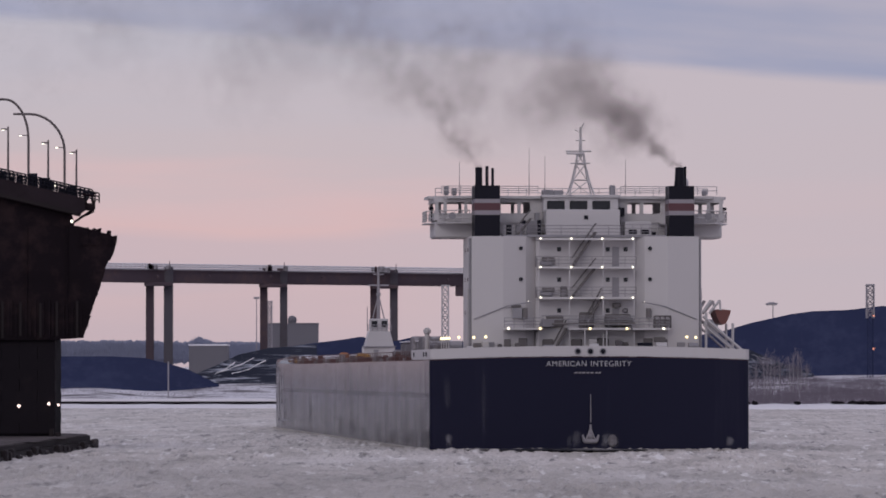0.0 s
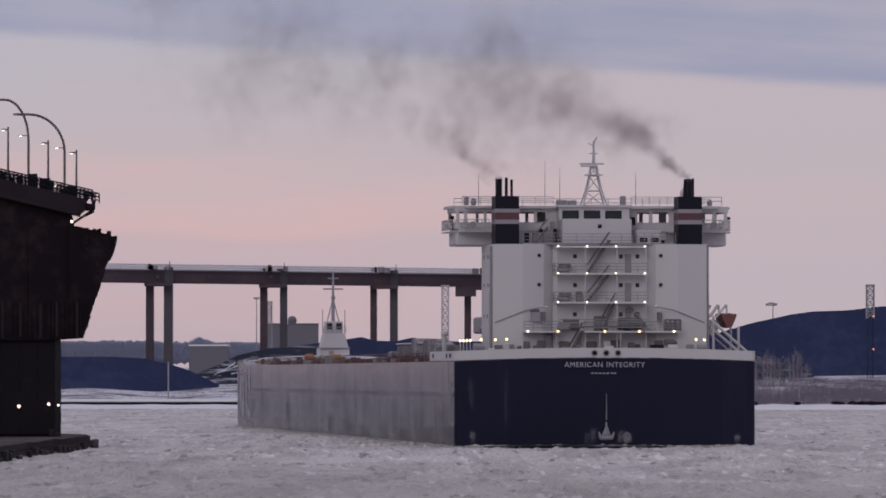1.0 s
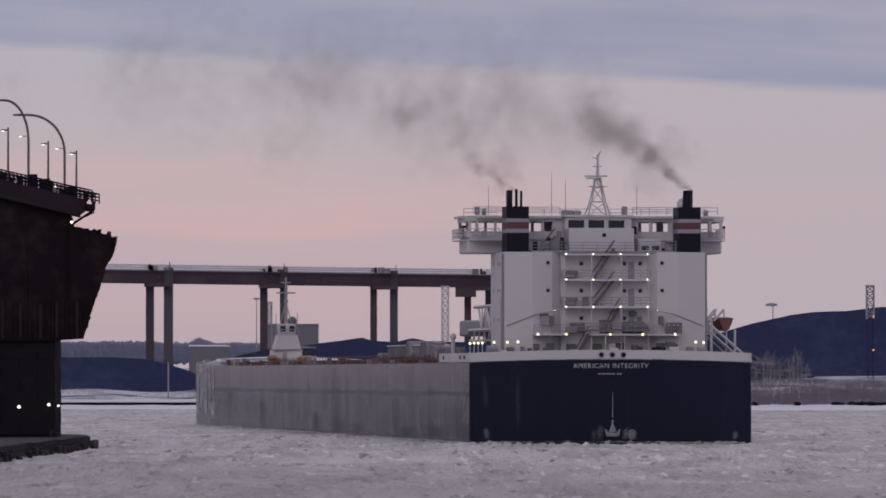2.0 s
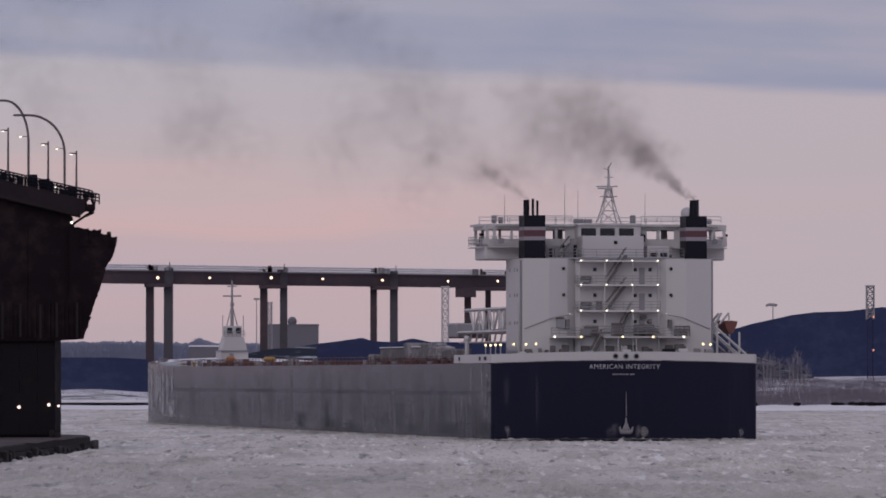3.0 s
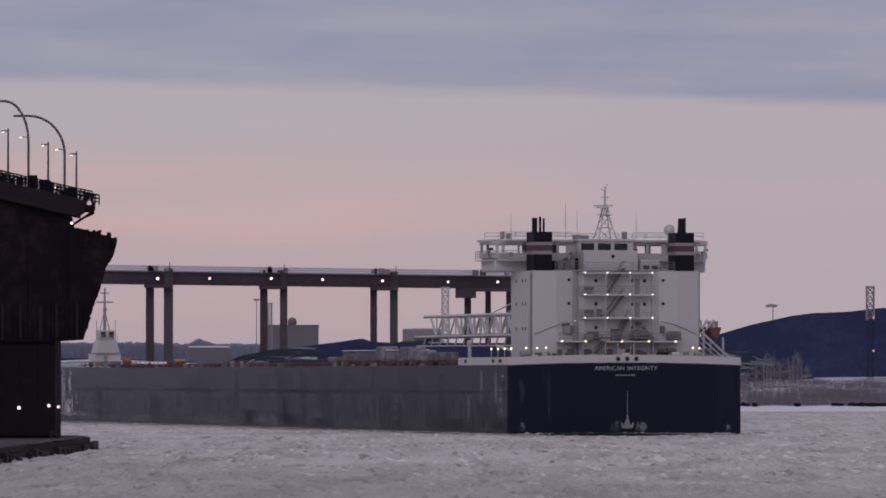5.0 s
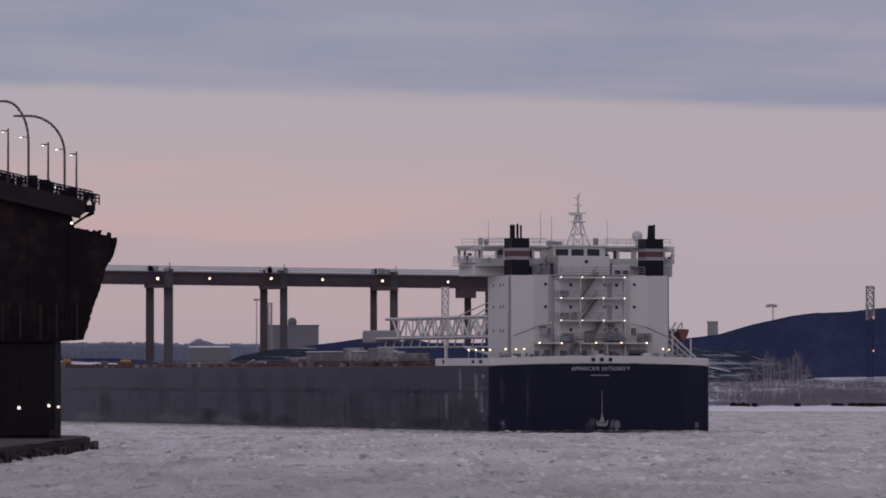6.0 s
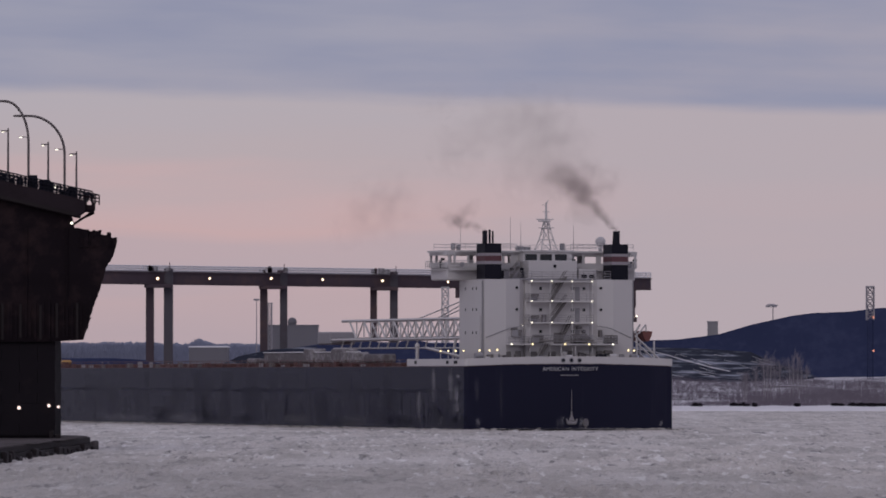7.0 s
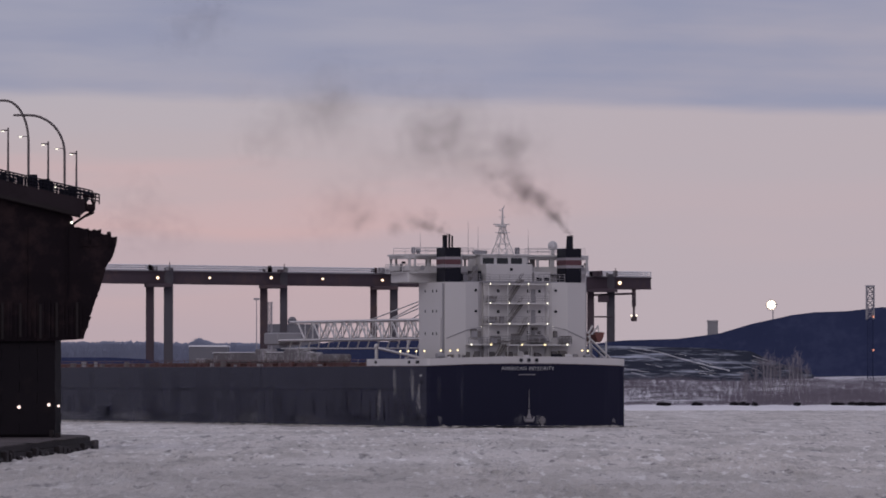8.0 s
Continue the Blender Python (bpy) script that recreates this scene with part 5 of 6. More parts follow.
    rod(bm, (a.x, a.y, a.z - 7), (a.x + 5, a.y, a.z - 7), 0.2, n=4)
    box(bm, a.x + 1, a.x + 4, a.y, a.y + 2, a.z - 3, a.z - 1, 0.1)
    part("loader_frame", bm, M["steel"], trestle)
    # small loader platform below the girder
    a, b = tp(806, 516), tp(836, 524)
    boxpart("loader_platform", (a.x, b.x + 1, a.y - 1, a.y + 3, b.z - 0.4, a.z + 0.4), M["steel"], trestle)


build_trestle()
nest(trestle, "chute_light", "loading_chute")
nest(trestle, "railing", "walkway")


def lattice(bm, x, y, z0, z1, w, r=0.12, step=None):
    step = step or w * 1.2
    n = max(2, int((z1 - z0) / step))
    cs = [(-w / 2, -w / 2), (w / 2, -w / 2), (w / 2, w / 2), (-w / 2, w / 2)]
    for a, b in cs:
        rod(bm, (x + a, y + b, z0), (x + a, y + b, z1), r, n=4)
    for i in range(n):
        za, zb = z0 + (z1 - z0) * i / n, z0 + (z1 - z0) * (i + 1) / n
        for k in range(4):
            a, b = cs[k], cs[(k + 1) % 4]
            rod(bm, (x + a[0], y + a[1], za), (x + b[0], y + b[1], zb), r * 0.7, n=4)
            rod(bm, (x + a[0], y + a[1], zb), (x + b[0], y + b[1], zb), r * 0.7, n=4)


def lattice_tower(px, py_top, y, w, label, name="lattice_tower", mat="galv"):
    x, z = spot(px, py_top, y)
    t = thing(name, label, "tower", at=(x, y, 0.5))
    bm = bmesh.new()
    lattice(bm, 0, 0, 0, z - 0.5, w, 0.2)
    part("lattice_shaft", bm, M[mat], t)
    bm = bmesh.new()
    box(bm, -w * 0.7, w * 0.7, -w * 0.7, w * 0.7, z - 0.6, z - 0.3, 0.03)
    part("tower_cap", bm, M[mat], t)
    return t


lattice_tower(788, 508, 1700, 1.7, "pale lattice steel support tower below the trestle", mat="white")
rx_, rz_ = spot(1540, 506, 1700)
radio = thing("lattice_tower", "tall lattice radio tower before the coal pile", "tower", at=(rx_, 1700, 1.0))
bm = bmesh.new()
lattice(bm, 0, 0, 0, 21.5, 1.5, 0.1, 2.2)
part("lower_shaft", bm, M["coal"], radio, "dark lower lattice shaft")
bm = bmesh.new()
lattice(bm, 0, 0, 21.5, rz_ - 1.0, 1.9, 0.2, 1.6)
part("upper_shaft", bm, M["galv"], radio)
boxpart("tower_cap", (-1.2, 1.2, -1.2, 1.2, rz_ - 1.4, rz_ - 0.9), M["galv"], radio, bev=0.1)
for py in (561, 620):
    bm = bmesh.new()
    ball(bm, (0.8, -1.2, spot(1540, py, 1700)[1] - 1.0), 0.26, 8, 6)
    part("beacon", bm, M["red"], radio, "small lit reddish beacon")
lattice_tower(477, 536, 1980, 1.4, "slender grey lattice tower beside the plant")

# lamps of the trestle: always lit; turning to face the water stands in for switching on
LAMPS = []


def floodlight(px, py, y, r, mat, label, at_time):
    x, z = spot(px, py, y)
    t = thing("floodlight", label, "floodlight", "dock floodlights", (x, y, z))
    bm = bmesh.new()
    n = 14
    rings = []
    for yy, rr in ((0.5, r * 0.5), (0.1, r * 1.08), (-0.3 * r, r * 1.06), (-0.3 * r, r * 1.0), (0.06, r * 1.0)):
        rings.append([bm.verts.new((rr * math.cos(2 * math.pi * k / n), yy, rr * math.sin(2 * math.pi * k / n))) for k in range(n)])
    bm.faces.new(rings[0])
    for a, b in zip(rings, rings[1:]):
        for k in range(n):
            bm.faces.new((a[k], a[(k + 1) % n], b[(k + 1) % n], b[k]))
    part("housing", bm, M["steel" if mat == "sodium" else "galv"], t)
    # dim glowing ring that imitates the halo round the bright lens
    bm = bmesh.new()
    rod(bm, (0, 0.02, 0), (0, 0.08, 0), r * 0.99, n=14)
    part("reflector", bm, M["amber" if mat == "sodium" else "rose"], t, "glowing ring standing in for the lamp halo")
    bm = bmesh.new()
    rod(bm, (0, -0.04, 0), (0, 0.03, 0), r * 0.74, n=14)
    part("lens", bm, M[mat], t)
    LAMPS.append((t, (x, y, z), at_time))
    return t


for px, py, r in ((279, 492, 0.46), (371, 492, 0.36), (480, 492, 0.42), (571, 494, 0.36), (677, 496, 0.4), (793, 498, 0.36), (881, 498, 0.4), (1097, 501, 0.56)):
    floodlight(px, py, dock_y(px) - 1.6, r, "sodium", "lit sodium floodlight on the trestle girder", 2.3)

mx, mz = spot(1368, 538, 1960)
light_mast = thing("light_mast", "tall grey yard light mast behind the coal pile", "mast", at=(mx, 1960, 0.5))
rodpart("pole", (0, 0, 0), (0, 0, mz - 0.6), 0.3, M["galv"], light_mast, r1=0.15, n=8)
boxpart("lamp_rack", (-1.3, 1.3, -3.2, 0.2, mz - 0.9, mz - 0.6), M["galv"], light_mast)
# lens and ring are oversized to stand in for the lamp's glare
floodlight(1365, 540, 1957, 1.6, "flood", "large lit yard floodlight on the light mast", 7.12)

px_, pz_ = spot(454, 529, 1900)
pole = thing("light_mast", "slim yard light pole with a crosspiece", "mast", at=(px_, 1900, 0.5))
rodpart("pole", (0, 0, 0), (0, 0, pz_ - 0.5), 0.22, M["galv"], pole, r1=0.12)
boxpart("lamp_rack", (-0.9, 0.9, -0.2, 0.2, pz_ - 0.9, pz_ - 0.3), M["galv"], pole)
sx_, sz_ = spot(298, 642, 1570)
pole = thing("shore_post", "short pale post on the snowy shore", "post", at=(sx_, 1570, 0.5))
rodpart("pole", (0, 0, 0), (0, 0, sz_ - 0.5), 0.2, M["galv"], pole)


def shed(name, label, px0, px1, py0, y, deep, mat="shed", roof=None):
    x0, z1 = spot(px0, py0, y)
    x1, _ = spot(px1, py0, y)
    t = thing(name, label, "building", at=((x0 + x1) / 2, y, 1.0))
    w = (x1 - x0) / 2
    boxpart("wall", (-w, w, 0, deep, 0, z1 - 1.0), M[mat], t, bev=0.05)
    boxpart("roof", (-w - 0.2, w + 0.2, -0.2, deep + 0.2, z1 - 1.0, z1 - 0.6), M[roof or mat], t)
    n = max(2, int(w * 2 / 3))
    for i in range(n + 1):
        u = -w + 2 * w * i / n
        boxpart("rib", (u - 0.1, u + 0.1, -0.12, 0.02, 0, z1 - 1.0), M[mat], t)
    return t


plant = shed("plant_building", "grey clad industrial building with a roof vent", 474, 562, 576, 2080, 18)
hx, hz = spot(517, 566, 2085)
bm = bmesh.new()
ball(bm, (hx - plant.matrix_basis.translation.x, 6, hz - 1.6), 1.6, 10, 6)
part("roof_vent", bm, M["shed"], plant)
shed("shed", "low grey storage shed with a snowy roof", 335, 402, 614, 1850, 20, "shed", "snow")
shed("hilltop_house", "small pale transfer house on the coal pile", 1253, 1270, 570, 1742, 4, "grey")
shed("shed", "low flat dockside shed with snow on its roof", 640, 800, 607, 1900, 20, "shed", "snow")


# ---- right shore: bare birches, brush, snow ----
def birch(px, foot_py, top_py, y, seed):
    rnd = random.Random(seed)
    x, z = spot(px, top_py, y)
    z0 = land_height(x, y) - 0.2
    t = thing("birch_tree", "bare pale birch on the snowy bank", "tree", "bare trees on the bank", (x, y, z0))
    h = z - z0
    bm = bmesh.new()
    knots = [Vector((rnd.uniform(-0.05, 0.05) * k, 0, h * 0.8 * k / 4)) for k in range(5)]
    for k in range(4):
        rod(bm, knots[k], knots[k + 1], 0.17 - 0.03 * k, 0.14 - 0.03 * k, n=6)
    part("trunk", bm, M["birch"], t, "slender pale birch trunk")
    # fine upswept limbs, each ending in a spray of twigs
    limbs, sprays = [], []
    for k in range(22):
        f = rnd.uniform(0.4, 1.0)
        a = rnd.uniform(0, 6.28)
        ln = h * rnd.uniform(0.12, 0.3) * (1.25 - 0.6 * f)
        p = knots[0].lerp(knots[4], f)
        q = p + Vector((math.cos(a) * ln * 0.62, math.sin(a) * ln * 0.62, ln * 0.8))
        limbs.append((p, q, 0.04))
        for j in range(15):
            c = p.lerp(q, rnd.uniform(0.25, 1.0))
            sprays.append((c, c + Vector((rnd.gauss(0, 0.45), rnd.gauss(0, 0.45), rnd.uniform(0.3, 1.3))), 0.017))
    crown = stem_mesh("crown", limbs + sprays, M["twig"])
    crown.parent = t
    return t


rb = random.Random(11)
for i, (px, top_py) in enumerate(((1338, 640), (1352, 622), (1358, 630), (1364, 618), (1371, 634), (1379, 628), (1398, 632), (1404, 620), (1412, 616), (1418, 626),
                                  (1427, 648), (1318, 655), (1322, 662))):
    birch(px, 708, top_py - 6, 1548 + rb.uniform(0, 8), i)


def build_brush():
    rnd = random.Random(5)
    stems = []
    for i in range(9000):
        px = rnd.uniform(1090, 1640) if rnd.random() < 0.8 else rnd.uniform(100, 500)
        y = rnd.uniform(1562, 1680)
        x = (px - 784) / LENS * y
        z = land_height(x, y) - 0.1
        h = (rnd.uniform(0.6, 2.8) if px > 1000 else rnd.uniform(0.3, 1.2)) * (0.65 + 0.7 * noise.noise((x * 0.08, y * 0.05, 3)))
        for k in range(3):
            stems.append(((x + rnd.uniform(-0.3, 0.3), y, z), (x + rnd.uniform(-0.7, 0.7), y + rnd.uniform(-0.5, 0.5), z + max(h * rnd.uniform(0.6, 1.1), 0.25)), 0.035))
    # the dense thicket right behind the shore
    for i in range(3200):
        px = rnd.uniform(1085, 1640)
        y = rnd.uniform(1492, 1574)
        x = (px - 784) / LENS * y
        tall = float(np.interp(px, (1085, 1260, 1330, 1430, 1640), (1.2, 1.8, 4.2, 5.6, 5.6)))
        h = tall * rnd.uniform(0.55, 1.05) * (0.9 + 0.35 * noise.noise((x * 0.25, y * 0.1, 5)))
        z = max(land_height(x, y) - 0.2, 0.3)
        for k in range(2):
            stems.append(((x + rnd.uniform(-0.3, 0.3), y, z), (x + rnd.uniform(-0.6, 0.6), y + rnd.uniform(-0.5, 0.5), z + h), 0.04))
    tagged(stem_mesh("brush", stems, M["brush"]), "brown leafless brush along the bank", "brush", kind="stuff")
    lumps = []
    for i in range(700):
        px = rnd.uniform(-20, 1600)
        y = shore_line((px - 784) / LENS * 1545) + rnd.uniform(-5, 6)
        lumps.append(((px - 784) / LENS * y, y, -0.1, rnd.uniform(0.6, 2.6), rnd.uniform(0.5, 1.4), rnd.uniform(0.25, 0.8)))
    tagged(lump_mesh("shore_ice", lumps, M["snow"], 3, 0.25), "heaped white ice along the shore edge", "ice", kind="stuff")
    for px, w in ((1300, 2.2), (1316, 1.6), (1334, 1.1), (1480, 2.4), (1508, 2.2), (1524, 2.4), (1540, 2.0), (1558, 2.8), (1232, 1.8), (1172, 2.2), (1410, 1.2)):
        y = 1484.0
        x = (px - 784) / LENS * y
        ob = lump_mesh("shore_rock", [(x, y, 0.8, w * 0.62, 0.7, 0.55), (x + w * 0.5, y + 0.3, 0.72, w * 0.45, 0.6, 0.45)], M["conc"], px, 0.3)
        tagged(ob, "dark wet boulder at the snowy shore", "rock", "shore rocks")


xs_shelf = np.linspace(spot(940, 0, 1545)[0], spot(1680, 0, 1545)[0], 160)
tagged(height_grid("shore_snow", xs_shelf, [1396, 1399, 1420, 1450, 1490, 1530, 1548, 1562],
                   lambda x, y: (-0.9 if y < 1398 else 0.28 + 0.3 * noise.noise((x * 0.15, y * 0.05, 6)) + (y - 1400) * 0.002), M["snow"]),
       "white snow shelf along the water's edge", "snow", kind="structure")

build_brush()

# dock edge on the far side, with its snow cap
x0, x1 = spot(60, 700, 1538)[0], spot(560, 700, 1538)[0]
bm = bmesh.new()
box(bm, x0, x1, 1534, 1540, 0.2, 0.85, 0.05)
solo("dock_wall", bm, M["conc"], "dark low dock wall edged by snow", "dock", kind="structure")
bm = bmesh.new()
box(bm, x0, x1, 1534.3, 1556, 0.85, 1.55, 0.1)
solo("dock_snow", bm, M["snow"], "snow lying on the low dock", "snow", kind="structure")
tagged(height_grid("shore_snow", np.linspace(x0, x1, 120), [1440, 1443, 1470, 1500, 1533.5],
                   lambda x, y: (-0.9 if y < 1442 else 0.16 + 0.12 * noise.noise((x * 0.15, y * 0.05, 6)) + (y - 1440) * 0.0012), M["snow"]),
       "white snow on the ice below the dock wall", "snow", kind="structure")


# ---- old bridge end on its pier ----
PY = 640.0
old = thing("bridge_pier", "rusted dark end of a bridge on its stone pier", "bridge pier")


def pp(px, py, y=PY):
    x, z = spot(px, py, y)
    return x, z


def slab(name, outline, y0, y1, mat, label=""):
    """A plate with an upright outline, thick from y0 to y1."""
    bm = bmesh.new()
    lo = [bm.verts.new((x, y0, z)) for x, z in outline]
    hi = [bm.verts.new((x, y1, z)) for x, z in outline]
    n = len(lo)
    for i in range(n):
        bm.faces.new((lo[i], lo[(i + 1) % n], hi[(i + 1) % n], hi[i]))
    bm.faces.new(lo[::-1])
    bm.faces.new(hi)
    return part(name, bm, mat, old, label)


def build_pier():
    # upper roadway end
    slab("roadway", [pp(-260, 262), pp(0, 318), pp(120, 346), pp(150, 353), pp(150, 373), pp(135, 384), pp(0, 352), pp(-260, 300)], PY, PY + 2.2, M["roadway"], "dark roadway slab end")
    slab("roadway_edge", [pp(-260, 292), pp(0, 344), pp(136, 376), pp(136, 382), pp(0, 350), pp(-260, 298)], PY - 0.4, PY, M["timber"])
    slab("roadway_girder", [pp(-260, 300), pp(0, 352), pp(126, 386), pp(112, 402), pp(-260, 360)], PY + 1.0, PY + 2.5, M["rusty"])
    slab("web_plate", [pp(-260, 296), pp(0, 342), pp(118, 374), pp(126, 384), pp(130, 404), pp(-260, 404)], PY + 0.8, PY + 2.4, M["rusty"], "dark rusted web plate under the roadway")
    slab("roadway_core", [pp(-260, 264), pp(0, 320), pp(120, 348), pp(132, 352), pp(128, 380), pp(0, 352), pp(-260, 300)], PY + 2.2, PY + 14, M["rusty"])
    # box, ledge and splayed ends of the parapet at the broken end
    slab("end_box", [pp(150, 361), pp(165, 362), pp(165, 375), pp(150, 374)], PY + 0.4, PY + 1.6, M["rusty"], "dark steel box at the roadway's end")
    slab("end_ledge", [pp(146, 344), pp(168, 348), pp(168, 351), pp(146, 348)], PY + 0.2, PY + 1.8, M["rusty"])
    for a, b in (((150, 346), (152, 362)), ((163, 349), (164, 362)), ((158, 342), (173, 344)), ((140, 338), (166, 346)), ((166, 376), (150, 384))):
        (xa, za), (xb, zb) = pp(*a), pp(*b)
        rodpart("bent_bar", (xa, PY + 0.8, za), (xb, PY + 0.8, zb), 0.07, M["rusty"], old, n=4)
    # brackets at the broken end
    for y in (PY + 1, PY + 1.8):
        bm = bmesh.new()
        a, b, c = pp(164, 372), pp(128, 396), pp(164, 356)
        rod(bm, (a[0], y, a[1]), (b[0], y, b[1]), 0.1, n=4)
        rod(bm, (c[0], y, c[1]), (a[0], y, a[1]), 0.16, n=4)
        part("end_bracket", bm, M["rusty"], old)
    # hanging web of planks: wide at the top, stepping in downward
    rnd = random.Random(21)
    right = lerp_curve((404, 196), (418, 207), (440, 203), (470, 190), (500, 181), (540, 166), (560, 160), (585, 152), (600, 147))
    for j in range(10):
        ya, yb = 404 + j * 19.6, 404 + (j + 1) * 19.6 + 0.3
        jit = rnd.uniform(-2.0, 1.4)
        if j == 0:
            slab("plank", [pp(-260, 402), pp(138, 402), pp(172, 411), pp(203, 421), pp(right(yb), yb), pp(-260, yb)], PY + 0.55, PY + 1.1, M["rusty"])
            continue
        mid = (ya + yb) / 2
        edge = [pp(right(ya) + jit, ya), pp(right(mid) + jit + rnd.uniform(-1.6, 1.2), mid), pp(right(yb) + jit + rnd.uniform(-1.5, 1), yb)]
        low = [pp(100, yb + 3), pp(-260, yb + 5)] if j == 9 else [pp(-260, yb)]
        slab("plank", [pp(-260, ya), *edge, *low], PY + 0.5 + rnd.uniform(0, 0.04), PY + 1.1, M["rusty"])
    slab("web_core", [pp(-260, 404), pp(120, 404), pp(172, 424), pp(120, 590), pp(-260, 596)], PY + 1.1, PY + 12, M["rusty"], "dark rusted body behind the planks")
    # splintered board ends along the upper edge, some of them leaning
    for i in range(13):
        px = 136 + i * 5.3 + rnd.uniform(-1.5, 1.5)
        top = 402 + (px - 136) * 0.22 + rnd.uniform(-4, 4)
        lean, w = rnd.uniform(-1, 5), rnd.uniform(1.6, 3.4)
        slab("broken_board", [pp(px - w, 436), pp(px + w, 436), pp(px + w + lean, top + rnd.uniform(-2, 2)), pp(px - w + lean, top)], PY + 0.3 + rnd.uniform(0, 0.2), PY + 0.9, M["rusty"])
    # upright battens: a row of short worn ones along the foot, a few long ones above
    for px in (-150, -40, 47, 118):
        x, za = pp(px, 402)
        boxpart("batten", (x - 0.06, x + 0.06, PY + 0.34, PY + 0.5, pp(px, 534)[1], za), M["rusty"], old)
    for i in range(27):
        px = -60 + i * 8.1 + rnd.uniform(-2, 2)
        x, za = pp(px, 536 + rnd.uniform(-4, 5))
        zb = pp(px, min(600.0, 600 - (px - 140) * 2.9) + rnd.uniform(-5, 1))[1]
        boxpart("batten", (x - 0.12, x + 0.12, PY + 0.36, PY + 0.5, zb, za), M["timber" if i % 4 == 0 else "rusty"], old)
    # stone shaft
    xr = pp(97, 600)[0]
    for j in range(9):
        _, z0 = pp(0, 770 - j * 19)
        _, z1 = pp(0, 770 - (j + 1) * 19 + 0.3)
        for i in range(6):
            xa = xr - (i + 1) * 3.6 + (1.8 if j % 2 else 0)
            xb = min(xa + 3.56, xr)
            if xb - xa > 0.2:
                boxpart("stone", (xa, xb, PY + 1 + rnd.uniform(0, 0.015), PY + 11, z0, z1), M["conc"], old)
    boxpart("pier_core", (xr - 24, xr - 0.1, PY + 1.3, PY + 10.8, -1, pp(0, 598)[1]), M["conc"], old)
    # fender of stacked timbers at the water, running away from the eye
    outline = [(-75, 538), (-38.6, 540), (-38.0, 560), (-36.6, 620), (-35.9, 652), (-36.1, 662), (-37.2, 670), (-40, 676), (-75, 680)]
    for j in range(3):
        bm = bmesh.new()
        prism(bm, [(x - 0.32 * j, y) for x, y in outline], -0.6 + j * 0.55, -0.6 + (j + 1) * 0.55 - 0.04)
        part("fender_timber", bm, M["timber"], old, "dark tarred fender timber")
    bm = bmesh.new()
    prism(bm, [(x - 0.9, y) for x, y in outline], 1.0, 1.12)
    part("fender_top", bm, M["worn"], old, "worn grey timber fender top")
    y = 540.0
    while y < 664:
        x = float(np.interp(y, [p[1] for p in outline[1:7]], [p[0] for p in outline[1:7]])) + rnd.uniform(-0.12, 0.08)
        ln = rnd.uniform(1.2, 7.0)
        boxpart("fender_post", (x - 0.4, x + 0.14, y, y + ln, -0.8, 0.45 + rnd.uniform(-0.4, 0.35)), M["timber" if rnd.random() < 0.75 else "worn"], old, "ragged tarred fender post", 0.12)
        y += ln + rnd.uniform(0.1, 2.5)
    x = -38.8
    while x > -56:
        w = rnd.uniform(0.5, 2.2)
        boxpart("fender_post", (x - w, x, 537.2 + rnd.uniform(0, 0.3), 538.2, -0.8, 0.5 + rnd.uniform(-0.4, 0.35)), M["timber" if rnd.random() < 0.75 else "worn"], old, "ragged tarred fender post", 0.12)
        x -= w + rnd.uniform(0.05, 0.5)
    for fx, fy, w, d in ((-39.5, 548, 1.6, 5), (-38.4, 600, 1.0, 16), (-37.6, 630, 0.8, 18), (-43.0, 560, 2.4, 6)):
        ob = lump_mesh("snow_patch", [(fx - k * 0.3 * w, fy + k * d * 0.3, 1.1, w, d, 0.09) for k in range(3)], M["worn"], int(fy), 0.2)
        ob.parent = old
        tagged(ob, "trodden grey snow on the fender top")
    for px, w, h in ((104, 10, 10), (92, 8, 16)):
        x, z = pp(px, 770)
        boxpart("bollard", (x - w / 40, x + w / 40, PY - 1, PY, 1.0, 1.0 + h / 18), M["timber"], old, bev=0.05)
    # navigation lamps on the shaft
    for px, py, r in ((33, 721, 0.18), (86, 717, 0.17), (103, 719, 0.14)):
        x, z = pp(px, py)
        bm = bmesh.new()
        ball(bm, (x, PY + 0.6, z), r, 10, 7)
        part("pier_light", bm, M["pink"], old, "lit lamp on the pier shaft")
        rodpart("lamp_bracket", (x, PY + 0.6, z), (x - 0.3, PY + 2, z), 0.06, M["black"], old)
    x, z = pp(127, 394)
    bm = bmesh.new()
    ball(bm, (x, PY - 0.2, z), 0.15, 10, 7)
    part("signal_lamp", bm, M["lamp"], old, "small lit bridge signal lamp")


build_pier()


def deck_rail():
    for y in (PY + 0.3, PY + 13):
        bm = bmesh.new()
        last = None
        for i in range(60):
            px = -250 + i * 7
            x, z = pp(px, np.interp(px, (-260, 0, 120, 166), (262, 318, 346, 356)))
            rod(bm, (x, y, z), (x, y, z + 1.0), 0.07, n=4)
            if last:
                for h in (0.3, 0.65, 1.0):
                    rod(bm, (last[0], y, last[1] + h), (x, y, z + h), 0.07, n=4)
            last = (x, z)
        part("parapet_rail", bm, M["black"], old, "dark railing along the roadway")


deck_rail()
rd = random.Random(31)
for i in range(22):
    px = -240 + i * 18.5 + rd.uniform(-5, 5)
    x, z = pp(px, float(np.interp(px, (-260, 0, 120, 166), (262, 318, 346, 356))), PY + 1)
    w, h = rd.uniform(0.3, 1.1), rd.uniform(0.4, 1.3)
    boxpart("parapet_post" if i % 3 else "junction_box", (x - w / 2, x + w / 2, PY + 0.5, PY + 1.1, z - 0.3, z + h), M["black"], old, bev=0.04)
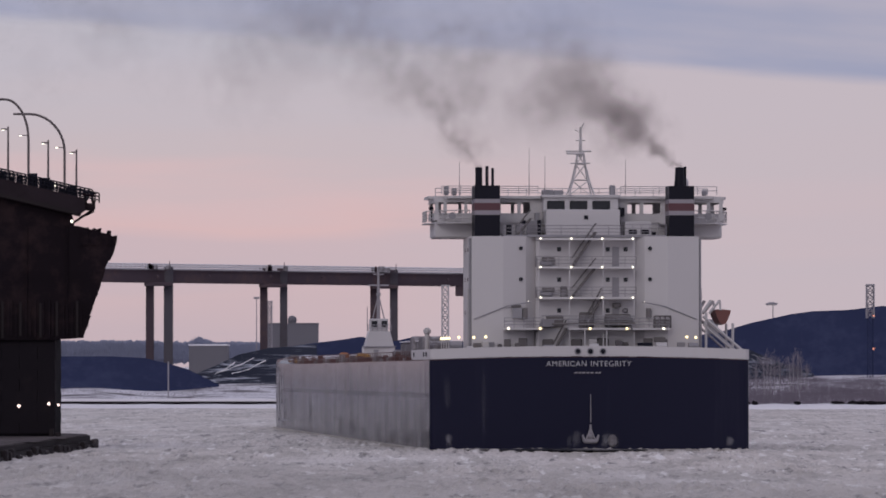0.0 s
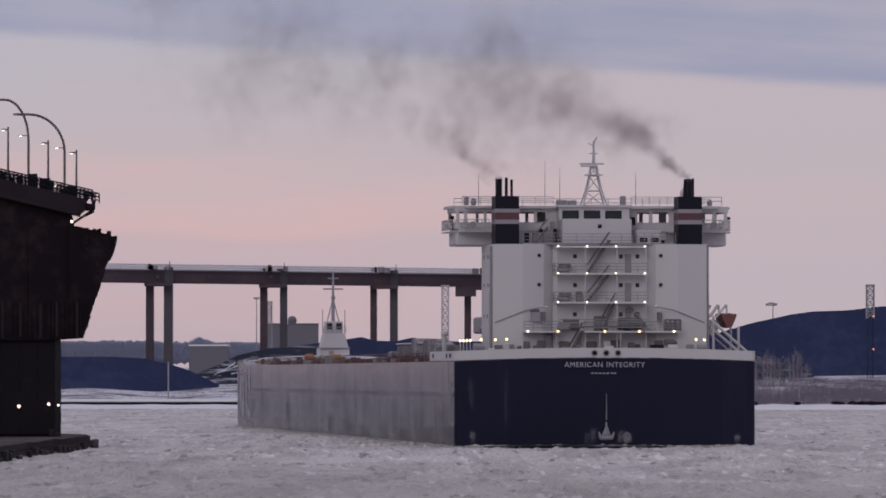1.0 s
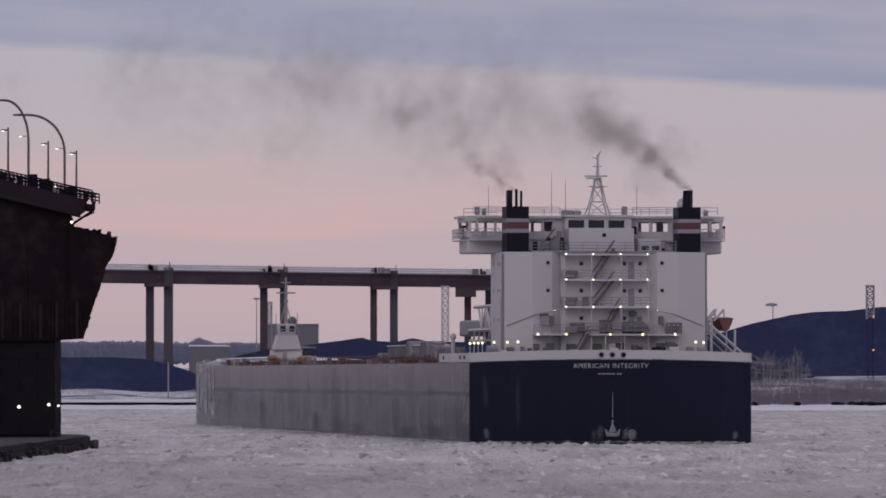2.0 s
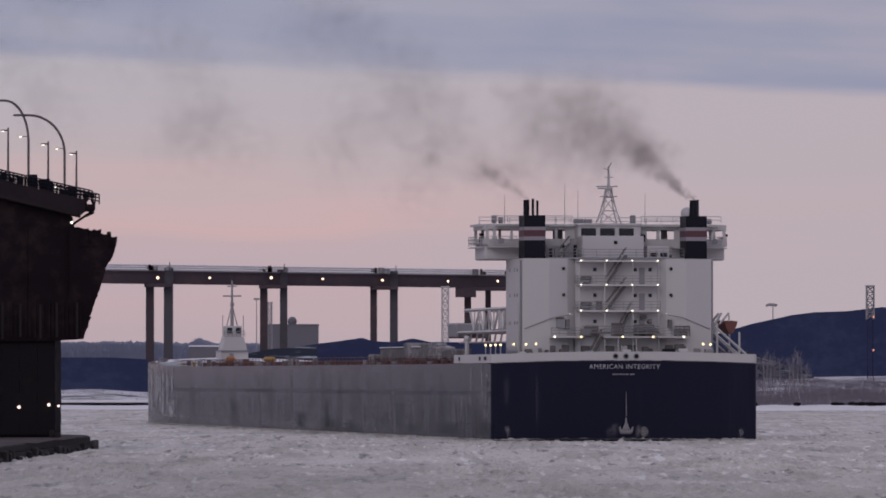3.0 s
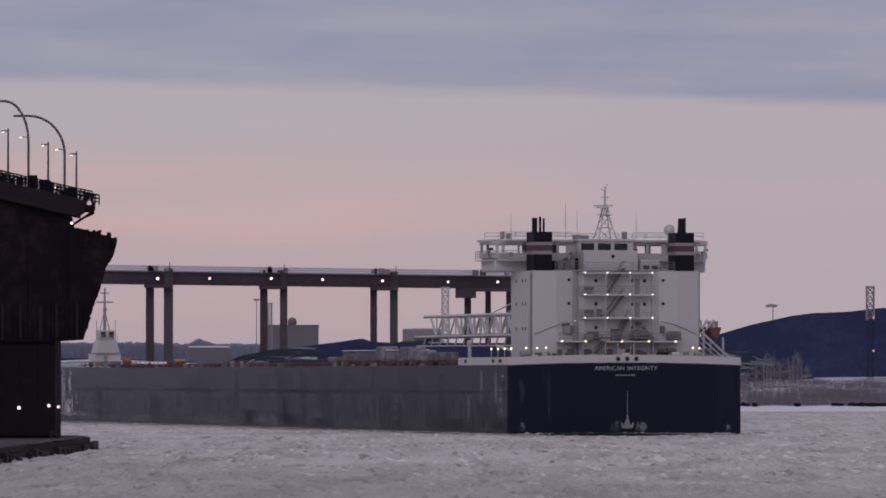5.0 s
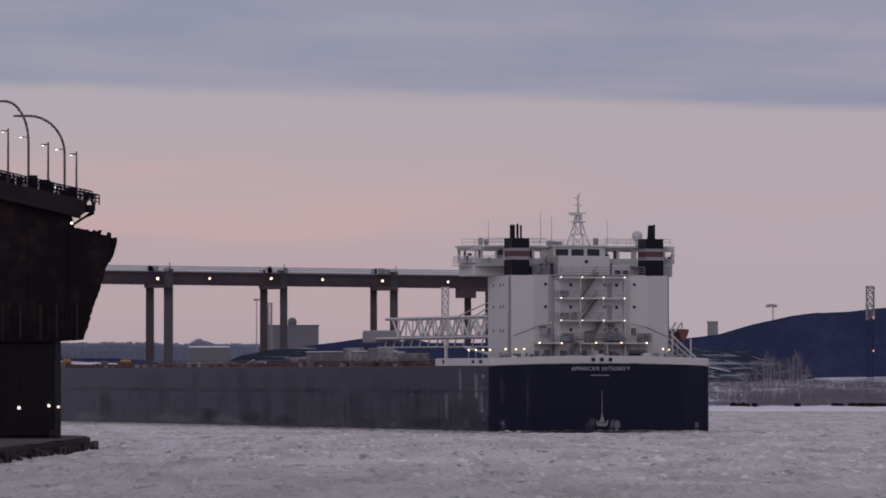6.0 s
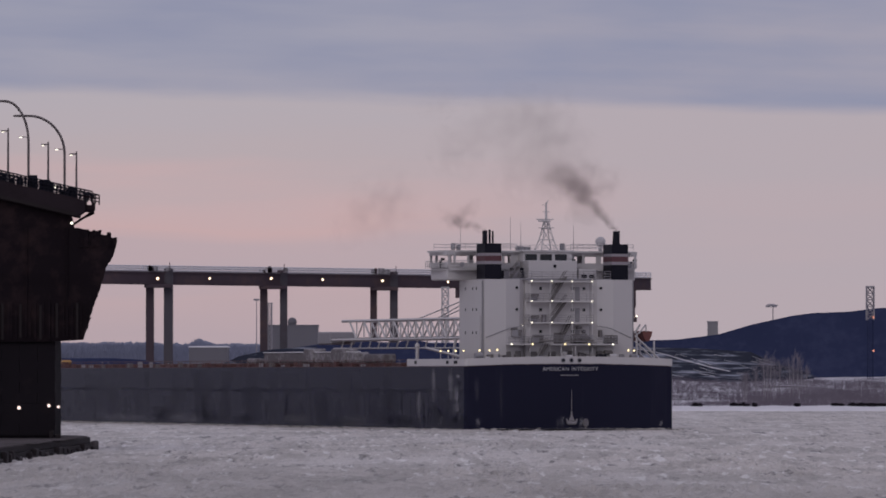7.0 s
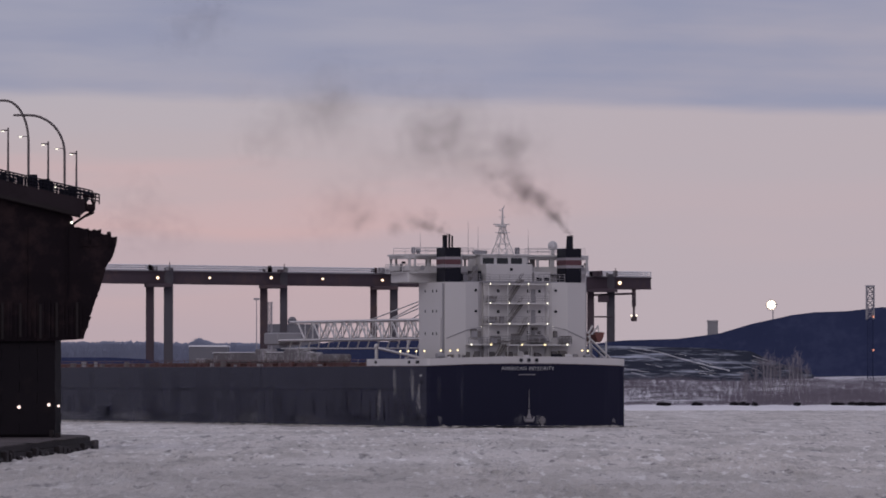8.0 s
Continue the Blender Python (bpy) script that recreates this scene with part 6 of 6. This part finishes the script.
for px, py in ((98, 330), (129, 338)):
    x, z = pp(px, py, PY + 6)
    bm = bmesh.new()
    ball(bm, (x, PY + 6, z), 0.14, 8, 6)
    part("road_light", bm, M["lamp"], old, "small lit lamp on the roadway")


def street_lamp(px, foot, top, tip_px, kind):
    x, z0 = pp(px, foot, PY + 3)
    _, z1 = pp(px, top, PY + 3)
    xt, _ = pp(tip_px, top, PY + 3)
    t = thing("street_lamp", "tall curved grey street lamp on the bridge" if kind else "straight dark lamp post on the bridge", "street lamp", "bridge lamps", (x, PY + 3, z0 - 0.6))
    h = z1 - z0 + 0.6
    w = xt - x
    bm = bmesh.new()
    if kind:
        pts = [Vector((0, 0, 0)), Vector((0, 0, h * 0.55))]
        for i in range(1, 11):
            a = math.pi / 2 * i / 10
            pts.append(Vector((w * 0.75 * (1 - math.cos(a)), 0, h * 0.55 + h * 0.45 * math.sin(a))))
        pts.append(Vector((w, 0, h * 1.0)))
        for a, b in zip(pts, pts[1:]):
            rod(bm, a, b, 0.13, n=8)
        part("post", bm, M["lamppost"], t)
        boxpart("lamp_head", (w - 0.4, w + 0.4, -0.2, 0.2, h - 0.1, h + 0.1), M["lamppost"], t, bev=0.04)
        boxpart("side_arm", (-1.0, 0, -0.05, 0.05, h * 0.60, h * 0.60 + 0.08), M["lamppost"], t)
        boxpart("side_lamp", (-0.95, -0.65, -0.1, 0.1, h * 0.60 - 0.05, h * 0.60 + 0.04), M["lamp"], t, "lit pale lamp glass")
    else:
        rod(bm, (0, 0, 0), (0, 0, h), 0.13, 0.09, n=8)
        part("post", bm, M["lamppost"], t)
        boxpart("lamp_head", (-0.7, 0, -0.1, 0.1, h - 0.35, h - 0.2), M["lamppost"], t, bev=0.03)
        boxpart("lamp_glass", (-0.66, -0.4, -0.12, 0.08, h - 0.42, h - 0.345), M["lamp"], t, "lit pale lamp glass")
    return t


street_lamp(50, 328, 178, -6, True)
street_lamp(114, 343, 204, 30, True)
street_lamp(14, 312, 226, 0, False)
street_lamp(85, 330, 250, 0, False)
street_lamp(135, 346, 267, 0, False)

# ---- cloud bank that drifts lower ----
cloud_mat = bpy.data.materials.new("cloud_bank")


def build_cloud():
    cloud_mat.use_nodes = True
    nt = cloud_mat.node_tree
    nt.nodes.clear()
    N = nt.nodes.new
    L = nt.links.new
    out = N("ShaderNodeOutputMaterial")
    co = N("ShaderNodeTexCoord")
    sep = N("ShaderNodeSeparateXYZ")
    L(co.outputs["Object"], sep.inputs[0])
    mp = N("ShaderNodeMapping")
    mp.inputs["Scale"].default_value = (0.006, 1, 0.05)
    L(co.outputs["Object"], mp.inputs[0])
    nz = N("ShaderNodeTexNoise")
    nz.inputs["Scale"].default_value = 1.0
    nz.inputs["Detail"].default_value = 5
    L(mp.outputs[0], nz.inputs["Vector"])
    edge = N("ShaderNodeMath")
    edge.operation = "MULTIPLY_ADD"
    L(nz.outputs["Fac"], edge.inputs[0])
    edge.inputs[1].default_value = 13.0
    L(sep.outputs["Z"], edge.inputs[2])
    mr = N("ShaderNodeMapRange")
    mr.interpolation_type = "SMOOTHSTEP"
    L(edge.outputs[0], mr.inputs["Value"])
    mr.inputs["From Min"].default_value = 2.0
    mr.inputs["From Max"].default_value = 15.0
    # thinner patches higher up
    mp2 = N("ShaderNodeMapping")
    mp2.inputs["Scale"].default_value = (0.004, 1, 0.028)
    L(co.outputs["Object"], mp2.inputs[0])
    nz2 = N("ShaderNodeTexNoise")
    nz2.inputs["Detail"].default_value = 4
    nz2.inputs["Scale"].default_value = 1.0
    L(mp2.outputs[0], nz2.inputs["Vector"])
    mr2 = N("ShaderNodeMapRange")
    L(nz2.outputs["Fac"], mr2.inputs["Value"])
    mr2.inputs["From Min"].default_value, mr2.inputs["From Max"].default_value = 0.36, 0.62
    mr2.inputs["To Min"].default_value, mr2.inputs["To Max"].default_value = 0.58, 1.0
    mu = N("ShaderNodeMath")
    mu.operation = "MULTIPLY"
    L(mr.outputs[0], mu.inputs[0])
    L(mr2.outputs[0], mu.inputs[1])
    em = N("ShaderNodeEmission")
    em.inputs[0].default_value = (0.288, 0.300, 0.412, 1)
    tr = N("ShaderNodeBsdfTransparent")
    ms = N("ShaderNodeMixShader")
    L(mu.outputs[0], ms.inputs[0])
    L(tr.outputs[0], ms.inputs[1])
    L(em.outputs[0], ms.inputs[2])
    L(ms.outputs[0], out.inputs[0])
    me = bpy.data.meshes.new("cloud_bank")
    me.from_pydata([(-900, 0, -40), (900, 0, -40), (900, 0, 420), (-900, 0, 420)], [], [(0, 1, 2, 3)])
    me.materials.append(cloud_mat)
    return tagged(new("backdrop", me), "blue-grey cloud bank above a pink dusk sky", "cloud", kind="structure")


cloud = build_cloud()
cloud.visible_shadow = False


def cloud_at(px, py, lean):
    y = 4700.0
    x, z = spot(px, py, y)
    return pose(x, y, z, 0, lean, 0)


# ---- smoke: clumps of fine soot that leave the funnels and drift off ----
def soot_mesh(name, seed, n, sx, sy, sz, size, dense, mat="soot_fine"):
    """A clump of shallow dished flakes, each fading out to its rim."""
    rnd = random.Random(seed)
    verts, faces, fade = [], [], []
    ring = 9
    for i in range(n):
        c = Vector([max(-2.0 * s, min(2.0 * s, rnd.gauss(0, s))) for s in (sx, sy, sz)])
        turn = Euler((rnd.uniform(0.9, 2.2), rnd.uniform(-0.6, 0.6), rnd.uniform(-0.7, 0.7))).to_matrix()
        r = size * rnd.uniform(0.7, 1.35)
        k = len(verts)
        verts.append(tuple(c + turn @ Vector((0, 0, r * 0.3))))
        fade.append(dense * rnd.uniform(0.5, 1.2))
        full = fade[-1]
        for f, v in ((0.35, full * 0.88), (0.68, full * 0.4), (1.0, 0.0)):
            for j in range(ring):
                w = 2 * math.pi * j / ring
                q = r * f * rnd.uniform(0.8, 1.15)
                verts.append(tuple(c + turn @ Vector((q * math.cos(w), q * math.sin(w), r * (0.3 - 0.3 * f * f)))))
                fade.append(v)
        for j in range(ring):
            l = (j + 1) % ring
            faces.append((k, k + 1 + j, k + 1 + l))
            for o in (k + 1, k + 1 + ring):
                faces.append((o + j, o + ring + j, o + ring + l, o + l))
    me = bpy.data.meshes.new(name)
    me.from_pydata(verts, [], faces)
    me.attributes.new("fade", "FLOAT", "POINT").data.foreach_set("value", fade)
    me.polygons.foreach_set("use_smooth", [True] * len(me.polygons))
    me.materials.append(M[mat])
    return me


SOOT = {
    "mid": [soot_mesh("smoke_puff", 40 + i, 11, 1.3, 0.9, 1.05, 2.0, 0.095) for i in range(10)],
    "wide": [soot_mesh("smoke_puff", 50 + i, 9, 3.3, 1.4, 2.3, 5.0, 0.058, "soot") for i in range(10)],
    "thin": [soot_mesh("smoke_puff", 60 + i, 7, 0.9, 0.7, 0.9, 1.6, 0.13) for i in range(8)],
}
PUFFS = []


def ship_at(t):
    ts = [r[0] for r in SHIP]
    x, y, a = (float(np.interp(t, ts, [r[k] for r in SHIP])) for k in (1, 2, 3))
    return pose(x, y, 0, 0, 0, a)


def climb(d, t, u):
    """Height of the plume's axis d metres downwind of the funnel at u; the port one lies down as the wind rises."""
    run_d = (0, 2, 6, 11, 18, 26, 35, 60, 100, 200)
    early = (0, 1.6, 5.0, 8.2, 10.2, 11.2, 12.6, 15, 18, 24)
    late = (0, 2.4, 6.5, 10.0, 13.0, 15.8, 18.8, 25, 33, 50)
    flat = 1.0 if u > 0 else float(np.interp(t, (0.2, 1.0, 3.0, 3.4, 5.0), (1.5, 0.9, 0.9, 0.5, 0.3)))
    return flat * float(np.interp(d, run_d, early if t < 5 else late))


DELAY = {"mid": 0.14, "wide": 0.27, "thin": 0.06}


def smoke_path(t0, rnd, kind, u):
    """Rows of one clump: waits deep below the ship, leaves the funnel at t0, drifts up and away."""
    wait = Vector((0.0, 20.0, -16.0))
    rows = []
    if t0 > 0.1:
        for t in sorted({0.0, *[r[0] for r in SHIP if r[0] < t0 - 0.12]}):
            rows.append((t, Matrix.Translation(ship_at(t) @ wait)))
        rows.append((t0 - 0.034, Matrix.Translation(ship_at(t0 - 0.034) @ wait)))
    jx, jz = rnd.gauss(0, 1), rnd.gauss(0, 1)
    base = ship_at(max(t0, 0.0)) @ Vector((u, 6.2, 28.3))

    def where(a):
        s = a + DELAY[kind]
        d = 24.0 * s + 85.0 * s * s + 260.0 * max(0.0, s - 0.38) ** 2
        g = 0.12 + 7.0 * min(s, 0.8)
        return base + Vector((-d + jx * g * 1.1, 0, climb(d, t0, u) + jz * g * 0.8))

    ages = (0.0, 0.05, 0.12, 0.22, 0.36, 0.55, 0.85, 1.3)
    if t0 <= 0.1:
        rows.append((0.0, Matrix.Translation(where(max(0.0, -t0)))))
    for a in ages:
        t = t0 + a
        if 0.02 < t < 8.0 and t > (rows[-1][0] if rows else -1):
            rows.append((t, Matrix.Translation(where(a))))
    # it thins away: the clump sinks out of the air after its life
    life = rnd.uniform(0.17, 0.36) if kind == "mid" else rnd.uniform(0.14, 0.3) if kind == "thin" else rnd.uniform(0.22, 0.5)
    end = t0 + life
    if 3.2 < t0 < 5:
        end = min(end, 4.2 + rnd.uniform(0.0, 0.3))
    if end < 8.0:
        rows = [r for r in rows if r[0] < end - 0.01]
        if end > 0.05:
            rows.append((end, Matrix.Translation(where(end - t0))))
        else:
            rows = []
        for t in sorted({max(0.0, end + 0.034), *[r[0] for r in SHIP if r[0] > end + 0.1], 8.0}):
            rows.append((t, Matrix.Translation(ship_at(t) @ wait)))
    else:
        rows.append((8.0, Matrix.Translation(where(8.0 - t0))))
    out = []
    for t, m in rows:
        if not out or frame(t) > frame(out[-1][0]):
            out.append((t, m))
    return out


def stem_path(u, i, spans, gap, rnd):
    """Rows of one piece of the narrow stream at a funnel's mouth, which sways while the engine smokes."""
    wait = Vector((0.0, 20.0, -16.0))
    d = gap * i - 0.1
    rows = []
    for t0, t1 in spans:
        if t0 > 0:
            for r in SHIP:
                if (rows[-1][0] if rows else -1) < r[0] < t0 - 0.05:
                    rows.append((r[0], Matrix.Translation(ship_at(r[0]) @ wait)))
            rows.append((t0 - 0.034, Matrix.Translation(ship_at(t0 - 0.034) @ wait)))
        t = max(t0, 0.0)
        while t <= t1:
            sway = 0.12 + 0.13 * d
            p = ship_at(t) @ Vector((u, 6.2, 28.25)) + Vector((-d + noise.noise((t * 2.2, i * 0.35, u)) * sway, 0, climb(d, t, u) + noise.noise((t * 2.2, i * 0.35, u + 9)) * sway))
            rows.append((t, Matrix.Translation(p)))
            t += 0.17
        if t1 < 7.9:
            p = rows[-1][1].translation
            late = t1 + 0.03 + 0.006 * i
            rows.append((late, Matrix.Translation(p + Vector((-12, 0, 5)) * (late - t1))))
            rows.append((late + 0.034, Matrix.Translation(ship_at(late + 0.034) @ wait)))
    out = []
    for t, m in rows:
        if not out or frame(t) > frame(out[-1][0]):
            out.append((t, m))
    return out


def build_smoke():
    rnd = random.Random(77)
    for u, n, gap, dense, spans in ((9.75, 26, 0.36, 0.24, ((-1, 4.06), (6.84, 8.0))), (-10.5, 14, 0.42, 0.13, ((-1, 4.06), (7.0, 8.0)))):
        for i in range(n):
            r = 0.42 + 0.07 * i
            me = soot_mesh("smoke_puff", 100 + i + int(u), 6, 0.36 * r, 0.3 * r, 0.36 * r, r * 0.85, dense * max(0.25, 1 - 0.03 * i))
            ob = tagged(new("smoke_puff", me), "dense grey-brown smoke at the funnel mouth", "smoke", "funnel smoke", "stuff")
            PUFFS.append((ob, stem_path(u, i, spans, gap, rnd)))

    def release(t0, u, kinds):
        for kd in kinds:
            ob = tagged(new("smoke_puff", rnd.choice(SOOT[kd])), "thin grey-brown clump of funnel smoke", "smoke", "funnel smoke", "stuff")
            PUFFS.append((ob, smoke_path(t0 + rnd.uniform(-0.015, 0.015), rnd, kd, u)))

    def run(t0, t1, u, step, pick):
        t = t0
        while t < t1:
            release(t, u, pick(t))
            t += step * rnd.uniform(0.75, 1.25)

    for t0, t1 in ((-0.95, 3.95), (6.78, 7.99)):
        lag = 0.12 if t0 > 0 else 0.0
        run(t0 + lag, t1 - (-0.1 if t1 < 5 else 0), 9.75, 0.021, lambda t: ("mid",) if noise.noise((t * 7.0, 3.1, 0.5)) > -0.42 else ())
        run(t0 + lag, t1 - (-0.05 if t1 < 5 else 0), 9.75, 0.03, lambda t: ("wide",))
    run(-0.95, 4.05, -10.5, 0.07, lambda t: ("thin",))
    run(-0.95, 3.95, -10.5, 0.11, lambda t: ("wide",))
    run(-0.95, 4.0, -10.5, 0.14, lambda t: ("mid",))
    run(6.95, 7.99, -10.5, 0.1, lambda t: ("thin",))
    run(6.95, 7.99, -10.5, 0.13, lambda t: ("wide",))


build_smoke()


def build_wake():
    """Slush pushed up behind the moving stern."""
    rnd = random.Random(13)
    lumps = []
    for i in range(150):
        u = rnd.uniform(-15, 15)
        v = -abs(rnd.gauss(0, 5)) - 0.8
        r = rnd.uniform(0.05, 0.2) * (1.2 - min(1.0, -v / 14))
        lumps.append((u, v, -0.12, r * 2.4, r * 2.0, r))
    return tagged(lump_mesh("wake_slush", lumps, M["ice"], 13, 0.35), "broken slush churned up behind the stern", "ice", kind="stuff")


wake = build_wake()


def build_open_water():
    """Dark water kept open by the screws, a ragged low sheet behind the stern."""
    rnd = random.Random(23)
    verts, faces = [], []
    n, rows = 44, (0.0, 0.6, 1.0)
    for i in range(n):
        w = 2 * math.pi * i / n
        k = 1 + 0.35 * noise.noise((math.cos(w) * 2.2, math.sin(w) * 2.2, 4.4)) + rnd.uniform(-0.12, 0.12)
        for f in rows:
            verts.append((-3.0 + 9.5 * k * f * math.cos(w), -5.5 + 6.0 * k * f * math.sin(w), 0.06 - 0.12 * f * f))
    for i in range(n):
        a, b = i * 3, ((i + 1) % n) * 3
        faces += [(a + 1, b + 1, b + 2, a + 2), (a, b + 1, a + 1)]
    me = bpy.data.meshes.new("open_water")
    me.from_pydata(verts, [], faces)
    me.materials.append(M["wet"])
    return tagged(new("open_water", me), "dark open water churned up behind the stern", "water", kind="stuff")


open_water = build_open_water()


def motions():
    walk(wake, [(t, pose(x, y, 0, 0, 0, a)) for t, x, y, a in SHIP])
    walk(open_water, [(t, pose(x, y, 0, 0, 0, a)) for t, x, y, a in SHIP])
    walk(ship, [(t, pose(x, y, 0, 0, 0, a)) for t, x, y, a in SHIP])
    walk(cloud, [(0.0, cloud_at(784, 92, 4.2)), (1.5, cloud_at(784, 118, 3.2)), (3.5, cloud_at(784, 140, 2.3)), (4.5, cloud_at(784, 156, 1.7)), (6.5, cloud_at(784, 176, 1.5)), (8.0, cloud_at(784, 184, 1.2))])
    for t, (x, y, z), on in LAMPS:
        away, facing = pose(x, y, z, 89, 0, 0), pose(x, y, z, 0, 0, 0)
        walk(t, [(0.0, away), (on - 0.07, away), (on, facing), (8.0, facing)])
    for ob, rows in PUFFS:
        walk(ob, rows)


motions()
